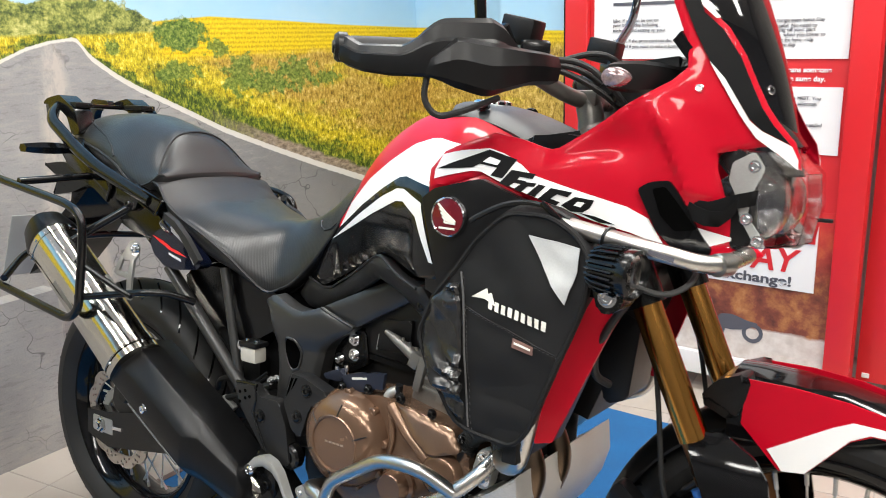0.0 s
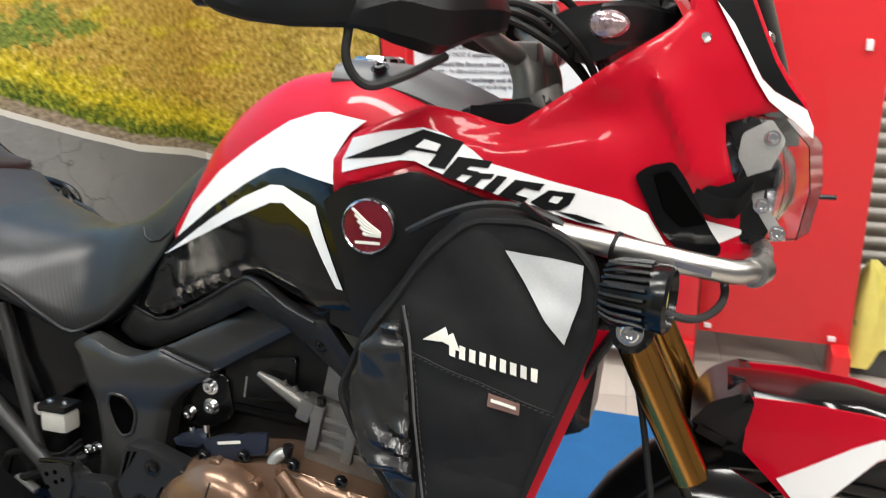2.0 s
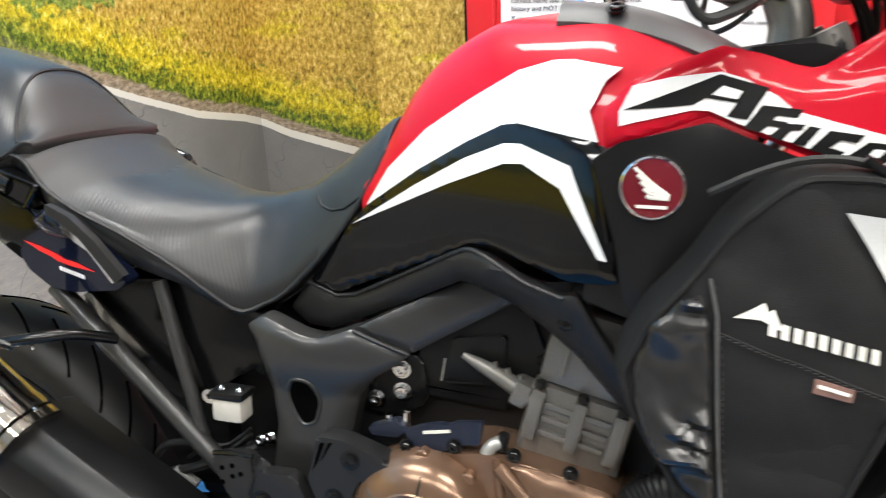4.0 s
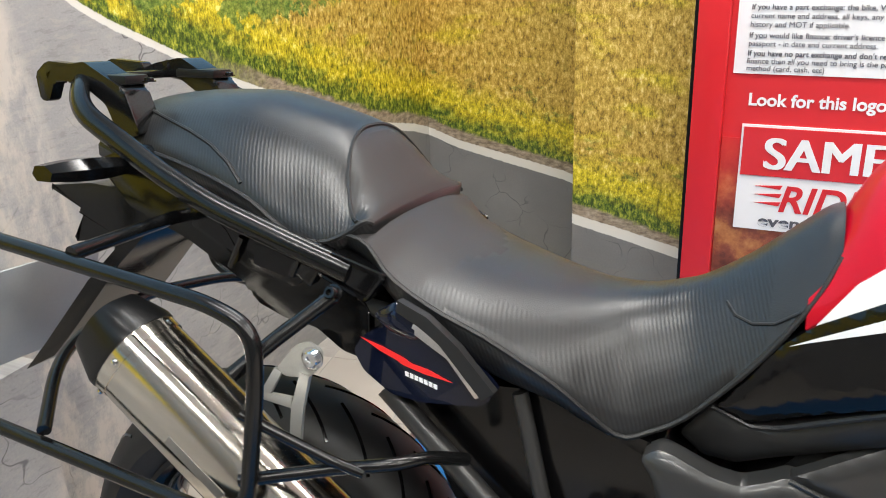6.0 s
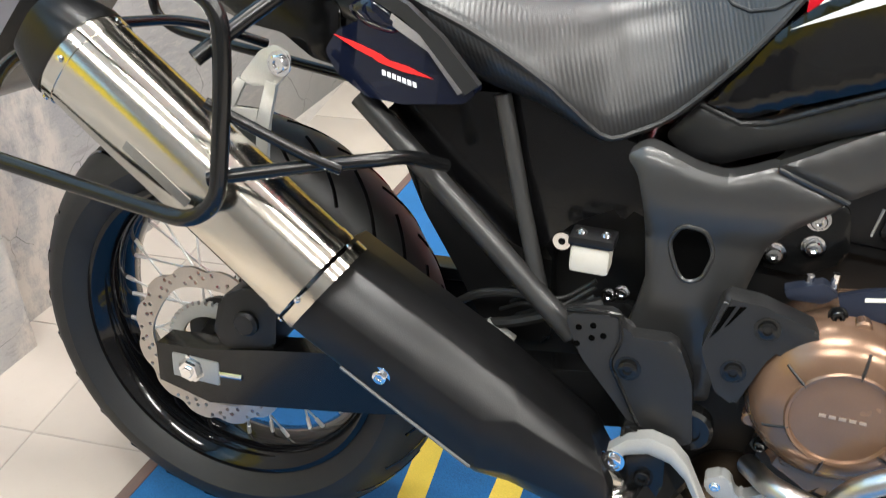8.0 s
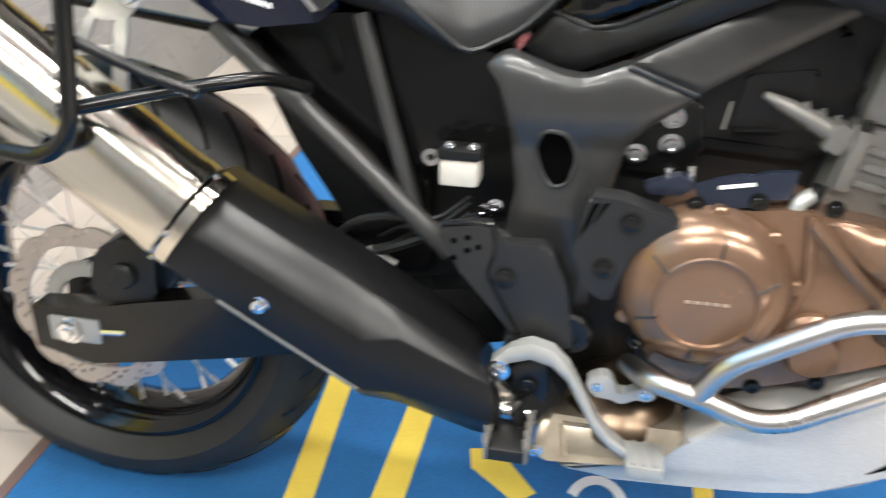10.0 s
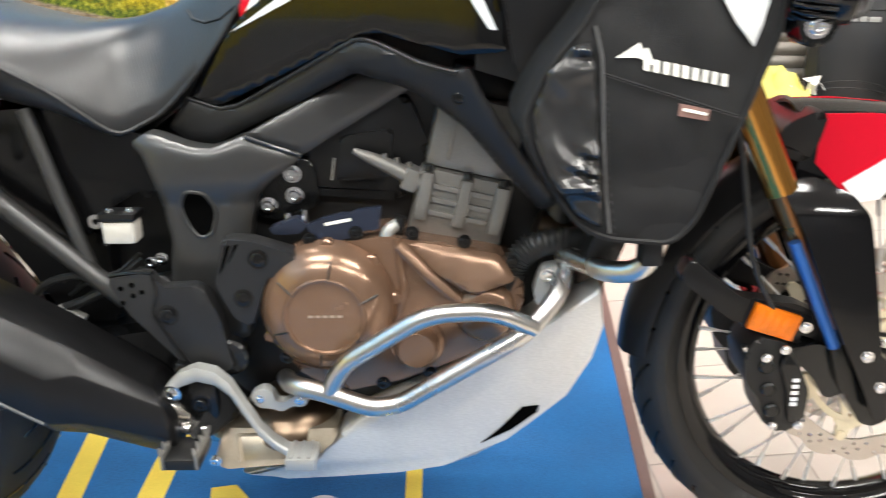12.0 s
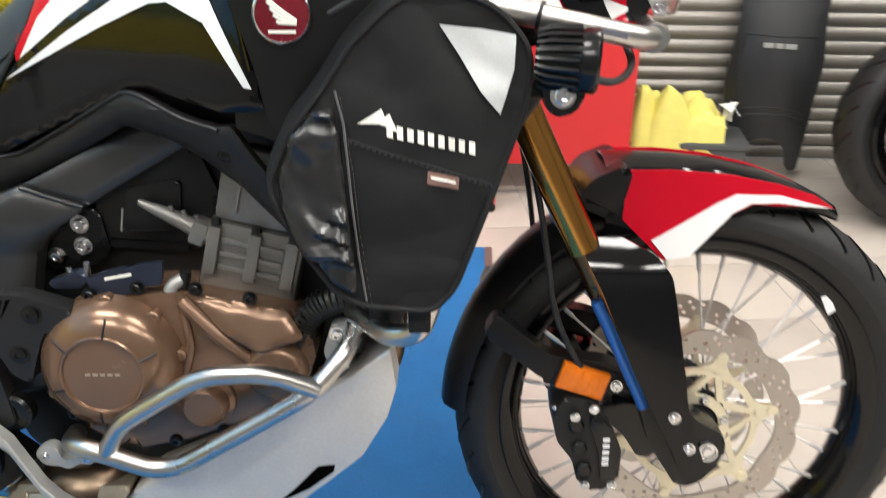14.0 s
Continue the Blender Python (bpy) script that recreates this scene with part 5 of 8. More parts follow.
# ---- handlebar and controls ----
for side in (-1, 1):
    s = side
    part("handlebar", tube(bend([(1.165, 0, 1.125), (1.155, s * 0.10, 1.13), (1.115, s * 0.19, 1.172), (1.04, s * 0.30, 1.184), (0.945, s * 0.388, 1.180)], 0.06), 0.0125, 16), CAST, bike, "grey handlebar")
    part("grip", tube([(1.05 - 0.10 * u, s * (0.288 + 0.094 * u), 1.184 - 0.004 * u) for u in (0, 0.25, 0.5, 0.75, 1)], 0.017, 20), RUBBER, bike)
    part("bar_end", lathe([(0, 0.014), (0.008, 0.014), (0.010, 0.011), (0.017, 0.011), (0.021, 0.006), (0.021, -0.006), (0.017, -0.008)], (0.942, s * 0.392, 1.180), (-0.70, s * 0.71, 0), 24), BLACK_PLASTIC, bike)
    plan = curve_of([(0, 0.930), (1, 0.96), (2, 1.0), (3, 1.04), (4, 1.08), (5, 1.11), (6, 1.135), (7, 1.15), (8, 1.155), (9, 1.152)])
    wide = curve_of([(0, 0.398), (1, 0.402), (2, 0.400), (3, 0.392), (4, 0.375), (5, 0.35), (6, 0.31), (7, 0.26), (8, 0.215), (9, 0.17)])
    high = curve_of([(0.2, 1.188), (0.5, 1.197), (1.0, 1.195), (1.5, 1.184), (3.2, 1.183), (3.5, 1.191), (4.0, 1.210), (4.4, 1.219), (6.1, 1.225), (6.5, 1.217), (6.85, 1.201), (7.0, 1.191), (9, 1.190)])
    low = curve_of([(0.2, 1.170), (0.45, 1.163), (1.05, 1.153), (1.7, 1.146), (2.8, 1.141), (4.0, 1.141), (5.0, 1.137), (6.0, 1.136), (7.2, 1.146), (9, 1.150)])
    rings = []
    for i in range(45):
        q = 0.2 + 8.6 * i / 44
        a, b = Vector((plan(q - 0.2), wide(q - 0.2), 0)), Vector((plan(q + 0.2), wide(q + 0.2), 0))
        n = Vector((b.y - a.y, a.x - b.x, 0)).normalized()
        n = n if n.y < 0 or n.x < 0 else -n
        th = 0.009 if q > 0.6 else 0.006
        lo, hi = low(q), high(q)
        ring = []
        for u, d in ((0.0, 0.002), (0.08, 0.75), (0.30, 1.0), (0.62, 0.95), (0.68, 0.55), (0.92, 0.2), (1.0, -0.5), (0.97, -1.0), (0.5, -0.7), (0.03, -0.6)):
            p = Vector((plan(q), wide(q), lo + (hi - lo) * u)) - n * th * d
            ring.append((p.x, s * p.y, p.z))
        rings.append(ring)
    hg = part("hand_guard", loft(rings), BLACK_PLASTIC, bike, "black plastic hand guard", sharp=0.3)
    s_high = curve_of([(3.85, 1.150), (4.0, 1.165), (4.9, 1.195), (6.0, 1.192), (7.0, 1.189), (9, 1.189)])
    s_low = curve_of([(3.85, 1.143), (4.45, 1.136), (4.85, 1.129), (5.65, 1.120), (5.95, 1.120), (6.3, 1.126), (7.2, 1.139), (9, 1.146)])
    rings = []
    for i in range(25):
        q = 3.85 + 4.95 * i / 24
        a, b = Vector((plan(q - 0.2), wide(q - 0.2), 0)), Vector((plan(q + 0.2), wide(q + 0.2), 0))
        n = Vector((b.y - a.y, a.x - b.x, 0)).normalized()
        n = n if n.y < 0 or n.x < 0 else -n
        lo, hi = s_low(q), s_high(q)
        bulge = 0.016 * min(1, (q - 3.8) / 0.8)
        ring = []
        for u, d in ((0.0, 0.2), (0.12, 1.0), (0.55, 1.25), (0.9, 0.9), (1.0, 0.2), (0.9, -0.2), (0.1, -0.2)):
            p = Vector((plan(q), wide(q), lo + (hi - lo) * u)) - n * (0.004 + bulge * d)
            ring.append((p.x, s * p.y, p.z))
        rings.append(ring)
    part("guard_scoop", loft(rings), BLACK_PLASTIC, hg, sharp=0.3)
    part("clutch_cable" if s > 0 else "lever_wire", tube(bend([(1.075, s * 0.37, 1.145), (1.070, s * 0.372, 1.112), (1.085, s * 0.36, 1.088), (1.115, s * 0.335, 1.10), (1.14, s * 0.29, 1.12)], 0.03), 0.0045, 8), RUBBER, bike)
    part("switch_pod", tube([(1.10, s * 0.205, 1.176), (1.09, s * 0.22, 1.18), (1.06, s * 0.265, 1.187)], 0.024, 16), BLACK_PLASTIC, bike)
    part("master_cylinder", fresh_box(-0.022, 0.022, -0.03, 0.03, -0.014, 0.018, 0.006, Matrix.Translation((1.12, s * 0.165, 1.192)) @ Matrix.Rotation(radians(s * -40), 4, "Z")), BLACK_SATIN, bike)
    part("fluid_cup", fresh_box(-0.028, 0.028, -0.02, 0.02, 0, 0.042, 0.004, Matrix.Translation((1.09, s * 0.155, 1.205)) @ Matrix.Rotation(radians(12), 4, "Y")), BLACK_PLASTIC, bike)
    stem = bend([(1.105, -0.285, 1.19), (1.108, -0.30, 1.25), (1.104, -0.305, 1.32), (1.10, -0.31, 1.42)], 0.03) if s < 0 else bend([(1.10, s * 0.19, 1.19), (1.088, s * 0.215, 1.235), (1.065, s * 0.33, 1.29), (1.045, s * 0.40, 1.33), (1.04, s * 0.43, 1.40)], 0.03)
    mir = part("mirror_stem", tube(stem, 0.0085, 12), BLACK_SATIN, bike)
    part("stem_joint", cyl((1.098, s * 0.193, 1.195), (1.09, s * 0.212, 1.228), 0.012, 14, bevel=0.003), BLACK_SATIN, bike)
    part("mirror_head", loft([[(1.03 + 0.02 * math.cos(q) * k + dx, s * (0.44 + 0.07 * math.cos(q) * k), 1.44 + 0.045 * math.sin(q) * k) for q in [2 * math.pi * j / 20 for j in range(20)]] for dx, k in ((-0.012, 0.97), (-0.008, 1.0), (0.01, 0.92), (0.022, 0.6), (0.026, 0.2))]), BLACK_PLASTIC, bike)
    part("riser", tube(bend([(1.172, s * 0.055, 1.065), (1.175, s * 0.055, 1.095), (1.163, s * 0.05, 1.128)], 0.02), 0.021, 18), CAST, bike, "grey bar riser")
    part("riser_clamp", fresh_box(1.14, 1.185, s * 0.05 - 0.019, s * 0.05 + 0.019, 1.118, 1.145, 0.007), CAST, bike)
    part("lever", tube(bend([(1.13, s * 0.17, 1.183), (1.135, s * 0.23, 1.183), (1.09, s * 0.31, 1.180), (1.04, s * 0.355, 1.178)], 0.04), 0.006, 10, flat=1.5), DARK_CAST, bike)
for k, (y0, y1, sag) in enumerate(((-0.16, -0.02, 0.01), (-0.15, 0.05, 0.035), (-0.18, -0.06, -0.01), (0.15, 0.02, 0.02), (-0.13, 0.09, 0.05))):
    pts = bend([(1.11 + 0.006 * k, y0, 1.18), (1.17 + 0.012 * k, y0 * 0.8, 1.165 + 0.01 * k), (1.23 + 0.008 * k, (y0 + y1) / 2, 1.13 - sag * 0.5), (1.27, y1, 1.06 - sag)], 0.06)
    part("control_cable", tube(pts, 0.0048, 8), RUBBER, bike)
part("yoke_cover", slab(soft([(1.09, 1.04), (1.12, 1.07), (1.19, 1.075), (1.28, 1.05), (1.27, 1.0), (1.12, 1.0)], 0.01), -0.16, 0.16, 0.01), BLACK_PLASTIC, bike)

# ---- seats ----
def seat_ring(x, half, top, low, edge):
    """One cross-section of a saddle: a crown that rolls smoothly down to the piped edge, then a skirt tucked in to low."""
    right = []
    for k in range(13):
        u = k / 12
        right.append((half * u ** 0.92, edge + (top - edge) * (1 - u ** 2.5)))
    right += [(half * 0.985, edge - (edge - low) * 0.35), (half * 0.93, edge - (edge - low) * 0.75), (half * 0.80, low)]
    return [(x, -y, z) for y, z in right] + [(x, y, z) for y, z in right[::-1][:-1]]


def smooth_rings(keys, fn, n=28):
    """Rings between key sections, smoothly in x."""
    ts = np.linspace(0, len(keys) - 1, n)
    out = []
    for t in ts:
        i = min(int(t), len(keys) - 2)
        f = t - i
        p0, p1, p2, p3 = (np.array(keys[max(0, min(len(keys) - 1, j))]) for j in (i - 1, i, i + 1, i + 2))
        v = 0.5 * (2 * p1 + (p2 - p0) * f + (2 * p0 - 5 * p1 + 4 * p2 - p3) * f ** 2 + (3 * p1 - p0 - 3 * p2 + p3) * f ** 3)
        out.append(fn(*v))
    return out


# x, half width, crown height, lower rim, piped edge
RIDER = [(0.20, 0.150, 0.945, 0.905, 0.928), (0.231, 0.156, 0.938, 0.885, 0.922), (0.262, 0.160, 0.922, 0.850, 0.889), (0.315, 0.163, 0.898, 0.815, 0.860), (0.378, 0.161, 0.880, 0.780, 0.834), (0.449, 0.150, 0.867, 0.757, 0.792), (0.484, 0.138, 0.866, 0.738, 0.761), (0.52, 0.121, 0.869, 0.722, 0.731), (0.552, 0.112, 0.877, 0.733, 0.740), (0.585, 0.106, 0.889, 0.752, 0.760), (0.63, 0.101, 0.919, 0.800, 0.807), (0.66, 0.098, 0.944, 0.838, 0.845), (0.685, 0.094, 0.965, 0.876, 0.882), (0.703, 0.088, 0.979, 0.908, 0.914), (0.716, 0.078, 0.984, 0.94, 0.945)]


def seat_mesh(name, keys, n, label, choose):
    ob = part(name, loft(smooth_rings(keys, seat_ring, n)), SEAT_SIDE, bike, label, sharp=1.2)
    ob.data.materials.append(SEAT_DARK)
    ob.data.materials.append(SEAT_TOP)
    for f in ob.data.polygons:
        f.material_index = choose(f.center, f.normal)
    return ob


rider = seat_mesh("rider_seat", RIDER, 90, "black ribbed vinyl rider seat", lambda c, n: (1 if c.x < 0.345 - 0.35 * abs(c.y) and n.z > 0 else 2 if c.x < 0.50 and abs(c.y) < 0.085 + 0.25 * (0.50 - c.x) and n.z > 0 else 2 if c.x > 0.655 else 0))
PILLION = [(-0.178, 0.080, 1.045, 0.985, 1.012), (-0.155, 0.104, 1.058, 0.975, 1.006), (-0.10, 0.122, 1.068, 0.965, 1.0), (-0.044, 0.135, 1.072, 0.955, 0.992), (0.02, 0.147, 1.072, 0.94, 0.978), (0.076, 0.154, 1.060, 0.925, 0.958), (0.125, 0.158, 1.048, 0.902, 0.928), (0.158, 0.158, 1.036, 0.892, 0.918), (0.182, 0.156, 1.016, 0.895, 0.920), (0.203, 0.152, 0.988, 0.905, 0.930), (0.222, 0.146, 0.962, 0.915, 0.944), (0.230, 0.138, 0.948, 0.922, 0.942)]
pillion = seat_mesh("pillion_seat", PILLION, 72, "black vinyl pillion seat with a brownish front face", lambda c, n: (1 if c.x > 0.168 + 3.2 * c.y * c.y and n.x > 0.2 and n.z > 0 else 2 if abs(c.y) < 0.6 * np.interp(c.x, [k[0] for k in PILLION], [k[1] for k in PILLION]) and n.z > 0 else 0))


def rim_line(keys, lift, pick, n=40):
    return [Vector(pick(r)) + Vector(lift) for r in smooth_rings(keys, seat_ring, n)]


for idx in (12, 18):
    part("seat_piping", tube(rim_line(RIDER, (0, 0, 0), lambda r: r[idx]), 0.0032, 6), RUBBER, rider)
    part("seat_piping", tube(rim_line(PILLION, (0, 0, 0), lambda r: r[idx]), 0.0032, 6), RUBBER, pillion)
PIL_HALF, PIL_TOP, PIL_EDGE = (smooth_of([(k[0], k[c]) for k in PILLION]) for c in (1, 2, 4))
RID_HALF, RID_TOP, RID_EDGE = (smooth_of([(k[0], k[c]) for k in RIDER]) for c in (1, 2, 4))


def on_seat(x, u, half, top, edge, lift=0.0008):
    """A point of a saddle at x, u of the way from its crown to its edge (negative on the right)."""
    h, a, b = half(x), top(x), edge(x)
    return (x, math.copysign(h * abs(u) ** 0.92, u) * (1 + lift / h), b + (a - b) * (1 - abs(u) ** 2.5) + lift)


part("seat_seam", tube([on_seat(0.160 + 0.058 * abs(u) ** 2.2, u, PIL_HALF, PIL_TOP, PIL_EDGE) for u in [-0.97 + 1.94 * k / 30 for k in range(31)]], 0.0026, 6), RUBBER, pillion)
part("seat_base", slab(soft([(0.20, 0.90), (0.25, 0.85), (0.36, 0.80), (0.50, 0.74), (0.545, 0.72), (0.60, 0.76), (0.68, 0.86), (0.60, 0.80), (0.40, 0.79), (0.25, 0.87)], 0.01), -0.078, 0.078, 0.01), BLACK_PLASTIC, bike)
for s in (-1, 1):
    part("seat_seam", tube([on_seat(x, s * u, PIL_HALF, PIL_TOP, PIL_EDGE) for x, u in ((-0.165, 0.45), (-0.13, 0.62), (-0.09, 0.72), (-0.04, 0.79), (0.0, 0.84), (0.035, 0.90), (0.06, 0.96))], 0.0024, 6), RUBBER, pillion)
    part("seat_seam", tube([on_seat(x, s * u, RID_HALF, RID_TOP, RID_EDGE) for x, u in ((0.612, 0.55), (0.622, 0.68), (0.64, 0.80), (0.662, 0.90), (0.684, 0.97))], 0.0018, 6), RUBBER, rider)

# ---- tail, rack, rear lights ----
part("tail_unit", loft([[(x, y * w, z + h * dz) for y, dz in ((-1, -0.4), (-1, 0.3), (-0.8, 1), (0.8, 1), (1, 0.3), (1, -0.4), (0.7, -1), (-0.7, -1))] for x, z, w, h in ((-0.24, 0.985, 0.06, 0.02), (-0.16, 0.965, 0.09, 0.035), (-0.05, 0.935, 0.115, 0.045), (0.08, 0.89, 0.125, 0.05), (0.2, 0.845, 0.13, 0.05), (0.30, 0.80, 0.135, 0.045))]), TAIL_BLACK, bike, "black tail unit")
for s in (-1, 1):
    part("rack_rail", tube(bend([(-0.23, s * 0.075, 1.092), (-0.20, s * 0.125, 1.078), (-0.165, s * 0.16, 1.05), (-0.04, s * 0.172, 0.985), (0.04, s * 0.175, 0.950), (0.15, s * 0.17, 0.912), (0.215, s * 0.165, 0.89)], 0.03), 0.0145, 16, flat=0.75), BLACK_SATIN, bike, "black grab rail")
    part("rack_arm", slab(soft([(-0.268, 1.085), (-0.249, 1.098), (-0.197, 1.108), (-0.134, 1.075), (-0.112, 1.018), (-0.145, 1.012), (-0.165, 1.055), (-0.205, 1.080)], 0.006), s * 0.118, s * 0.072, 0.006), BLACK_SATIN, bike)
    part("rack_pad", fresh_box(-0.205, -0.135, s * 0.09 - 0.022, s * 0.09 + 0.022, 1.079, 1.092, 0.004), BLACK_PLASTIC, bike)
    bolt((-0.183, s * 0.10, 1.092), 0.007, 0.004, out=(0, 0, 1), material=BLACK_SATIN)
    bolt((-0.12, s * 0.085, 1.085), 0.006, 0.004, out=(0, 0, 1), material=BLACK_SATIN)
    ind = part("rear_indicator", loft([[(-0.125 - 0.04 * u + dx * (0.5 + 0.7 * math.sin(2.7 * u)), s * (0.115 + 0.115 * u), 0.980 + dz * (0.5 + 0.45 * math.sin(2.7 * u))) for dx, dz in ((-0.018, 0), (-0.012, 0.014), (0.008, 0.016), (0.022, 0.004), (0.016, -0.012), (-0.01, -0.012))] for u in [i / 8 for i in range(9)]]), TAIL_BLACK, bike, "black rear indicator")
    tail_f = (lambda x, z, q=s: q * (0.172 + 0.03 * (x - 0.25)))
    tp = part("tail_panel", skin(soft([(0.222, 0.80), (0.236, 0.822), (0.275, 0.842), (0.292, 0.858), (0.335, 0.832), (0.392, 0.774), (0.379, 0.762), (0.31, 0.753), (0.27, 0.756), (0.235, 0.778)], 0.006), tail_f, 0.03, 0.02), NAVY, bike, "dark gloss tail panel with red and white marks")
    part("tail_flash", skin([(0.233, 0.818), (0.262, 0.811), (0.286, 0.803), (0.297, 0.7975), (0.317, 0.794), (0.346, 0.784), (0.312, 0.788), (0.286, 0.794), (0.278, 0.7985), (0.258, 0.8055)], tail_f, 0.001, 0.02, 0.0018), RED_DECAL, tp)
    for k in range(7):
        u, w = 0.2885 + 0.0058 * k, 0.7872 - 0.0014 * k
        part("tail_number", skin([(u, w), (u + 0.0042, w - 0.001), (u + 0.0046, w - 0.0062), (u + 0.0004, w - 0.0052)], tail_f, 0.001, 0.02, 0.0018), WHITE_PRINT, tp)
    part("tail_trim", skin([(0.283, 0.871), (0.318, 0.857), (0.355, 0.829), (0.397, 0.785), (0.383, 0.774), (0.333, 0.828), (0.312, 0.843), (0.281, 0.858)], tail_f, 0.012, 0.02, 0.010), TRIM_PLASTIC, bike, "dark grey seat edge strip")
    # bright chrome strip added as the highlight along the black gloss trim
    part("tail_trim", skin([(0.300, 0.846), (0.352, 0.815), (0.384, 0.778), (0.374, 0.772), (0.340, 0.812), (0.296, 0.836)], tail_f, 0.004, 0.02, 0.005), CHROME, bike)
    part("tail_cap", skin(soft([(0.246, 0.846), (0.275, 0.866), (0.300, 0.852), (0.318, 0.832), (0.300, 0.822), (0.268, 0.828)], 0.008), tail_f, 0.012, 0.006, 0.006, 0.012, 0.008), NAVY, bike, "rounded dark blue-black cap")
    tray = part("latch_tray", slab(soft([(0.176, 0.884), (0.194, 0.912), (0.262, 0.892), (0.252, 0.878), (0.238, 0.857)], 0.006), s * 0.168, s * 0.135, 0.003), TAIL_BLACK, bike, "black latch tray with a raised rim")
    rim = soft([(0.178, 0.885), (0.195, 0.910), (0.260, 0.891), (0.250, 0.878), (0.237, 0.860)], 0.006)
    part("tray_rim", tube([(x, s * 0.1695, z) for x, z in rim + rim[:1]], 0.003, 6), BLACK_GLOSS, tray)
    part("tray_floor", slab([(0.187, 0.887), (0.199, 0.903), (0.250, 0.889), (0.238, 0.870)], s * 0.1688, s * 0.166, 0), BLACK_GLOSS, tray)
    part("tail_side", slab(soft([(-0.17, 0.985), (-0.10, 1.01), (-0.02, 0.965), (0.087, 0.915), (0.175, 0.88), (0.225, 0.84), (0.225, 0.775), (0.19, 0.782), (0.154, 0.806), (0.11, 0.812), (0.067, 0.828), (0.06, 0.846), (-0.029, 0.895), (-0.12, 0.93)], 0.006), s * 0.138, s * 0.118, 0.004), TAIL_BLACK, bike, "black plastic tail side with moulded trays")
    bin_ = part("side_tray", slab(soft([(-0.012, 0.944), (0.007, 0.953), (0.044, 0.925), (0.074, 0.914), (0.161, 0.900), (0.153, 0.873), (0.131, 0.857), (0.072, 0.871), (-0.012, 0.917)], 0.005), s * 0.152, s * 0.13, 0.003), TAIL_BLACK, bike)
    part("tray_floor", slab([(0.079, 0.905), (0.150, 0.894), (0.128, 0.868), (0.078, 0.880)], s * 0.1527, s * 0.150, 0), BLACK_GLOSS, bin_)
    part("tray_floor", slab([(0.0, 0.937), (0.008, 0.943), (0.040, 0.917), (0.060, 0.885), (0.0, 0.917)], s * 0.1527, s * 0.150, 0), BLACK_GLOSS, bin_)
    for u in (0.062, 0.148):
        part("tray_rib", tube([(u - 0.016, s * 0.154, 0.873), (u + 0.004, s * 0.156, 0.912)], 0.005, 8), BLACK_GLOSS, bin_)
    part("tail_block", slab(soft([(-0.30, 0.935), (-0.22, 0.945), (-0.075, 0.935), (-0.10, 0.90), (-0.177, 0.872), (-0.262, 0.858), (-0.235, 0.905)], 0.008), s * 0.10, s * 0.05, 0.008), TAIL_BLACK, bike)
    part("rack_hook", slab(soft([(-0.334, 1.086), (-0.312, 1.104), (-0.25, 1.10), (-0.245, 1.08), (-0.300, 1.077), (-0.313, 1.048), (-0.328, 1.050)], 0.004), s * 0.07, s * 0.05, 0.003), BLACK_SATIN, bike)
    part("side_clip", fresh_box(-0.012, 0.012, -0.01, 0.01, -0.02, 0.03, 0.003, Matrix.Translation((0.165, s * 0.158, 0.89)) @ Matrix.Rotation(radians(30), 4, "Y")), TAIL_BLACK, bike)
    # side carrier hoop
    hoop = bend([(-0.30, s * 0.305, 0.935), (0.13, s * 0.305, 0.882), (0.182, s * 0.305, 0.862), (0.182, s * 0.305, 0.80), (0.166, s * 0.305, 0.665), (0.13, s * 0.305, 0.638), (-0.30, s * 0.305, 0.695), (-0.34, s * 0.305, 0.72), (-0.35, s * 0.305, 0.90), (-0.30, s * 0.305, 0.935)], 0.04)
    carrier = part("carrier_hoop", tube(hoop, 0.0092, 14), BLACK_SATIN, bike, "black tubular pannier carrier")
    part("carrier_strut", tube([(0.152, s * 0.305, 0.808), (0.185, s * 0.265, 0.842), (0.226, s * 0.222, 0.880)], 0.0085, 12), BLACK_SATIN, carrier)
    if s < 0:
        bolt((0.228, s * 0.225, 0.884), 0.007, 0.01, carrier, material=BLACK_SATIN, out=(0, s, 0.4))
    part("carrier_strut", tube(bend([(0.16, s * 0.305, 0.767), (0.25, s * 0.27, 0.715), (0.282, s * 0.262, 0.704)], 0.02), 0.006, 12), BLACK_SATIN, carrier)
    part("carrier_strut", tube(bend([(0.155, s * 0.303, 0.688), (0.26, s * 0.262, 0.706), (0.31, s * 0.25, 0.714), (0.335, s * 0.215, 0.712), (0.36, s * 0.165, 0.69)], 0.03), 0.0075, 12), BLACK_SATIN, carrier)
    part("carrier_strut", tube([(-0.05, s * 0.305, 0.914), (-0.048, s * 0.22, 0.918), (-0.047, s * 0.14, 0.922)], 0.0085, 12), BLACK_SATIN, carrier)
part("carrier_bridge", tube(bend([(-0.12, -0.305, 0.69), (-0.2, -0.2, 0.74), (-0.24, 0, 0.755), (-0.2, 0.2, 0.74), (-0.12, 0.305, 0.69)], 0.08), 0.0085, 12), BLACK_SATIN, bike)
part("tail_rack_plate", fresh_box(-0.235, -0.215, -0.11, 0.11, 1.078, 1.09, 0.004), BLACK_SATIN, bike)
part("plate_hanger", loft([[(x, y * w, z) if k < 4 else (x + 0.055, y * w * 0.92, z + 0.03) for k, y in enumerate((-1, -0.4, 0.4, 1, 1, 0.4, -0.4, -1))] for x, z, w in ((-0.15, 0.955, 0.075), (-0.19, 0.90, 0.09), (-0.20, 0.85, 0.088), (-0.25, 0.80, 0.092), (-0.345, 0.69, 0.092), (-0.40, 0.635, 0.085))]), TAIL_BLACK, bike, "black rear number plate hanger")
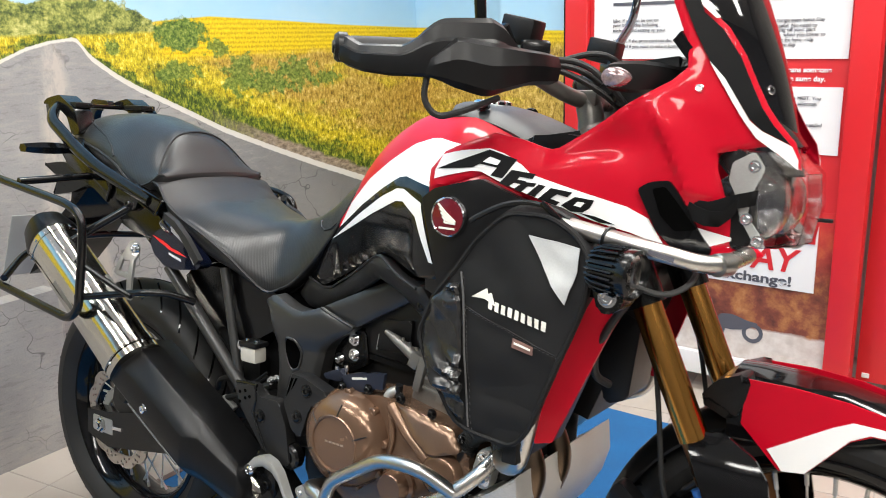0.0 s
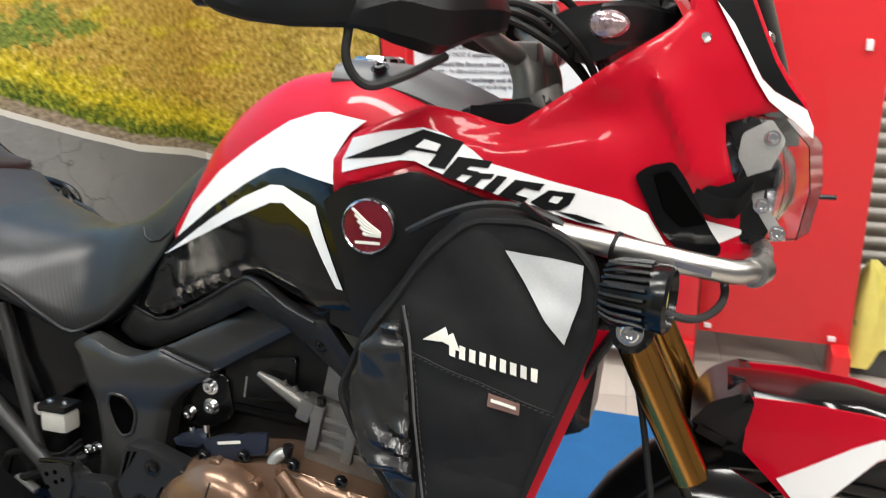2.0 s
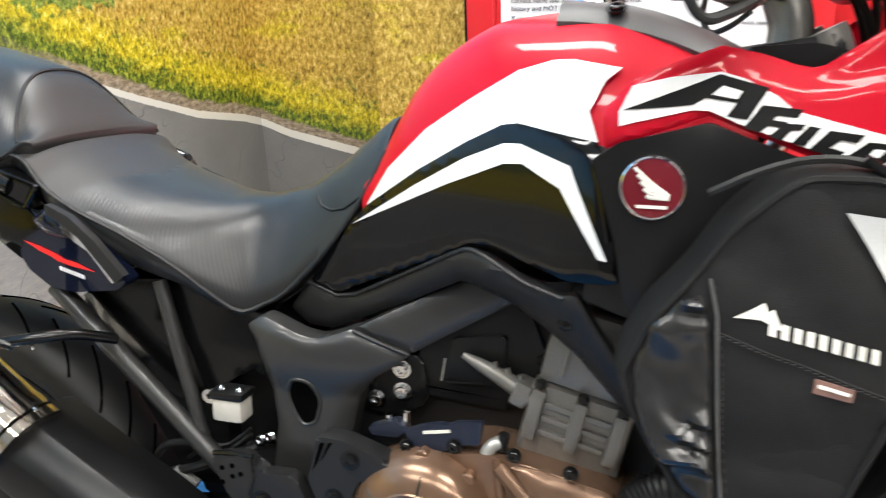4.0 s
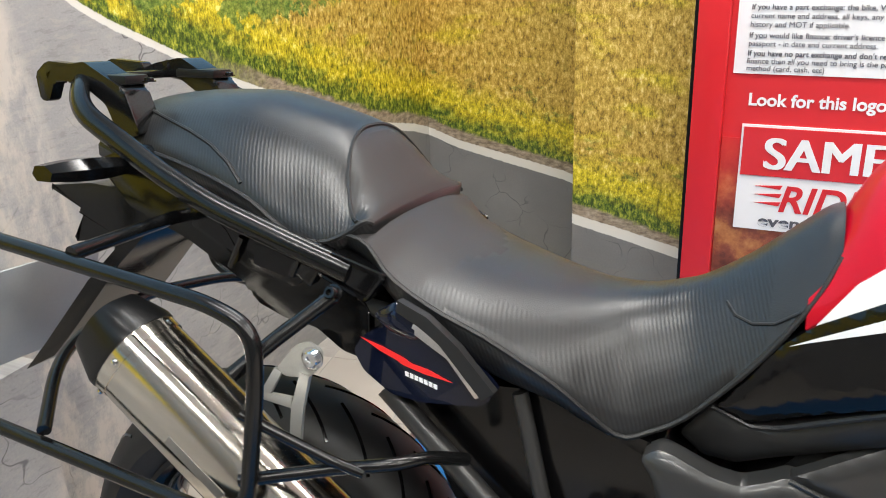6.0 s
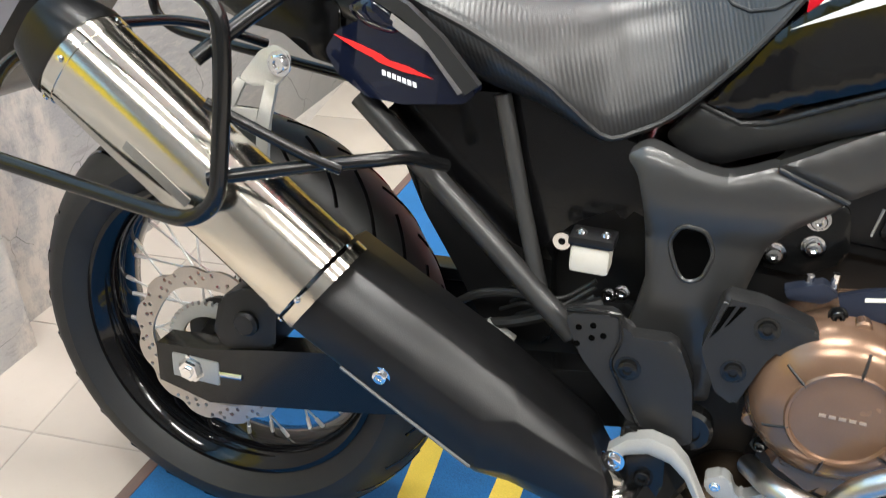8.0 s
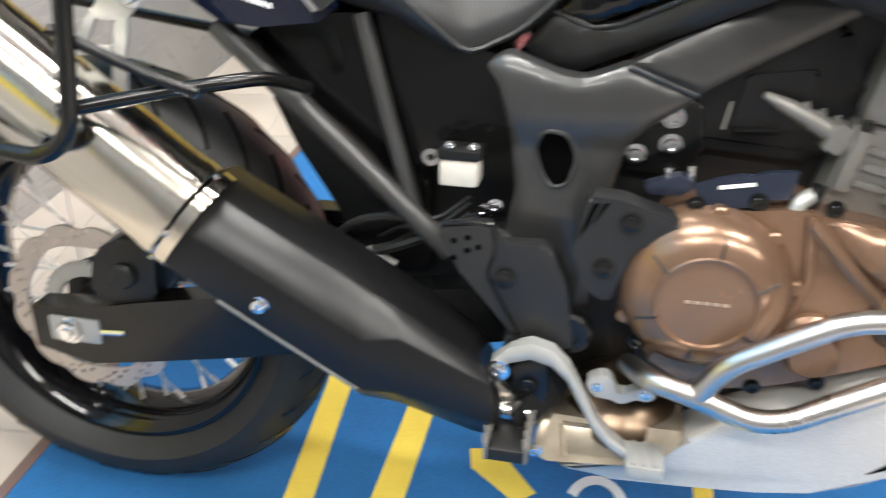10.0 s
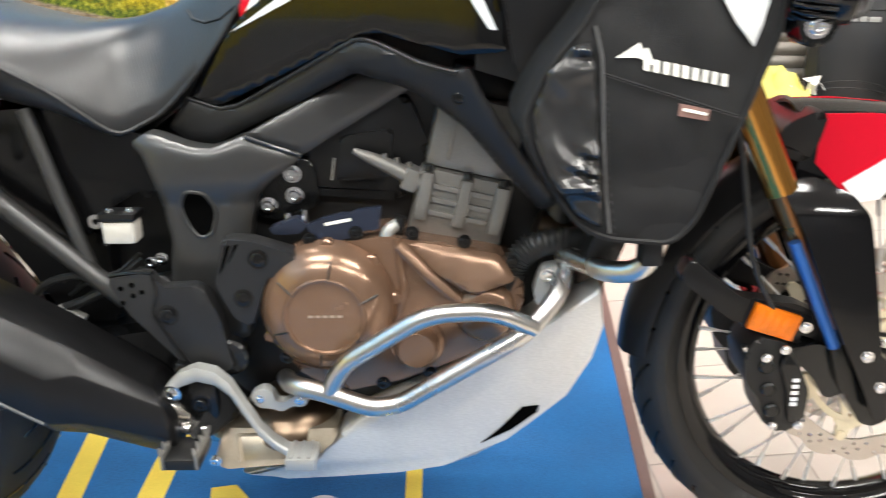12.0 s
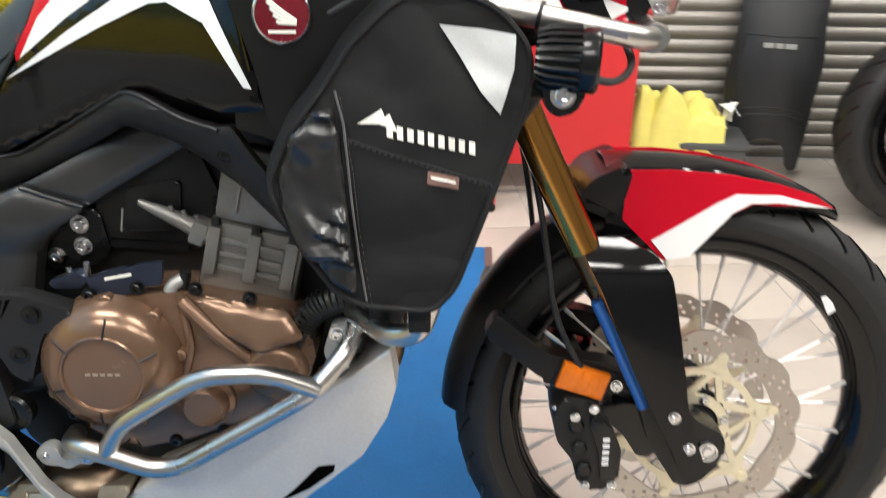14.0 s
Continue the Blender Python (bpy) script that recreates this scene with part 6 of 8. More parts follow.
plate_m = Matrix.Translation((-0.452, 0, 0.705)) @ Matrix.Rotation(radians(17), 4, "Y")
number = part("number_plate", fresh_box(-0.003, 0.0, -0.114, 0.114, -0.088, 0.088, 0.001, plate_m), surface("plate_backing", (0.38, 0.39, 0.39), 0.4), bike, "number plate, pale backing")
part("plate_face", fresh_box(-0.0045, -0.003, -0.112, 0.112, -0.086, 0.086, 0, plate_m), surface("yellow_plate", (0.62, 0.45, 0.06), 0.4), number, "yellow face with black bars")
for k in range(3):
    part("plate_bar", fresh_box(-0.0058, -0.0046, -0.09 + 0.062 * k, -0.045 + 0.062 * k, -0.05, 0.05, 0, plate_m), INK, number)

# ---- subframe, frame, swingarm ----
for s in (-1, 1):
    part("subframe_tube", tube([(0.25, s * 0.142, 0.748), (0.38, s * 0.147, 0.632), (0.515, s * 0.15, 0.508)], 0.0135, 14), FRAME_BLACK, bike, "black subframe tube")
    part("subframe_tube", tube([(0.408, s * 0.128, 0.765), (0.44, s * 0.135, 0.65), (0.472, s * 0.142, 0.548)], 0.0095, 12), FRAME_BLACK, bike, "black subframe tube")
    part("subframe_tube", tube([(0.47, s * 0.12, 0.765), (0.40, s * 0.13, 0.79), (0.15, s * 0.12, 0.86), (-0.05, s * 0.10, 0.93)], 0.013, 14), FRAME_BLACK, bike)
    plate_f = (lambda x, z, q=s: q * (FRAME_W(x) + 0.010 * max(0.0, 1 - ((z - 0.69) / 0.05) ** 2) - 0.012 * max(0.0, 0.56 - z) / 0.1))
    fr = part("frame_plate", skin(soft([(0.545, 0.722), (0.565, 0.735), (0.582, 0.731), (0.62, 0.718), (0.647, 0.714), (0.672, 0.722), (0.691, 0.730), (0.763, 0.701), (0.750, 0.688), (0.719, 0.668), (0.698, 0.644), (0.690, 0.611), (0.681, 0.566), (0.672, 0.527), (0.672, 0.44), (0.60, 0.43), (0.566, 0.50), (0.576, 0.545), (0.583, 0.587), (0.577, 0.632), (0.571, 0.668), (0.560, 0.705)], 0.008), plate_f, 0.03, 0.008, 0.0, 0.009, 0.005), FRAME_BLACK, bike, "black pressed frame plate")
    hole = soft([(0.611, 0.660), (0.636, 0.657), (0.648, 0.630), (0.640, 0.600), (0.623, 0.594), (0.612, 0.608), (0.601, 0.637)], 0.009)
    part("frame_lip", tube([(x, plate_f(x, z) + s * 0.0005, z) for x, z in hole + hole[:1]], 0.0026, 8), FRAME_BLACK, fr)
    # black sheet laid on the plate, painting the dark of an opening
    part("frame_opening", skin(hole, plate_f, 0.006, 0.012, 0.0012), HOLE_SHADE, fr)
    part("frame_seam", tube([(x, plate_f(x, z) + s * 0.0005, z) for x, z in ((0.692, 0.729), (0.715, 0.720), (0.74, 0.710), (0.762, 0.7015))], 0.0026, 6), FRAME_BLACK, fr)
    part("foot_bracket", slab(soft([(0.507, 0.553), (0.565, 0.562), (0.573, 0.54), (0.629, 0.543), (0.65, 0.498), (0.662, 0.419), (0.60, 0.425), (0.57, 0.46), (0.53, 0.505)], 0.01), s * 0.188, s * 0.165, 0.005), TRIM_PLASTIC, bike, "black footrest bracket")
    # small black discs paint the shade of drilled holes; the bracket is uncut
    for q in ((0.525, 0.54), (0.54, 0.53), (0.525, 0.52), (0.54, 0.545), (0.552, 0.535)):
        part("bracket_hole_shade", cyl((q[0], s * 0.1865, q[1]), (q[0], s * 0.1888, q[1]), 0.0035, 10), HOLE_SHADE, fr)
    part("bracket_fold", tube(bend([(0.566, s * 0.187, 0.560), (0.572, s * 0.189, 0.535), (0.562, s * 0.189, 0.505), (0.59, s * 0.189, 0.455), (0.605, s * 0.187, 0.428)], 0.01), 0.0022, 6), BLACK_SATIN, bike)
    bolt((0.582, s * 0.189, 0.502), 0.010, 0.005, fr, material=BLACK_SATIN, out=(0, s, 0))
    part("bracket_flange", tube(bend([(0.510, s * 0.182, 0.556), (0.535, s * 0.184, 0.560), (0.568, s * 0.184, 0.560)], 0.01), 0.0036, 8), BLACK_SATIN, bike)
    for q in ((0.546, 0.552), (0.560, 0.558)):
        bolt((q[0], s * 0.125, q[1]), 0.006, 0.006, out=(0, s, 0.2))
    part("pivot_cap", lathe([(0, 0.005), (0.012, 0.005), (0.013, 0.008), (0.022, 0.008), (0.026, 0.004), (0.026, -0.012)], (0.655, s * 0.178, 0.437), (0, s, 0), 28), BLACK_SATIN, bike)
    sw = part("swingarm", loft([[(x, s * (0.118 + dy), z + dz) for dy, dz in ((0.022, -h), (0.022, h), (-0.018, h), (-0.018, -h))] for x, z, h in ((-0.06, 0.328, 0.03), (0.02, 0.322, 0.043), (0.10, 0.338, 0.045), (0.24, 0.365, 0.045), (0.42, 0.40, 0.04), (0.62, 0.435, 0.035))]), BLACK_SATIN, bike, "black swingarm")
    part("axle_block", fresh_box(-0.035, 0.04, s * 0.139 - 0.004, s * 0.139 + 0.004, 0.312, 0.350, 0.004), ALLOY, bike, "bare alloy chain adjuster")
    part("axle_nut", lathe([(0, 0.012), (0.008, 0.012), (0.009, 0.008), (0.015, 0.008), (0.016, 0.0), (0.021, 0.0), (0.021, -0.004)], (-0.004, s * 0.143, 0.330), (0, s, 0), 6), CHROME, bike)
    part("adjuster_bolt", cyl((0.04, s * 0.139, 0.331), (0.075, s * 0.139, 0.334), 0.0045, 10), CHROME, bike)
part("inner_fender", slab(soft([(0.262, 0.72), (0.30, 0.755), (0.42, 0.765), (0.56, 0.725), (0.60, 0.70), (0.59, 0.64), (0.548, 0.657), (0.495, 0.627), (0.455, 0.582), (0.40, 0.60), (0.30, 0.68)], 0.012), -0.115, 0.115, 0.012), TAIL_BLACK, bike, "black inner mudguard panel")
part("lower_mudguard", slab(soft([(0.28, 0.665), (0.33, 0.66), (0.47, 0.575), (0.48, 0.45), (0.40, 0.45), (0.355, 0.53), (0.31, 0.60)], 0.012), -0.085, 0.085, 0.01), BLACK_PLASTIC, bike)
part("battery_box", slab(soft([(0.40, 0.46), (0.43, 0.59), (0.50, 0.66), (0.62, 0.68), (0.66, 0.56), (0.64, 0.44), (0.50, 0.42)], 0.012), -0.055, 0.075, 0.008), DARK_CAST, bike)
part("shock_body", cyl((0.50, 0, 0.42), (0.56, 0, 0.66), 0.024), DARK_CAST, bike)
part("linkage", slab(soft([(0.40, 0.44), (0.46, 0.50), (0.58, 0.52), (0.62, 0.40), (0.52, 0.36)], 0.02), -0.07, 0.07, 0.01), DARK_CAST, bike)
part("wiring_loop", tube(bend([(0.36, -0.10, 0.49), (0.40, -0.13, 0.53), (0.46, -0.13, 0.54), (0.50, -0.12, 0.50), (0.53, -0.13, 0.48)], 0.03), 0.0055, 8), RUBBER, bike)
part("wiring_loop", tube(bend([(0.40, -0.12, 0.48), (0.45, -0.13, 0.50), (0.50, -0.13, 0.525), (0.54, -0.12, 0.54)], 0.03), 0.007, 8), RUBBER, bike)
part("wire_clip", fresh_box(-0.02, 0.02, -0.006, 0.006, -0.006, 0.006, 0.002, Matrix.Translation((0.425, -0.125, 0.478)) @ Matrix.Rotation(radians(28), 4, "Y")), ALLOY, bike, "pale cable clip")
for k, (dx, dz) in enumerate(((0.0, 0.0), (0.012, 0.012), (0.02, -0.004), (-0.008, 0.02))):
    part("loom_wire", tube(bend([(0.42 + dx, -0.11, 0.50 + dz), (0.455 + dx, -0.13, 0.528 + dz), (0.49, -0.128, 0.512 + dz), (0.53, -0.12, 0.545 + dz)], 0.03), 0.0028, 6), RUBBER, bike)
part("chain_guard", slab([(0.04, 0.40), (0.25, 0.44), (0.45, 0.45), (0.45, 0.435), (0.25, 0.42), (0.04, 0.385)], 0.085, 0.125, 0.004), BLACK_PLASTIC, bike)
cal = part("rear_caliper", slab(soft([(0.03, 0.385), (0.045, 0.45), (0.09, 0.475), (0.13, 0.455), (0.125, 0.385), (0.08, 0.365)], 0.012), -0.135, -0.07, 0.008), DARK_CAST, bike, "black rear brake caliper")
part("caliper_knob", cyl((0.085, -0.132, 0.42), (0.085, -0.145, 0.42), 0.018, 16, bevel=0.004), DARK_CAST, cal)
res = part("brake_reservoir", fresh_box(0.503, 0.546, -0.170, -0.138, 0.594, 0.625, 0.006), RESERVOIR_WHITE, bike, "milky white brake fluid reservoir")
part("reservoir_cap", fresh_box(0.500, 0.549, -0.172, -0.135, 0.625, 0.636, 0.004), BLACK_PLASTIC, res)
for q in (0.512, 0.538):
    bolt((q, -0.158, 0.637), 0.004, 0.003, res, out=(0, -0.2, 1))
part("reservoir_lug", lathe([(0.004, -0.003), (0.010, -0.003), (0.010, 0.003), (0.004, 0.003)], (0.492, -0.155, 0.622), "y", 16, closed=True), CHROME, res)

# ---- exhaust ----
AX0, AX1 = Vector((-0.042, -0.234, 0.780)), Vector((0.237, -0.230, 0.562))
axis = (AX1 - AX0).normalized()
n_up = Vector((0, 1, 0)).cross(axis).normalized()
if n_up.z < 0:
    n_up = -n_up


def muf_ring(c, hh, ww, power=2.6, n=32):
    out = []
    for k in range(n):
        q = 2 * math.pi * k / n
        cq, sq = math.cos(q), math.sin(q)
        out.append(c + n_up * hh * math.copysign(abs(cq) ** (2 / power), cq) + Vector((0, 1, 0)) * ww * math.copysign(abs(sq) ** (2 / power), sq))
    return out


muffler = part("muffler", loft([muf_ring(AX0 + (AX1 - AX0) * u, 0.0545 + 0.003 * u, 0.050 + 0.002 * u) for u in [i / 10 for i in range(11)]]), STEEL, bike, "polished stainless steel silencer")
part("end_cap", loft([muf_ring(AX0 + axis * d + n_up * 0.006 * (1 - k), 0.0552 * k, 0.0507 * k, 3.0) for d, k in ((0.002, 1.0), (-0.006, 1.0), (-0.042, 0.80), (-0.048, 0.76), (-0.048, 0.56), (-0.02, 0.5))]), BLACK_PLASTIC, muffler, "angular black silencer end cap")
for d in (0.012, 0.345, 0.366):
    part("muffler_band", loft([muf_ring(AX0 + axis * (d + e), 0.0560 + 0.007 * d, 0.0515 + 0.005 * d) for e in (-0.007, -0.005, 0.005, 0.007)]), STEEL, muffler)
for d, q in ((0.012, 0.5), (0.012, 1.2), (0.358, 0.6), (0.358, 1.1), (0.012, 2.2), (0.358, 2.0)):
    p = muf_ring(AX0 + axis * d, 0.0588 if d > 0.1 else 0.0565, 0.0535 if d > 0.1 else 0.052)[int(q * 32 / 4 + 16) % 32]
    part("rivet", lathe([(0, 0.003), (0.003, 0.002), (0.004, 0)], p, (p - (AX0 + axis * d)), 10), CHROME, muffler)
part("maker_mark", fresh_box(-0.045, 0.045, -0.0006, 0.0006, -0.006, 0.006, 0, Matrix.Translation(AX0 + axis * 0.16 + Vector((0, -0.0512, 0)) - n_up * 0.008) @ Matrix.Rotation(radians(37.5), 4, "Y")), CAST, muffler)
SH = [[(0.257, 0.597), (0.424, 0.502), (0.453, 0.484), (0.552, 0.416), (0.582, 0.370)],
      [(0.272, 0.593), (0.434, 0.498), (0.472, 0.475), (0.566, 0.414), (0.588, 0.370)],
      [(0.243, 0.563), (0.444, 0.449), (0.481, 0.450), (0.580, 0.398), (0.590, 0.362)],
      [(0.212, 0.526), (0.441, 0.387), (0.476, 0.385), (0.584, 0.352), (0.590, 0.345)],
      [(0.206, 0.506), (0.435, 0.363), (0.475, 0.357), (0.560, 0.327), (0.587, 0.320)]]
SH_Y = [(-0.185, -0.185, -0.19, -0.19, -0.19), (-0.238, -0.238, -0.232, -0.228, -0.22), (-0.270, -0.268, -0.256, -0.245, -0.235), (-0.272, -0.270, -0.262, -0.248, -0.238), (-0.245, -0.245, -0.240, -0.235, -0.228)]
rings = []
for i in range(5):
    line_ = [(SH[k][i][0], SH_Y[k][i], SH[k][i][1]) for k in range(5)]
    rings.append([(line_[0][0], -0.14, line_[0][2] - 0.01)] + line_ + [(line_[4][0], -0.14, line_[4][2])])
bm = loft(rings)
bmesh.ops.bevel(bm, geom=bm.edges[:], offset=0.0022, segments=1, profile=0.6, affect="EDGES")
shield = part("heat_shield", bm, BLACK_PLASTIC, bike, "matt black faceted exhaust heat shield")
bolt((0.33, -0.270, 0.478), 0.008, 0.004, shield)
part("shield_edge", tube([(0.283, -0.2705, 0.4795), (0.34, -0.270, 0.445), (0.436, -0.2695, 0.3885)], 0.0022, 6), GREY_PLASTIC, shield)
hanger = part("hanger", slab(soft([(0.140, 0.790), (0.158, 0.798), (0.176, 0.790), (0.176, 0.770), (0.158, 0.752), (0.124, 0.748), (0.112, 0.756)], 0.006), -0.165, -0.161, 0.0008), ALLOY, bike, "bare alloy silencer hanger with slots")
part("hanger_rail", slab([(0.110, 0.757), (0.121, 0.753), (0.098, 0.712), (0.086, 0.717)], -0.166, -0.16, 0.001), ALLOY, hanger)
part("hanger_rail", slab([(0.146, 0.757), (0.160, 0.754), (0.148, 0.71), (0.144, 0.66), (0.128, 0.66), (0.132, 0.71)], -0.166, -0.16, 0.001), ALLOY, hanger)
part("hanger_rail", slab([(0.096, 0.722), (0.134, 0.722), (0.132, 0.708), (0.092, 0.712)], -0.1662, -0.1598, 0.001), ALLOY, hanger)
bolt((0.164, -0.167, 0.778), 0.010, 0.006, material=CHROME)
part("link_pipe", tube(bend([(0.555, -0.20, 0.375), (0.578, -0.19, 0.358), (0.61, -0.165, 0.325), (0.66, -0.14, 0.300)], 0.03), 0.0225, 24), STUB_STEEL, bike, "polished stainless link pipe")
bm = slab(soft([(0.626, 0.290), (0.638, 0.329), (0.735, 0.327), (0.797, 0.328), (0.792, 0.313), (0.772, 0.297), (0.732, 0.286), (0.641, 0.280)], 0.008), -0.208, -0.06, 0.008, seg=3)
for v in bm.verts:
    if v.co.y < -0.13:
        v.co.y += (v.co.z - 0.282) * 0.55
cat = part("cat_box", bm, BOX_STEEL, bike, "straw-tinted steel exhaust box")
bm = slab(soft([(0.660, 0.319), (0.730, 0.319), (0.730, 0.292), (0.665, 0.290)], 0.004), -0.2035, -0.200, 0.001)
for v in bm.verts:
    v.co.y += (v.co.z - 0.282) * 0.55 - 0.0055
part("box_panel", bm, BOX_STEEL, cat)
for a, b in (((0.658, 0.321), (0.732, 0.321)), ((0.658, 0.321), (0.664, 0.288)), ((0.732, 0.321), (0.732, 0.290))):
    part("box_rib", tube([(q[0], -0.2085 + (q[1] - 0.282) * 0.55, q[1]) for q in (a, b)], 0.0026, 8), BOX_STEEL, cat)
part("box_dome", lathe([(0.0, 0.034), (0.030, 0.032), (0.052, 0.024), (0.066, 0.008), (0.070, -0.01)], (0.722, -0.135, 0.322), (0, -0.35, 1), 32), HEADER_STEEL, cat)
bolt((0.630, -0.213, 0.296), 0.006, 0.005, cat)
for y in (-0.115, -0.02):
    part("header_pipe", tube(bend([(1.07, y, 0.60), (1.12, y, 0.58), (1.15, y, 0.52), (1.09, y, 0.36), (0.95, y, 0.30), (0.75, y, 0.30)], 0.08), 0.021, 18), HEADER_STEEL, bike, "heat-tinted header pipe")

# ---- engine ----
part("crankcase", slab(soft([(0.709, 0.49), (0.722, 0.55), (0.762, 0.588), (0.871, 0.602), (0.929, 0.592), (1.02, 0.576), (1.055, 0.525), (1.03, 0.455), (0.95, 0.42), (0.88, 0.393), (0.80, 0.376), (0.735, 0.415)], 0.014), -0.168, 0.168, 0.014), BRONZE, bike, "bronze painted engine case")
cover = part("clutch_cover", lathe([(0, 0.0425), (0.0475, 0.0425), (0.049, 0.046), (0.0518, 0.0464), (0.0535, 0.044), (0.060, 0.0425), (0.072, 0.037), (0.083, 0.026), (0.090, 0.010), (0.092, -0.004), (0.092, -0.02)], (0.792, -0.168, 0.507), (0, -1, 0), 64), BRONZE, bike, "round bronze clutch cover")
for k in range(6):
    a = radians(60 * k + 22)
    u = Vector((math.cos(a), 0, math.sin(a)))
    o = Vector((0.792, -0.168, 0.507))
    # thin dark tube on the cover, standing for the shade in a groove
    part("groove_shade", tube([o + u * 0.049 + Vector((0, -0.0455, 0)), o + u * 0.058 + Vector((0, -0.0432, 0)), o + u * 0.074 + Vector((0, -0.0355, 0))], 0.0016, 6), DARK_CAST, cover)
part("cover_filler", lathe([(0, 0.012), (0.011, 0.012), (0.013, 0.009), (0.013, 0.003), (0.0105, 0.001), (0.011, -0.012), (0.014, -0.016), (0.017, -0.03)], (0.779, -0.176, 0.578), (0, -0.45, 1), 20), FILLER_DARK, cover)
for k in range(9):
    a = radians(40 * k + 8)
    part("cover_boss", cyl((0.792 + 0.089 * math.cos(a), -0.166, 0.507 + 0.087 * math.sin(a)), (0.792 + 0.089 * math.cos(a), -0.182, 0.507 + 0.087 * math.sin(a)), 0.0085, 14, bevel=0.002), BRONZE, cover)
for k in range(5):
    part("cover_print", fresh_box(0.771 + 0.0092 * k, 0.7775 + 0.0092 * k, -0.2113, -0.2100, 0.5065, 0.5098, 0), BRONZE_PALE, cover, "raised letter bar")
part("pump_cover", lathe([(0, 0.032), (0.024, 0.032), (0.027, 0.028), (0.03, 0.012), (0.036, 0.008), (0.038, 0)], (0.908, -0.166, 0.452), (0, -1, 0), 32), BRONZE, bike, "small bronze pump cover")
part("front_cover", lathe([(0, 0.02), (0.03, 0.02), (0.036, 0.016), (0.042, 0.004), (0.044, -0.004)], (1.0, -0.166, 0.495), (0, -1, 0), 32), BRONZE, bike)
part("case_shoulder", skin(soft([(0.893, 0.598), (0.935, 0.592), (1.018, 0.576), (1.040, 0.545), (0.985, 0.528), (0.940, 0.552)], 0.008), lambda x, z: -0.1695 - 0.45 * max(0.0, 0.596 - 0.12 * (x - 0.9) - z), 0.012, 0.008, 0.0, 0.006, 0.004), BRONZE, bike)
part("case_ridge", tube([(0.887, -0.172, 0.592), (0.925, -0.176, 0.552), (0.972, -0.172, 0.508)], 0.010, 8, flat=0.7), BRONZE, bike)
part("case_ridge", tube([(0.885, -0.169, 0.598), (0.893, -0.172, 0.53), (0.878, -0.169, 0.47)], 0.006, 10), BRONZE, bike)
for x, z in ((0.772, 0.598), (0.832, 0.607), (0.905, 0.606), (0.972, 0.594), (1.035, 0.565), (1.045, 0.47), (0.925, 0.405), (0.86, 0.39), (0.735, 0.55), (0.712, 0.51), (0.73, 0.43)):
    bolt((x, -0.169, z), 0.0065, 0.006, material=BLACK_SATIN)
# sump coloured near black to stand for the shadowed gap above the bash plate
part("shade_dark_sump", slab(soft([(0.74, 0.42), (0.80, 0.37), (0.95, 0.41), (1.04, 0.46), (1.06, 0.42), (0.98, 0.34), (0.80, 0.30), (0.72, 0.33)], 0.012), -0.13, 0.13, 0.012), DARK_CAST, bike)
m_cyl = Matrix.Translation((0.950, 0, 0.600)) @ Matrix.Rotation(radians(13), 4, "Y")
block = part("cylinder_block", fresh_box(-0.052, 0.074, -0.128, 0.128, -0.02, 0.075, 0.008, m_cyl), CAST, bike, "grey cast cylinder block")
part("cylinder_head", fresh_box(-0.048, 0.070, -0.122, 0.122, 0.075, 0.175, 0.012, m_cyl), CAST, bike, "grey cast cylinder head")
part("head_cover", fresh_box(-0.04, 0.045, -0.11, 0.11, 0.175, 0.215, 0.015, m_cyl), DARK_CAST, bike)
for u in (-0.04, 0.012, 0.06):
    part("block_lug", fresh_box(u - 0.008, u + 0.008, -0.138, -0.126, 0.005, 0.07, 0.003, m_cyl), CAST, block)
    part("block_bolt", lathe([(0, 0.008), (0.006, 0.008), (0.007, 0)], m_cyl @ Vector((u, -0.13, 0.072)), "z", 8), DARK_CAST, block)
for v in (0.018, 0.036, 0.054):
    part("block_rib", fresh_box(-0.030, 0.050, -0.134, -0.127, v - 0.004, v + 0.003, 0.0015, m_cyl), CAST, block)
part("head_rib", tube([m_cyl @ Vector(p) for p in ((-0.02, -0.123, 0.09), (-0.02, -0.124, 0.14), (0.0, -0.124, 0.15), (0.02, -0.123, 0.15))], 0.0025, 8), CAST, bike)
part("sensor_arm", tube([(0.828, -0.118, 0.704), (0.85, -0.118, 0.694), (0.88, -0.12, 0.68), (0.925, -0.12, 0.655)], 0.01, 14, radii=[0.004, 0.008, 0.0105, 0.014]), CAST, bike, "grey cast sensor housing")
part("arm_clamp", fresh_box(0.893, 0.914, -0.134, -0.10, 0.652, 0.683, 0.005, Matrix.Translation((0.9, 0, 0.668)) @ Matrix.Rotation(radians(22), 4, "Y") @ Matrix.Translation((-0.9, 0, -0.668))), CAST, bike)
for k in range(3):
    part("arm_rib", cyl((0.868 + 0.016 * k, -0.121, 0.700 - 0.006 * k), (0.876 + 0.016 * k, -0.121, 0.672 - 0.006 * k), 0.0035, 10), CAST, bike)
plate = part("cover_plate", slab(soft([(0.768, 0.617), (0.792, 0.627), (0.815, 0.633), (0.824, 0.631), (0.835, 0.637), (0.866, 0.641), (0.862, 0.611), (0.842, 0.609), (0.834, 0.601), (0.797, 0.594), (0.776, 0.597)], 0.002), -0.166, -0.158, 0.0012), BLUE_PLATE, bike, "dark blue anodised cover plate with pale mark")
part("plate_mark", slab([(0.792, 0.620), (0.826, 0.6265), (0.8265, 0.6225), (0.7925, 0.616)], -0.1668, -0.1658, 0), CREAM, plate)
part("plate_wing", slab(soft([(0.719, 0.612), (0.755, 0.626), (0.77, 0.616), (0.758, 0.604), (0.724, 0.603)], 0.003), -0.162, -0.145, 0.001), BLUE_PLATE, bike)
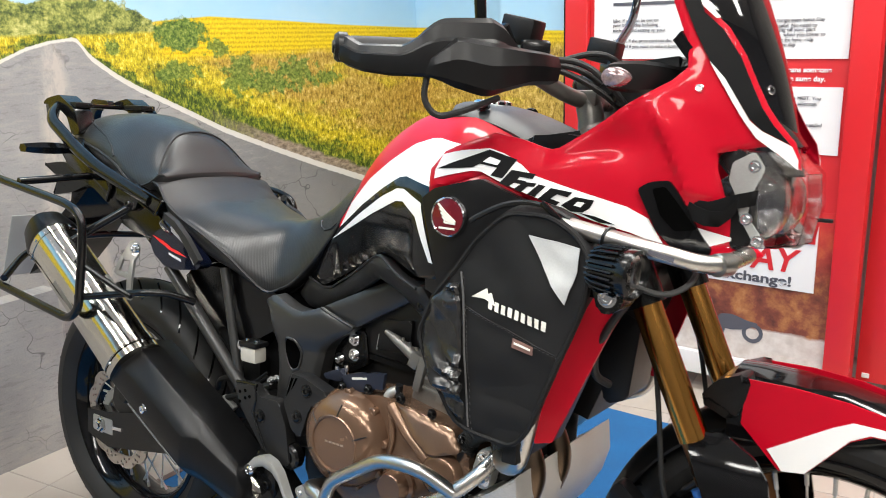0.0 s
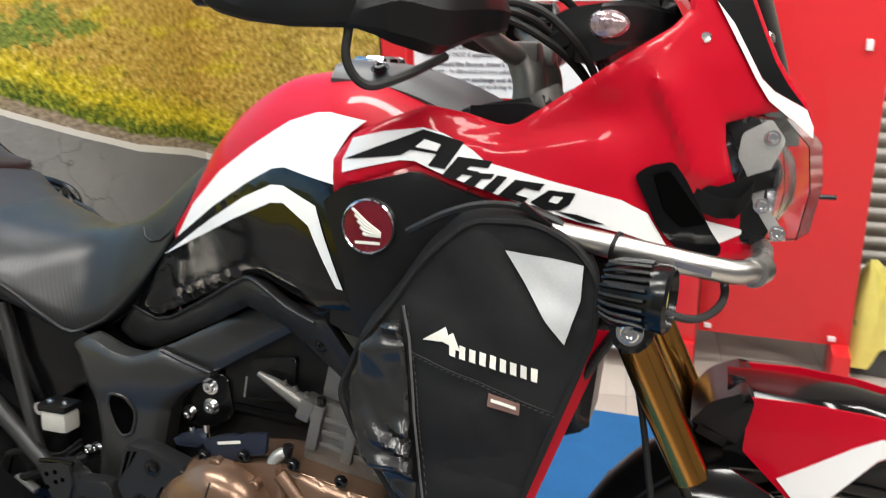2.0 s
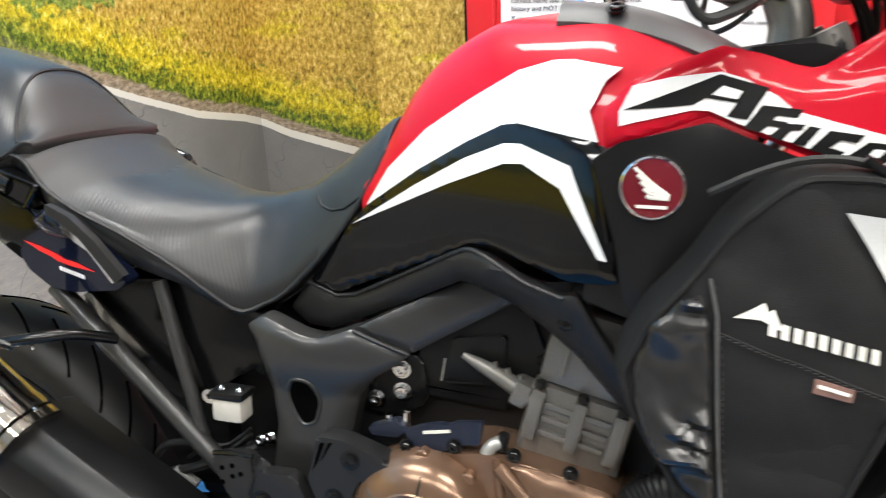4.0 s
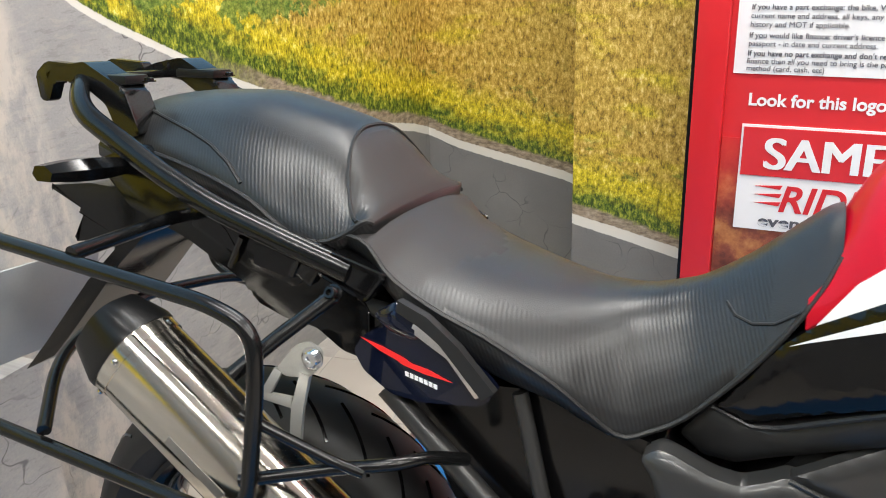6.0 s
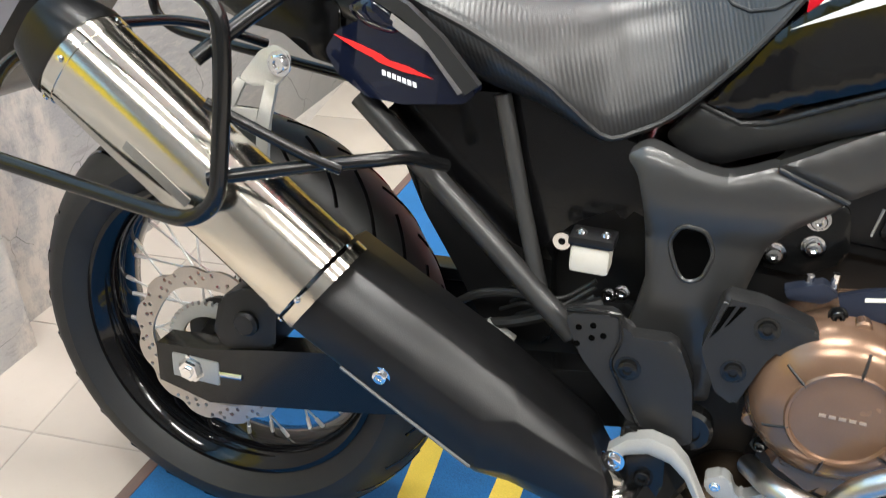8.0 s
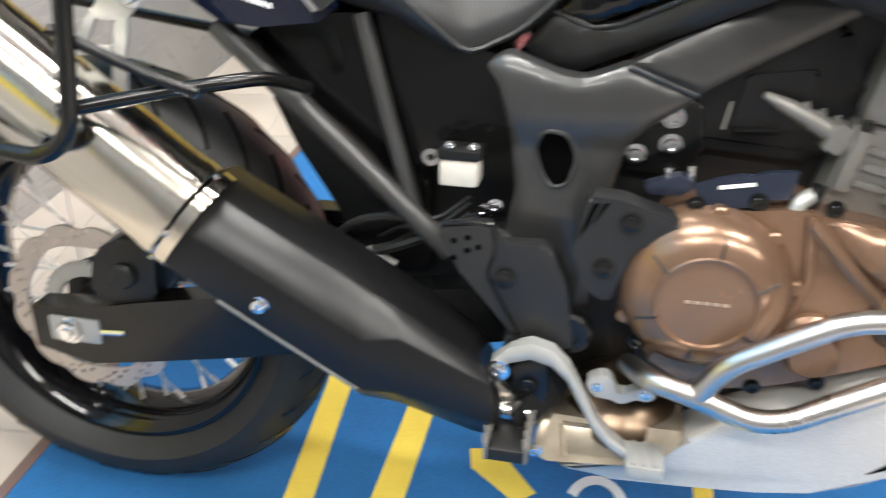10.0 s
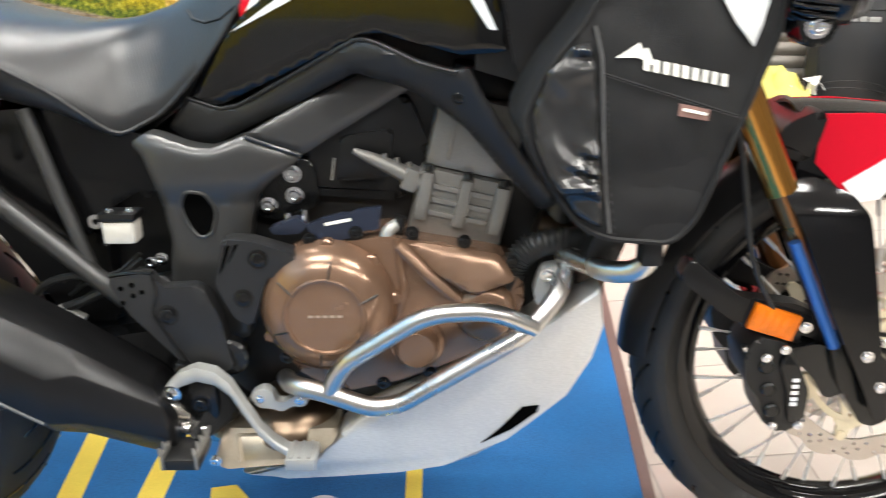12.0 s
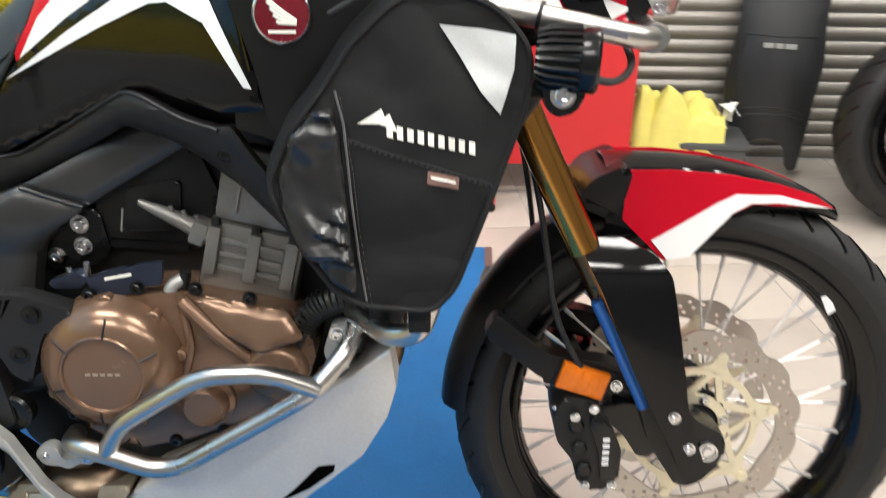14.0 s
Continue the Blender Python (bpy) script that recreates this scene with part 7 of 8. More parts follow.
for x, z in ((0.742, 0.628), (0.765, 0.634)):
    part("cover_stud", cyl((x, -0.15, z - 0.018), (x, -0.15, z), 0.0042, 10), CHROME, bike)
part("sprocket_guard", slab(soft([(0.665, 0.608), (0.70, 0.606), (0.757, 0.588), (0.756, 0.566), (0.725, 0.562), (0.714, 0.545), (0.694, 0.487), (0.672, 0.50), (0.651, 0.546)], 0.006), -0.195, -0.165, 0.006), TRIM_PLASTIC, bike, "black plastic guard")
# recess shade as thin black slabs on the guard's solid face
for p in (((0.669, 0.599), (0.676, 0.601), (0.665, 0.572), (0.657, 0.560)), ((0.680, 0.601), (0.686, 0.602), (0.673, 0.580), (0.669, 0.575))):
    part("guard_slot_shade", slab(list(p), -0.1955, -0.19, 0), HOLE_SHADE, bike)
for q in ((0.709, 0.582), (0.686, 0.528)):
    bolt((q[0], -0.196, q[1]), 0.009, 0.004, material=BLACK_SATIN)
for q in ((0.743, 0.670), (0.744, 0.640), (0.708, 0.626)):
    bolt((q[0], -0.105, q[1]), 0.0085, 0.007)
part("bolt_plate", slab(soft([(0.69, 0.61), (0.70, 0.65), (0.735, 0.69), (0.77, 0.69), (0.78, 0.63), (0.74, 0.605)], 0.01), -0.104, -0.07, 0.006), BLACK_SATIN, bike)
part("airbox", slab(soft([(0.755, 0.64), (0.775, 0.735), (0.90, 0.775), (0.93, 0.70), (0.89, 0.63)], 0.012), -0.10, 0.10, 0.012), BLACK_PLASTIC, bike, "black airbox")
part("airbox_mark", tube([(0.795, -0.101, 0.66), (0.80, -0.101, 0.69)], 0.0015, 6), ALLOY, bike)
part("airbox_step", slab(soft([(0.80, 0.66), (0.81, 0.72), (0.88, 0.73), (0.875, 0.665)], 0.008), -0.108, -0.09, 0.005), BLACK_PLASTIC, bike)
part("starter_lug", tube(bend([(0.889, -0.150, 0.556), (0.884, -0.157, 0.570), (0.868, -0.160, 0.592), (0.873, -0.158, 0.608), (0.890, -0.148, 0.614)], 0.012), 0.0085, 14), ALLOY, bike, "bare alloy water union")
part("union_tip", cyl((0.886, -0.152, 0.603), (0.890, -0.153, 0.624), 0.007, 12), DARK_CAST, bike)
part("coolant_hose", tube(bend([(1.018, -0.150, 0.470), (1.028, -0.152, 0.525), (1.041, -0.154, 0.562), (1.064, -0.155, 0.583), (1.10, -0.154, 0.590), (1.15, -0.14, 0.588)], 0.03), 0.0165, 20), RUBBER, bike, "black corrugated coolant hose")
for k in range(15):
    u = k / 14
    a = radians(170 - 85 * u)
    c = Vector((1.088 + 0.052 * math.cos(a) + 0.03 * max(0, u - 0.6), -0.154, 0.538 + 0.0525 * math.sin(a)))
    part("hose_rib", lathe([(0.0155, -0.0018), (0.0185, 0), (0.0155, 0.0018)], c, (math.sin(a), 0, -math.cos(a)), 18), RUBBER, bike)
part("flange", slab(soft([(1.072, 0.558), (1.095, 0.562), (1.10, 0.53), (1.092, 0.495), (1.07, 0.495), (1.062, 0.525)], 0.006), -0.175, -0.15, 0.004), ALLOY, bike, "bare alloy bar bracket")
for q in ((1.08, 0.548), (1.085, 0.51)):
    bolt((q[0], -0.176, q[1]), 0.007, 0.005)
part("engine_core", slab(soft([(0.61, 0.34), (0.60, 0.60), (0.72, 0.76), (0.95, 0.80), (1.10, 0.78), (1.12, 0.60), (1.05, 0.42), (0.85, 0.30), (0.68, 0.29)], 0.03), -0.085, 0.085, 0.01), DARK_CAST, bike)
for s in (-1, 1):
    part("radiator", slab([(1.12, 0.58), (1.16, 0.57), (1.27, 0.86), (1.22, 0.88)], s * 0.21, s * 0.05, 0.005), DARK_CAST, bike, "black radiator")
    part("frame_downtube", tube([(1.20, s * 0.09, 0.93), (1.13, s * 0.10, 0.75), (1.10, s * 0.11, 0.62), (1.09, s * 0.12, 0.50)], 0.018, 14), FRAME_BLACK, bike)
part("shroud_lower", skin(soft([(1.025, 0.84), (1.075, 0.85), (1.13, 0.70), (1.17, 0.60), (1.14, 0.59), (1.05, 0.72)], 0.008), lambda x, z: -0.195, 0.02, 0.03), BLACK_PLASTIC, bike)

# ---- crash bars, bash plate, pedals ----
for s in (-1, 1):
    low = bend([(0.725, s * 0.16, 0.395), (0.745, s * 0.225, 0.418), (0.79, s * 0.236, 0.413), (0.85, s * 0.236, 0.39), (0.885, s * 0.236, 0.394), (1.055, s * 0.225, 0.493), (1.095, s * 0.195, 0.535), (1.105, s * 0.16, 0.56)], 0.035)
    bars = part("lower_crash_bar", tube(low, 0.0125, 18), BAR_STEEL, bike, "brushed stainless engine crash bar")
    up = bend([(0.796, s * 0.236, 0.415), (0.816, s * 0.240, 0.455), (0.925, s * 0.242, 0.524), (1.005, s * 0.242, 0.528), (1.060, s * 0.224, 0.496)], 0.03)
    part("bar_rail", tube(up, 0.0118, 18), BAR_STEEL, bars)
    part("pipe_stub", tube(bend([(1.10, s * 0.16, 0.572), (1.15, s * 0.235, 0.574), (1.185, s * 0.255, 0.585), (1.20, s * 0.262, 0.63), (1.215, s * 0.27, 0.70)], 0.035), 0.0135, 18), BAR_STEEL, bars)
    clampm = part("bar_clamp", slab(soft([(0.681, 0.385), (0.697, 0.394), (0.709, 0.389), (0.714, 0.375), (0.722, 0.370), (0.733, 0.377), (0.750, 0.388), (0.760, 0.376), (0.752, 0.365), (0.737, 0.367), (0.722, 0.358), (0.709, 0.363), (0.693, 0.364), (0.683, 0.372)], 0.003), s * 0.19, s * 0.172, 0.003), ALLOY, bike, "silver cast bar clamp")
    for q in ((0.693, 0.378), (0.747, 0.375)):
        bolt((q[0], s * 0.191, q[1]), 0.0042, 0.003, clampm, out=(0, s, 0))
    upper = bend([(1.165, s * 0.285, 0.90), (1.215, s * 0.288, 0.957), (1.24, s * 0.287, 0.957), (1.36, s * 0.262, 0.933), (1.425, s * 0.235, 0.918), (1.445, s * 0.20, 0.918), (1.45, s * 0.12, 0.922)], 0.03)
    ub = part("upper_crash_bar", tube(upper, 0.0122, 18), BAR_STEEL, bike, "brushed stainless fairing crash bar")
    part("bar_joint", tube([(1.438, s * 0.218, 0.917), (1.446, s * 0.195, 0.917)], 0.0155, 18), BAR_STEEL, ub)
    part("cable_tie", lathe([(0.0133, -0.002), (0.0155, -0.002), (0.0155, 0.002), (0.0133, 0.002)], (1.31, s * 0.2725, 0.943), (0.94, s * 0.2, -0.2), 18, closed=True), BLACK_PLASTIC, ub)
    part("bar_print", fresh_box(1.365, 1.40, s * 0.2715 - 0.0008, s * 0.2715 + 0.0008, 0.925, 0.931, 0, Matrix.Translation((1.38, 0, 0.93)) @ Matrix.Rotation(radians(12), 4, "Y") @ Matrix.Translation((-1.38, 0, -0.93))), INK, ub)
BASH = [(0.657, 0.257), (0.695, 0.266), (0.73, 0.271), (0.77, 0.276), (0.788, 0.296), (0.80, 0.320), (0.83, 0.345), (0.98, 0.415), (1.10, 0.495), (1.148, 0.536), (1.155, 0.478), (1.142, 0.433), (1.109, 0.376), (1.067, 0.342), (1.027, 0.309), (0.986, 0.284), (0.94, 0.268), (0.88, 0.258), (0.798, 0.252), (0.721, 0.248), (0.67, 0.252)]
bash = part("bash_plate", slab(BASH, -0.185, 0.185, 0.006), ALU, bike, "scratched bare aluminium bash plate")
# black patch in place of a cut slot, imitating the darkness behind it
part("bash_slot_shade", slab([(0.993, 0.305), (1.016, 0.325), (1.049, 0.361), (1.072, 0.364), (1.070, 0.354), (1.036, 0.327)], -0.1865, -0.18, 0), HOLE_SHADE, bash)
pedal = part("brake_pedal", loft([[(x, -0.205 + dy, z + dz) for dy, dz in ((-0.009, -h * 0.72), (-0.011, -h * 0.4), (-0.011, h * 0.4), (-0.009, h * 0.72), (0.009, h * 0.72), (0.009, -h * 0.72))] for x, z, h in ((0.575, 0.400, 0.013), (0.595, 0.420, 0.014), (0.618, 0.428, 0.014), (0.642, 0.422, 0.014), (0.660, 0.405, 0.013), (0.676, 0.375, 0.012), (0.694, 0.342, 0.011), (0.712, 0.322, 0.010), (0.730, 0.309, 0.009), (0.755, 0.306, 0.008))]), ALLOY, bike, "silver painted brake pedal")
part("pedal_pad", fresh_box(0.732, 0.773, -0.246, -0.198, 0.300, 0.318, 0.004), ALLOY, pedal)
for q in (0.740, 0.752, 0.764):
    part("pad_ridge", fresh_box(q - 0.002, q + 0.002, -0.243, -0.201, 0.3175, 0.3215, 0.001), ALLOY, pedal)
bolt((0.583, -0.217, 0.400), 0.009, 0.004, pedal)
bolt((0.616, -0.201, 0.376), 0.009, 0.005, material=BLACK_SATIN)
for s in (-1, 1):
    mount = part("peg_mount", slab(soft([(0.585, 0.44), (0.635, 0.42), (0.64, 0.36), (0.615, 0.325), (0.59, 0.34)], 0.01), s * 0.20, s * 0.165, 0.005), BLACK_SATIN, bike)
    part("peg_arm", loft([[(x - w, s * y, z + w * 0.9), (x - w * 0.6, s * (y + 0.010), z + w * 0.7), (x + w * 0.6, s * (y + 0.010), z - w * 0.7), (x + w, s * y, z - w * 0.9), (x + w, s * (y - 0.02), z - w * 0.9), (x - w, s * (y - 0.02), z + w * 0.9)] for x, y, z, w in ((0.650, 0.170, 0.385, 0.022), (0.636, 0.185, 0.362, 0.019), (0.622, 0.20, 0.345, 0.013), (0.608, 0.215, 0.338, 0.010))]), BLACK_SATIN, mount)
    peg = part("foot_peg", fresh_box(0.577, 0.627, s * 0.24 - 0.03, s * 0.24 + 0.03, 0.318, 0.334, 0.004), DARK_CAST, bike, "black metal footpeg with saw teeth")
    for x in (0.580, 0.624):
        part("peg_side", fresh_box(x - 0.002, x + 0.002, s * 0.24 - 0.032, s * 0.24 + 0.032, 0.320, 0.344, 0.001), CAST, peg)
        for k in range(8):
            y = s * 0.24 - 0.028 + 0.008 * k
            lean = 0.0028 if k % 2 else -0.0028
            part("peg_tooth", loft([[(x + lean * q - r, y - 0.003 * (1.2 - q), z), (x + lean * q + r, y - 0.003 * (1.2 - q), z), (x + lean * q + r, y + 0.003 * (1.2 - q), z), (x + lean * q - r, y + 0.003 * (1.2 - q), z)] for q, z, r in ((0.2, 0.340, 0.0025), (1.0, 0.351, 0.0014))]), CAST, peg)
    part("peg_pin", cyl((0.588, s * 0.208, 0.343), (0.622, s * 0.208, 0.343), 0.006, 12, bevel=0.001), CHROME, peg)
    part("peg_spring", tube([(0.602 + 0.011 * math.cos(a * 0.9), s * (0.198 - 0.0012 * a), 0.352 + 0.011 * math.sin(a * 0.9)) for a in range(22)], 0.0018, 6), BLACK_SATIN, peg)
part("side_stand", tube(bend([(0.68, 0.12, 0.36), (0.66, 0.20, 0.20), (0.64, 0.275, 0.045)], 0.05), 0.013, 14), BLACK_SATIN, bike, "black side stand, folded out")
part("stand_foot", fresh_box(0.605, 0.675, 0.255, 0.305, 0.036, 0.046, 0.004), BLACK_SATIN, bike)

# ---- auxiliary lamp on the crash bar ----
ldir = Vector((1, -0.14, -0.06)).normalized()
lc = Vector((1.33, -0.30, 0.905))
spot = part("spot_lamp", lathe([(0, -0.026), (0.019, -0.026), (0.026, -0.023), (0.029, 0.0), (0.031, 0.019), (0.0325, 0.022), (0.0325, 0.034), (0.029, 0.037), (0.0275, 0.031)], lc, ldir, 36), BLACK_SATIN, bike, "black ribbed auxiliary spot lamp")
part("spot_lens", lathe([(0, 0.033), (0.0285, 0.031)], lc, ldir, 32), CHROME, spot)
for k in range(22):
    a = 2 * math.pi * k / 22
    e1 = ldir.orthogonal().normalized()
    e2 = ldir.cross(e1)
    d = e1 * math.cos(a) + e2 * math.sin(a)
    bmf = tube([lc - ldir * 0.025 + d * 0.026, lc - ldir * 0.013 + d * 0.031, lc + ldir * 0.017 + d * 0.033], 0.0022, 5)
    part("cooling_fin", bmf, BLACK_SATIN, spot)
part("lamp_yoke", slab(soft([(1.305, 0.892), (1.355, 0.90), (1.352, 0.862), (1.335, 0.848), (1.318, 0.852)], 0.006), -0.312, -0.27, 0.005), BLACK_SATIN, bike)
part("lamp_arm", fresh_box(1.26, 1.335, -0.285, -0.262, 0.862, 0.878, 0.003), BLACK_SATIN, bike)
bolt((1.331, -0.313, 0.871), 0.009, 0.005)
part("lamp_wire", tube(bend([(1.345, -0.29, 0.89), (1.39, -0.27, 0.875), (1.415, -0.24, 0.89), (1.41, -0.20, 0.915)], 0.02), 0.0042, 8), RUBBER, bike)
part("cable_tube", tube(bend([(1.33, -0.20, 0.87), (1.29, -0.195, 0.81), (1.267, -0.19, 0.765), (1.264, -0.18, 0.725), (1.272, -0.14, 0.705)], 0.03), 0.0062, 10), RUBBER, bike, "black corrugated cable tube")
part("radiator_bracket", slab(soft([(1.233, 0.80), (1.275, 0.78), (1.262, 0.65), (1.222, 0.635), (1.205, 0.70)], 0.01), -0.03, 0.06, 0.006), BLACK_PLASTIC, bike)

# ---- bag strapped over the crash bar ----
bag = thing("crash_bar_bag", "black fabric side bag with silver reflective corner and pale print", "bag", pose(0, 0, 0, -8, 0, 2))
BAG = [(1.033, 0.773), (1.058, 0.830), (1.092, 0.872), (1.122, 0.918), (1.172, 0.964), (1.237, 0.966), (1.272, 0.948), (1.300, 0.913), (1.297, 0.861), (1.272, 0.79), (1.226, 0.662), (1.202, 0.636), (1.134, 0.642), (1.098, 0.657), (1.069, 0.700), (1.044, 0.747)]


def bag_face(x, z):
    """The outer face, a little bulged and creased."""
    b = 1 - ((x - 1.165) / 0.15) ** 2 * 0.5 - ((z - 0.80) / 0.20) ** 2 * 0.5
    n = noise.noise(Vector((x * 16, 0, z * 16))) * 0.006 + (0.5 - abs(noise.noise(Vector((x * 30 + z * 12, 3, z * 22))))) * 0.004
    return -(0.288 + 0.022 * max(0, b) + n)


cx, cz = 1.165, 0.805
bm = skin(soft(BAG, 0.018), bag_face, 0.004, 0.009)
body = part("front_cloth", bm, FABRIC, bag, "black woven outer face")
edge = soft(BAG, 0.018)
rings = []
for dy, k in ((0.0, 1.0), (0.006, 1.02), (0.03, 1.03), (0.055, 1.01), (0.07, 0.97)):
    rings.append([(cx + (x - cx) * k - 0.22 * dy, bag_face(x, z) + dy, cz + (z - cz) * k + 0.16 * dy) for x, z in edge])
part("side_gusset", loft(rings), FABRIC, bag)
part("edge_binding", tube([(x, bag_face(x, z) - 0.001, z) for x, z in edge + edge[:1]], 0.0035, 6), FABRIC, bag)
part("reflective_corner", skin([(1.209, 0.938), (1.25, 0.934), (1.284, 0.928), (1.283, 0.895), (1.270, 0.851), (1.250, 0.874), (1.228, 0.91)], bag_face, 0.001, 0.006, 0.0045), REFLECTIVE, bag, "silver reflective corner patch")


def pocket_face(x, z):
    """The slack vinyl of the pocket: sagging folds that run across it."""
    warp = noise.noise(Vector((x * 18, 4, z * 14)))
    folds = math.sin(6.283 * (z * 20 + x * 9 + 1.3 * warp)) * 0.0050 * max(0.0, min(1.0, 0.65 + 1.3 * noise.noise(Vector((x * 12, 7, z * 11)))))
    sag = 0.012 * math.exp(-((z - 0.715) / 0.035) ** 2)
    return bag_face(x, z) - 0.005 + folds - sag - 0.0022 * (0.5 - abs(noise.noise(Vector((x * 40 - z * 22, 5, z * 24)))))


part("map_pocket", skin(soft([(1.043, 0.785), (1.056, 0.825), (1.076, 0.850), (1.103, 0.862), (1.110, 0.826), (1.115, 0.757), (1.125, 0.655), (1.096, 0.668), (1.069, 0.705), (1.046, 0.752)], 0.006), pocket_face, 0.002, 0.004, 0.001, 0.006, 0.006), VINYL, bag, "shiny creased vinyl pocket")
part("zip_line", tube([(x, bag_face(x, z) - 0.002, z) for x, z in ((1.106, 0.874), (1.114, 0.842), (1.117, 0.80), (1.120, 0.757), (1.125, 0.70), (1.132, 0.65))], 0.0015, 6), PIPING, bag)
part("seam_fold", tube([(1.112 + 0.15 * u, bag_face(1.112 + 0.15 * u, 0.827 - 0.048 * u) + 0.0004, 0.8272 - 0.048 * u) for u in [q / 20 for q in range(21)]], 0.0014, 6), FABRIC, bag)
for k in range(26):
    u = k / 25
    x, z = 1.112 + 0.15 * u, 0.825 - 0.048 * u
    part("stitch", tube([(x, bag_face(x, z) - 0.0012, z), (x + 0.0035, bag_face(x + 0.0035, z) - 0.0012, z)], 0.0006, 4), THREAD, bag)
for k in range(30):
    u = k / 29
    x, z = np.interp(u, (0, 0.35, 0.7, 1), (1.111, 1.122, 1.126, 1.137)), np.interp(u, (0, 0.35, 0.7, 1), (0.868, 0.79, 0.73, 0.65))
    part("stitch", tube([(x, bag_face(x, z) - 0.0012, z), (x + 0.0008, bag_face(x, z - 0.003) - 0.0012, z - 0.0035)], 0.0006, 4), THREAD, bag)
part("peak_mark", skin([(1.128, 0.842), (1.152, 0.857), (1.160, 0.838), (1.150, 0.842)], bag_face, 0.0006, 0.006, 0.0016), CREAM, bag, "pale mountain-shaped print")
part("peak_mark", skin([(1.152, 0.847), (1.160, 0.852), (1.168, 0.834), (1.162, 0.836)], bag_face, 0.0006, 0.006, 0.0016), CREAM, bag)
for k in range(9):
    x0 = 1.157 + 0.0103 * k
    z0 = 0.8295 - 0.0022 * k
    h = 0.0128
    x0b = x0 + 0.0062
    part("print_bar", skin([(x0, z0), (x0b, z0 - 0.0017), (x0b, z0 + h - 0.0017), (x0, z0 + h)], bag_face, 0.0006, 0.004, 0.0016), CREAM, bag, "pale print bar")
part("cloth_tag", skin([(1.198, 0.794), (1.230, 0.787), (1.229, 0.775), (1.197, 0.781)], bag_face, 0.001, 0.006, 0.002), BROWN_TAG, bag, "small brown sewn label")
part("tag_print", skin([(1.201, 0.7895), (1.2265, 0.784), (1.2263, 0.781), (1.2008, 0.7865)], bag_face, 0.0006, 0.006, 0.0034), CREAM, bag)
part("top_zip", tube([(1.10 + 0.16 * u, bag_face(1.10 + 0.16 * u, 0.93) + 0.022 - 0.01 * u, 0.945 + 0.035 * math.sin(u * 2.6)) for u in [i / 12 for i in range(13)]], 0.004, 6), RUBBER, bag)
part("zip_puller", fresh_box(-0.018, 0.018, -0.003, 0.003, -0.004, 0.004, 0.0015, Matrix.Translation((1.235, -0.296, 0.972)) @ Matrix.Rotation(radians(35), 4, "Y")), BLACK_SATIN, bag)
part("buckle_strap", fresh_box(1.175, 1.20, -0.285, -0.25, 0.60, 0.65, 0.004), FABRIC, bag)

# ---- floor tiles ----
TS, TURN = 0.30, Matrix.Translation((1.91, 0.315, 0)) @ Matrix.Rotation(radians(8), 4, "Z")
base_tile = None
rest = bmesh.new()
for i in range(-11, 14):
    for j in range(-18, 10):
        m = TURN @ Matrix.Translation((i * TS + 0.002, j * TS + 0.002, 0))
        p = m @ Vector((TS / 2, TS / 2, 0))
        if not (X0 - 0.05 < p.x < X1 + 0.05 and Y0 - 0.05 < p.y < 2.4):
            continue
        if -0.6 < p.x < 3.6 and -0.5 < p.y < 2.1:
            if base_tile is None:
                base_tile = finish("tile", fresh_box(0, TS - 0.004, 0, TS - 0.004, -0.008, -0.0045, 0.0008), TILE, floor)
                base_tile.matrix_basis = m
            else:
                o = new("tile", base_tile.data)
                o.parent, o.matrix_basis = floor, m
        else:
            box(rest, 0, TS - 0.004, 0, TS - 0.004, -0.008, -0.0045, 0, m)
finish("tile_rest", rest, TILE, floor, "remaining beige tiles", kind="stuff")

# ---- printed board in a red frame ----
def words(name, text, size, x, z, y, material, parent, label="", bold=0.0, slant=0.0, width=None):
    """Raised lettering on a board that faces the camera's side (towards -y)."""
    cu = bpy.data.curves.new(name, "FONT")
    cu.body, cu.size, cu.extrude, cu.offset, cu.shear = text, size, 0.0006, bold, slant
    tmp = bpy.data.objects.new(name, cu)
    scene.collection.objects.link(tmp)
    me = bpy.data.meshes.new_from_object(tmp.evaluated_get(bpy.context.evaluated_depsgraph_get()))
    bpy.data.objects.remove(tmp)
    if width and len(me.vertices):
        have = max(v.co.x for v in me.vertices)
        for v in me.vertices:
            v.co.x *= width / have
    me.materials.clear()
    me.materials.append(material)
    ob = new(name, me)
    ob.parent = parent
    ob.matrix_basis = pose(x, y, z, 90, 0, 0)
    if label:
        ob["label"] = label
    return ob


sign = thing("information_board", "red and white printed information board in a red frame", "sign board")
SY = 1.62
part("left_post", fresh_box(0.332, 0.414, SY - 0.03, SY + 0.03, 0.0, 2.3, 0.004), RED_BOARD, sign, "red frame post")
part("post_edge", fresh_box(0.322, 0.3315, SY - 0.02, SY + 0.03, 0.0, 2.3), BLACK_PLASTIC, sign)
part("right_post", fresh_box(1.247, 1.325, SY - 0.03, SY + 0.03, 0.0, 2.3, 0.004), RED_BOARD, sign, "red frame post")
part("board", fresh_box(0.4145, 1.2465, SY, SY + 0.02, 0.14, 2.25), RED_PRINT, sign, "red printed board")
part("bottom_rail", fresh_box(0.4145, 1.2465, SY - 0.02, SY + 0.02, 0.06, 0.139, 0.003), WHITE_PRINT, sign)
PY = SY - 0.004


def panel(name, x0, x1, z0, z1, material, label="", y=PY):
    return part(name, fresh_box(x0, x1, y, SY + 0.001, z0, z1), material, sign, label)


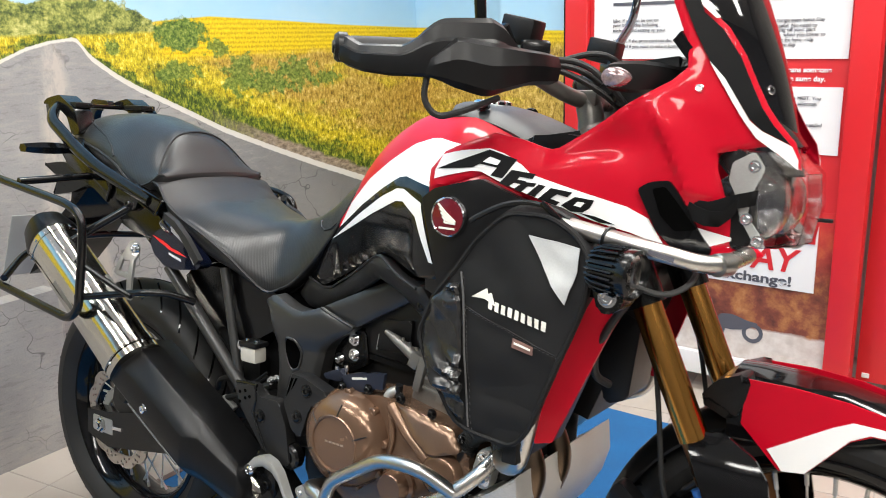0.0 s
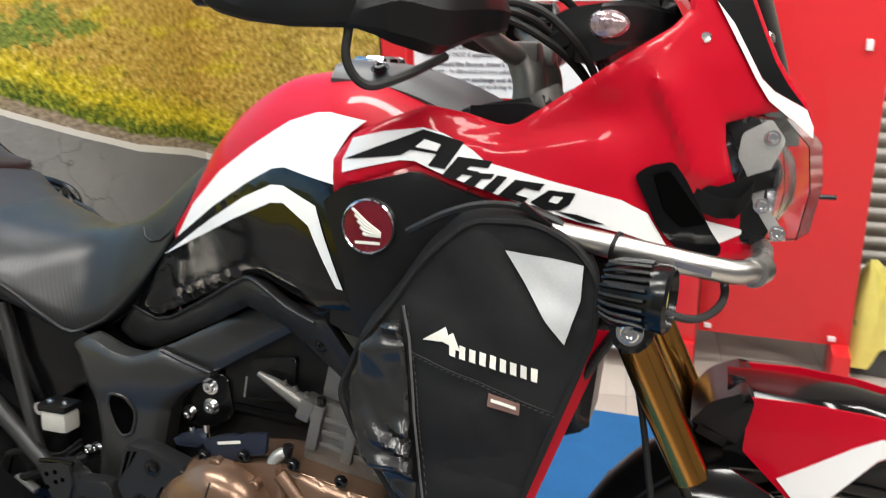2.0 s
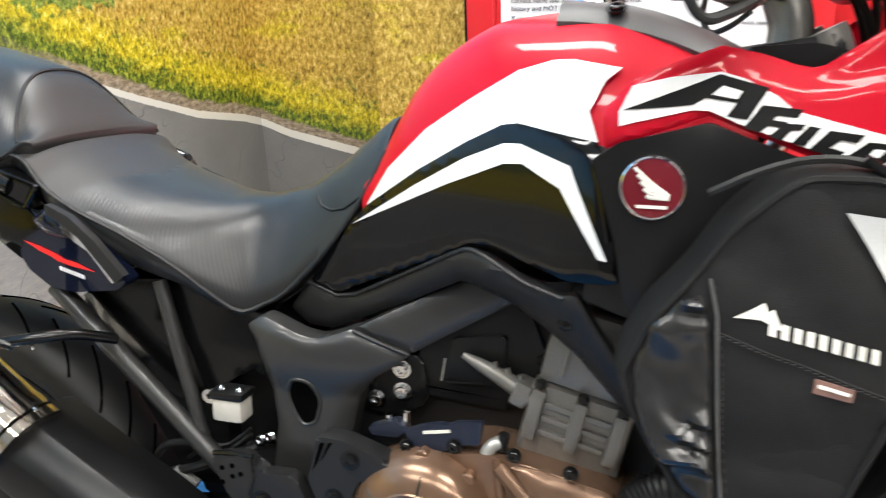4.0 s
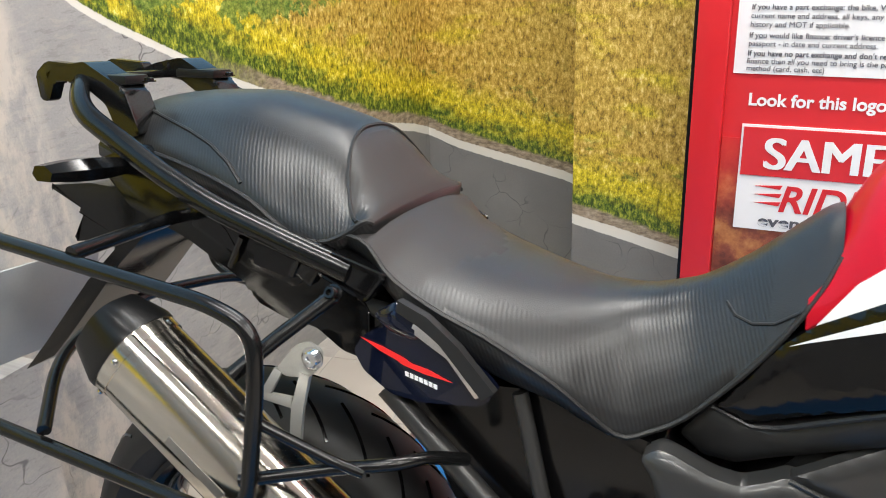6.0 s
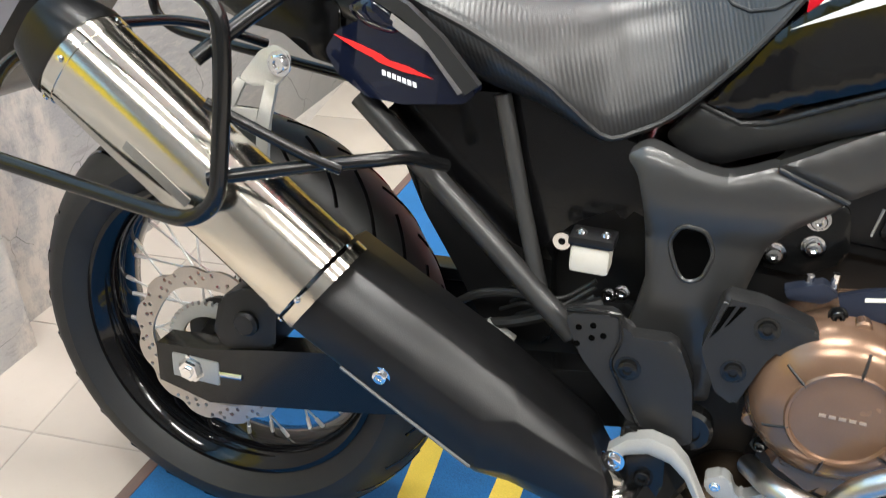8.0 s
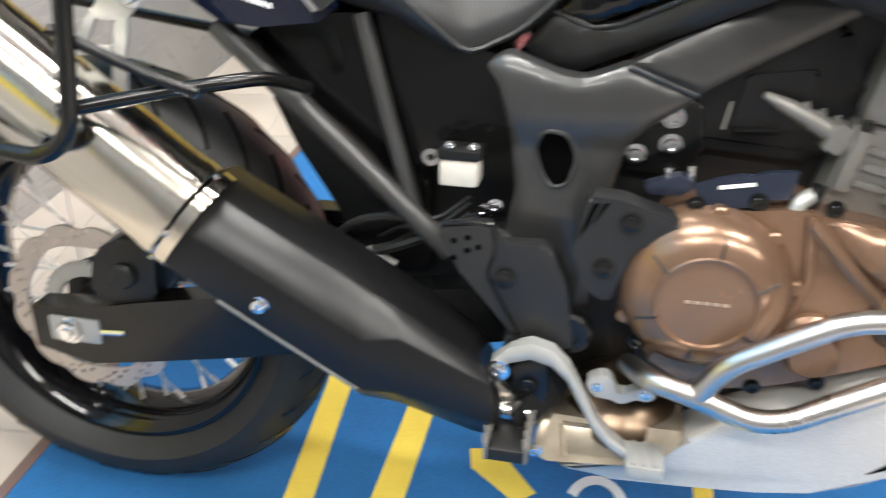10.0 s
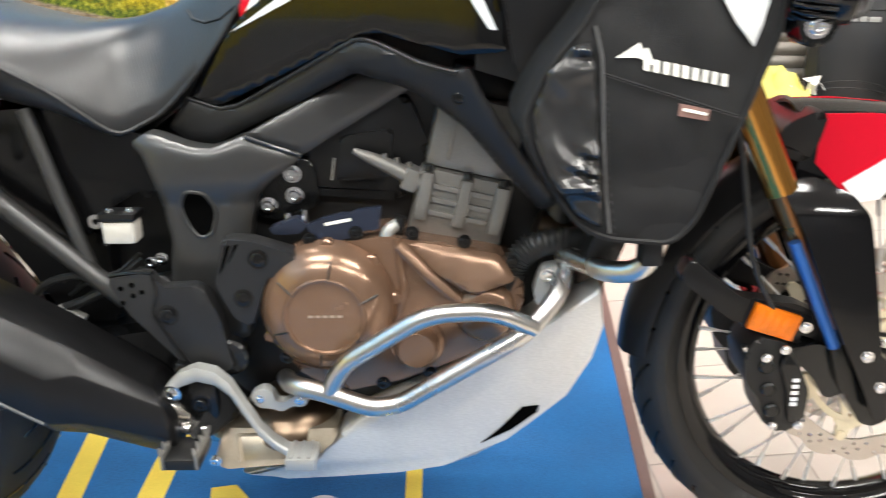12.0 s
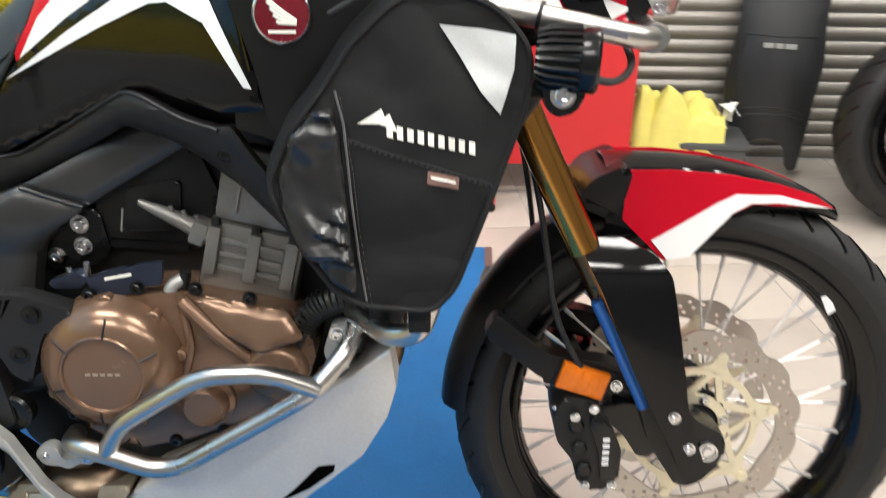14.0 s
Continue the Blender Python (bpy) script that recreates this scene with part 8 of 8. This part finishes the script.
panel("text_panel", 0.43, 1.238, 1.118, 2.1, WHITE_PRINT, "white panel of printed text")
panel("text_panel", 0.43, 1.232, 0.836, 1.036, WHITE_PRINT, "white panel of printed text")
photo_m, nt, bs = nodes_of("autumn_photo_print")
co = coords(nt)
sp = nt.nodes.new("ShaderNodeSeparateXYZ")
nt.links.new(co, sp.inputs[0])
n1 = noise_tex(nt, co, 14, 5, 0.65)
leafy = ramp(nt, n1, [(0.3, (0.05, 0.015, 0.012)), (0.5, (0.22, 0.06, 0.035)), (0.65, (0.42, 0.17, 0.06)), (0.8, (0.5, 0.3, 0.15))])
ground_c = ramp(nt, noise_tex(nt, co, 30, 3), [(0.3, (0.55, 0.47, 0.43)), (0.7, (0.72, 0.66, 0.62))])
zz = math_node(nt, "ADD", sp.outputs[2], math_node(nt, "MULTIPLY", n1, 0.03))
k1 = math_node(nt, "DIVIDE", math_node(nt, "SUBTRACT", zz, 0.262), 0.01, clamp=True)
k2 = math_node(nt, "DIVIDE", math_node(nt, "SUBTRACT", zz, 0.44), 0.25, clamp=True)
c1 = mix_col(nt, k1, ground_c, leafy)
nt.links.new(mix_col(nt, k2, c1, (0.60, 0.022, 0.028)), bs.inputs["Base Color"])
bs.inputs["Roughness"].default_value = 0.45
panel("photo_panel", 0.416, 1.245, 0.141, 0.66, photo_m, "faded autumn road photograph", SY - 0.003)
# a small parked motorcycle in the photograph, as plain shapes
for bx, r in ((0.90, 0.03), (1.02, 0.034)):
    part("photo_wheel", lathe([(r * 0.62, -0.0004), (r, -0.0004), (r, 0.0004), (r * 0.62, 0.0004)], (bx, SY - 0.0045, 0.235), "y", 24, closed=True), INK, sign)
part("photo_shape", slab(soft([(0.89, 0.24), (0.91, 0.285), (0.95, 0.29), (1.0, 0.275), (1.04, 0.27), (1.0, 0.245), (0.95, 0.235)], 0.01), SY - 0.005, SY - 0.0035, 0), INK, sign)
panel("logo_box", 0.466, 1.198, 0.402, 0.70, WHITE_PRINT, "white boxed slogan", SY - 0.007)
panel("logo_band", 0.472, 1.192, 0.56, 0.694, RED_PRINT, "", SY - 0.011)
for shift in (0.0, 0.004, 0.008):
    words("slogan", "SAME DAY", 0.125, 0.524 + shift, 0.582, SY - 0.0125 - shift * 0.1, WHITE_PRINT, sign, "bold white slogan", 0.0, 0, 0.60)
words("slogan", "RIDE AWAY", 0.105, 0.575, 0.462, SY - 0.0085, RED_PRINT, sign, "red slanted slogan", 0.002, 0.22, 0.58)
for k in range(3):
    part("speed_line", slab([(0.515, 0.53 - 0.024 * k), (0.585, 0.536 - 0.024 * k), (0.58, 0.524 - 0.024 * k)], SY - 0.009, SY - 0.007, 0), RED_PRINT, sign)
words("slogan", "even with Part Exchange!", 0.044, 0.53, 0.415, SY - 0.0085, INK, sign, "dark line of print", 0.0012, 0, 0.60)
words("heading", "Look for this logo on the price card", 0.046, 0.474, 0.752, SY - 0.002, WHITE_PRINT, sign, "white heading", 0.0012)
words("paragraph", "If you have a part exchange: the bike, V5 - in", 0.0195, 0.462, 1.002, PY - 0.002, INK, sign, "printed line", 0.0002)
words("paragraph", "current name and address, all keys, any service", 0.0195, 0.462, 0.98, PY - 0.002, INK, sign, "printed line")
words("paragraph", "history and MOT if applicable.", 0.0195, 0.462, 0.958, PY - 0.002, INK, sign, "printed line")
words("paragraph", "If you would like finance: driver's licence or", 0.0195, 0.462, 0.93, PY - 0.002, INK, sign, "printed line", 0.0002)
words("paragraph", "passport - in date and current address.", 0.0195, 0.462, 0.909, PY - 0.002, INK, sign, "printed line")
words("paragraph", "If you have no part exchange and don't require", 0.0195, 0.462, 0.884, PY - 0.002, INK, sign, "printed line", 0.0003)
words("paragraph", "finance then all you need to bring is the payment", 0.0195, 0.462, 0.864, PY - 0.002, INK, sign, "printed line")
words("paragraph", "method (card, cash, etc)", 0.0195, 0.462, 0.845, PY - 0.002, INK, sign, "printed line")
for z, text in ((1.237, "bike. If you can be out on"), (1.223, "your bike today including"), (1.206, "exchange and setting up your"), (1.172, "It's easy. If the price card has the logo, you'll"), (1.154, "be asked if you want to take it home today.")):
    words("paragraph", text, 0.0155, 0.50, z, PY - 0.002, INK, sign, "printed line")
for z, end, text in ((1.226, 1.193, "exchange then Same Day"), (1.210, 1.19, "is useful. No need to"), (1.198, 1.185, "paying off your part"), (1.184, 1.185, "when you come to"), (1.169, 1.185, "your Part Ex here, ride"), (1.155, 1.115, "the same day."), (0.998, 1.19, "active MOT. You"), (0.982, 1.19, "but the salesman"), (0.919, 1.19, "work needed")):
    words("paragraph", text, 0.0155, end - 0.0083 * len(text), z, PY - 0.002, INK, sign, "printed line")
words("heading", "means someone", 0.0215, 1.055, 1.079, SY - 0.002, WHITE_PRINT, sign, "white heading", 0.0006)
words("heading", "the same day.", 0.0215, 1.062, 1.053, SY - 0.002, WHITE_PRINT, sign, "white heading", 0.0006)
words("heading", "Act", 0.034, 0.50, 1.075, SY - 0.002, WHITE_PRINT, sign, "white heading", 0.0008)
for k in range(5):
    part("print_bar", fresh_box(0.50, 0.80 - 0.04 * (k % 2), PY - 0.002, PY, 1.29 + 0.026 * k, 1.30 + 0.026 * k), INK, sign)
    part("print_bar", fresh_box(0.90, 1.2 - 0.05 * (k % 3), PY - 0.002, PY, 1.29 + 0.026 * k, 1.30 + 0.026 * k), INK, sign)

partition = thing("red_partition", "plain red painted partition panel on short feet", "partition")
part("panel", fresh_box(1.327, 1.762, 1.69, 1.715, 0.115, 2.25, 0.003), RED_BOARD, partition)
for x in (1.345, 1.70):
    part("clip", fresh_box(x, x + 0.022, 1.682, 1.69, 0.13, 0.145, 0.002), WHITE_PRINT, partition, "white plastic clip")
part("clip", fresh_box(1.70, 1.718, 1.682, 1.69, 0.98, 1.01, 0.002), WHITE_PRINT, partition)
part("foot", fresh_box(1.27, 1.325, 1.57, 1.70, 0.0, 0.12, 0.004), RED_BOARD, partition)
part("foot", fresh_box(1.71, 1.76, 1.60, 1.80, 0.0, 0.12, 0.004), RED_BOARD, partition)

# ---- roller shutter ----
shutter = tagged(new("wall_shutter"), "grey steel roller shutter with horizontal slats", "shutter", kind="structure")
prof = [(0.0, 0.0), (-0.004, 0.006), (-0.011, 0.016), (-0.0125, 0.025), (-0.011, 0.034), (-0.004, 0.043), (0.0, 0.0475), (0.006, 0.0475), (0.006, 0.0)]
bm = bmesh.new()
la = [bm.verts.new((1.33, y, z)) for y, z in prof]
lb = [bm.verts.new((5.6, y, z)) for y, z in prof]
for i in range(len(prof)):
    bm.faces.new((la[i], lb[i], lb[(i + 1) % len(prof)], la[(i + 1) % len(prof)]))
first = finish("slat", bm, SHUTTER, shutter)
first.matrix_basis = Matrix.Translation((0, 2.1, 0.0))
for k in range(1, 60):
    o = new("slat", first.data)
    o.parent, o.matrix_basis = shutter, Matrix.Translation((0, 2.1, 0.049 * k))

# ---- things by the shutter ----
spare = thing("spare_seat", "black vinyl motorcycle seat leaning on the shutter", "seat", pose(2.275, 1.93, 0.0, -8, 0, -12))
outline = soft([(-0.135, 0.80), (0.135, 0.80), (0.137, 0.52), (0.15, 0.40), (0.135, 0.27), (0.13, 0.17), (0.12, 0.03), (0.085, 0.03), (0.075, 0.10), (0.03, 0.14), (-0.03, 0.14), (-0.075, 0.10), (-0.085, 0.03), (-0.115, 0.03), (-0.125, 0.17), (-0.155, 0.25), (-0.155, 0.38), (-0.135, 0.52)], 0.03)
seat_face = (lambda x, z: -0.02 - 0.06 * max(0, 1 - (x / 0.17) ** 2) ** 0.7 * (0.62 + 0.38 * math.cos((z - 0.36) * 7)))
cush = part("cushion", skin(outline, seat_face, 0.05, 0.015), SEAT_TOP, spare)
for z0, dz in ((0.205, 0.02), (0.225, 0.025), (0.49, -0.004)):
    part("seat_fold", tube([(x, seat_face(x, z0) - 0.001, z0 + dz * (1 - (x / 0.12) ** 2)) for x in [-0.115 + 0.023 * k for k in range(11)]], 0.0035 if z0 < 0.4 else 0.002, 6), SEAT_SIDE, spare)
for q in (-1, 1):
    part("seat_piping", tube([(q * (x - 0.012), seat_face(x - 0.012, z) - 0.001, z) for x, z in ((0.125, 0.49), (0.142, 0.40), (0.13, 0.28), (0.122, 0.19))], 0.0025, 6), SEAT_SIDE, spare)
for k, (a, b) in enumerate(((-0.055, -0.022), (-0.016, 0.008), (0.014, 0.05))):
    part("print_bar", fresh_box(a, b, seat_face(0, 0.455) - 0.004, seat_face(0, 0.455) + 0.01, 0.447, 0.464, 0.001), ALLOY, spare, "silver printed mark")
crate = thing("storage_box", "dark grey plastic box on the floor by the shutter", "box", pose(1.98, 1.86, 0, 0, 0, -4))
part("shell", fresh_box(-0.19, 0.19, -0.11, 0.11, -0.004, 0.17, 0.01), GREY_PLASTIC, crate)
part("lid_rim", fresh_box(-0.197, 0.197, -0.117, 0.117, 0.155, 0.176, 0.006), GREY_PLASTIC, crate)
YELLOW_CLOTH = surface("yellow_cleaning_cloth", (0.70, 0.62, 0.16), 0.9, 0, 0.15, 0.15, 500, 20, 0.4)
cloth = thing("cleaning_cloth", "crumpled yellow cleaning cloth lying on the box", "cloth")
bm = bmesh.new()
N = 26
grid = []
for i in range(N):
    row = []
    for j in range(N):
        u, v = i / (N - 1), j / (N - 1)
        x, y = 1.775 + 0.31 * u, 1.735 + 0.22 * v
        h = 0.215 + 0.16 * abs(noise.noise(Vector((u * 2.6, v * 2.3, 1.7)))) + 0.05 * noise.noise(Vector((u * 6, v * 6, 4)))
        h += 0.075 * math.exp(-((u - 0.3) ** 2 + (v - 0.5) ** 2) * 9)
        if v < 0.14 or u < 0.06:
            h -= 0.20 * (1 - v / 0.14 if v < 0.14 else 0) + 0.16 * (1 - u / 0.06 if u < 0.06 else 0)
        row.append(bm.verts.new((x, y, max(0.03, h))))
    grid.append(row)
for i in range(N - 1):
    for j in range(N - 1):
        bm.faces.new((grid[i][j], grid[i + 1][j], grid[i + 1][j + 1], grid[i][j + 1]))
bmesh.ops.recalc_face_normals(bm, faces=bm.faces)
bmesh.ops.solidify(bm, geom=bm.faces[:], thickness=0.004)
part("cloth", bm, YELLOW_CLOTH, cloth)
wrap = thing("plastic_wrap", "crumpled clear plastic wrapper on the box", "wrapper")
bm = bmesh.new()
for k in range(9):
    a, q = random.uniform(0, 6.28), random.uniform(0.02, 0.06)
    c = Vector((2.07 + 0.05 * math.cos(a), 1.85 + 0.04 * math.sin(a), 0.20))
    pts = [c + Vector((random.uniform(-q, q), random.uniform(-q, q), random.uniform(0, 0.09))) for _ in range(3)]
    vs = [bm.verts.new(p) for p in pts]
    ws = [bm.verts.new(p + Vector((0.0015, 0.0015, 0.001))) for p in pts]
    bm.faces.new(vs), bm.faces.new(ws[::-1])
    for i in range(3):
        bm.faces.new((vs[i], ws[i], ws[(i + 1) % 3], vs[(i + 1) % 3]))
part("film", bm, surface("crinkled_film", (0.75, 0.74, 0.70), 0.2, 0.0, 0.3, 0.2, 90, 40, 0.3, 0.6), wrap)

# ---- parked motorcycle behind ----
other = thing("parked_motorcycle", "black road motorcycle parked by the shutter, rear wheel showing", "motorcycle", pose(2.66, 1.5, 0.0, -6, 0, -8))
oc = Vector((0, 0, 0.312))
ow = part("rear_wheel", lathe([(0.222, -0.075), (0.215, -0.06), (0.19, -0.05), (0.185, 0), (0.19, 0.05), (0.215, 0.06), (0.222, 0.075), (0.21, 0.078), (0.178, 0.05), (0.175, 0), (0.178, -0.05), (0.21, -0.078)], oc, "y", 64, closed=True), BLACK_GLOSS, other, "black cast rear wheel")
part("tyre", tyre_mesh(oc, 0.312, 0.092, 0.216), RUBBER, ow)
tread(ow, oc, 0.312, 0.092, 0.216, 22, 0.25)
for k in range(5):
    a = 2 * math.pi * k / 5 + 0.3
    for da in (-0.16, 0.16):
        part("wheel_spoke", tube([oc + Vector((0.04 * math.cos(a), -0.02, 0.04 * math.sin(a))), oc + Vector((0.18 * math.cos(a + da), -0.02, 0.18 * math.sin(a + da)))], 0.011, 8, flat=1.4), BLACK_GLOSS, ow)
part("hub", lathe([(0, -0.07), (0.035, -0.07), (0.05, -0.05), (0.055, 0.05), (0.03, 0.07), (0, 0.07)], oc, "y", 28), DARK_CAST, ow)
part("hub_cover", lathe([(0, -0.02), (0.10, -0.022), (0.13, -0.01), (0.13, 0.02), (0, 0.03)], oc + Vector((0, 0.03, 0)), "y", 36), DARK_CAST, ow)
brake_disc(ow, oc, -0.07, 0.11)
for k in range(6):
    bolt((oc.x + 0.055 * math.cos(k * 1.047), -0.075, oc.z + 0.055 * math.sin(k * 1.047)), 0.007, 0.006, ow)
part("caliper", fresh_box(-0.03, 0.05, -0.11, -0.06, 0.39, 0.45, 0.008), surface("red_anodised", (0.5, 0.02, 0.02), 0.3, 0.4), other, "red brake caliper")
part("swingarm", loft([[(x, -0.13 + dy, z + dz) for dy, dz in ((0.02, -h), (0.02, h), (-0.02, h), (-0.02, -h))] for x, z, h in ((-0.06, 0.31, 0.03), (0.1, 0.32, 0.045), (0.45, 0.36, 0.05))]), BLACK_SATIN, other)
part("peg_hanger", slab(soft([(-0.20, 0.43), (-0.225, 0.535), (-0.20, 0.54), (-0.18, 0.51), (-0.08, 0.545), (0.10, 0.66), (0.14, 0.63), (-0.02, 0.50), (-0.12, 0.475), (-0.165, 0.43)], 0.010), -0.20, -0.175, 0.006), ALLOY, other, "polished alloy footrest hanger")
part("foot_peg", tube([(-0.185, -0.19, 0.44), (-0.20, -0.21, 0.46), (-0.215, -0.24, 0.53)], 0.010, 12), ALLOY, other)
bolt((-0.185, -0.202, 0.45), 0.012, 0.006, other)
part("exhaust", tube([(-0.16, -0.16, 0.62), (0.02, -0.17, 0.57), (0.3, -0.17, 0.46), (0.5, -0.14, 0.36)], 0.045, 20), BLACK_SATIN, other, "black silencer")
part("seat_tail", loft([[(x, y * w, z + h * dz) for y, dz in ((-1, -0.5), (-1, 0.4), (-0.6, 1), (0.6, 1), (1, 0.4), (1, -0.5))] for x, z, w, h in ((-0.28, 0.90, 0.05, 0.03), (0.0, 0.86, 0.11, 0.06), (0.25, 0.80, 0.13, 0.07), (0.5, 0.80, 0.12, 0.08))]), BLACK_GLOSS, other)
part("mudguard", loft([[(oc.x + r * math.cos(a), y, oc.z + r * math.sin(a)) for r, y in ((0.34, -0.1), (0.37, -0.06), (0.375, 0.06), (0.34, 0.1), (0.33, 0.09), (0.355, 0), (0.33, -0.09))] for a in [radians(50 + 8 * k) for k in range(8)]]), BLACK_PLASTIC, other)
part("engine", slab(soft([(0.4, 0.2), (0.85, 0.18), (0.95, 0.5), (0.8, 0.85), (0.45, 0.8)], 0.05), -0.2, 0.2, 0.04), DARK_CAST, other)
part("front_tyre", lathe([(0.24, -0.05), (0.29, -0.058), (0.308, -0.03), (0.31, 0), (0.308, 0.03), (0.29, 0.058), (0.24, 0.05)], (1.42, 0, 0.31), "y", 48), RUBBER, other)

# ---- ceiling lamps ----
first = None
LAMP_GLOW = nodes_of("lamp_diffuser")
LAMP_GLOW[2].inputs["Base Color"].default_value = (0.9, 0.9, 0.9, 1)
LAMP_GLOW[2].inputs["Emission Color"].default_value = (1.0, 0.97, 0.93, 1)
LAMP_GLOW[2].inputs["Emission Strength"].default_value = 6.0
for lx, ly in LAMP_SPOTS:
    if first is None:
        first = thing("ceiling_lamp", "white ceiling lamp with a bright diffuser", "lamp", pose(lx, ly, CEILING), "ceiling lamps")
        part("housing", fresh_box(-0.6, 0.6, -0.16, 0.16, -0.05, 0.0, 0.004), CEILING_PAINT, first)
        part("diffuser", fresh_box(-0.575, 0.575, -0.14, 0.14, -0.062, -0.0505), LAMP_GLOW[0], first)
    else:
        copy_thing(first, pose(lx, ly, CEILING))
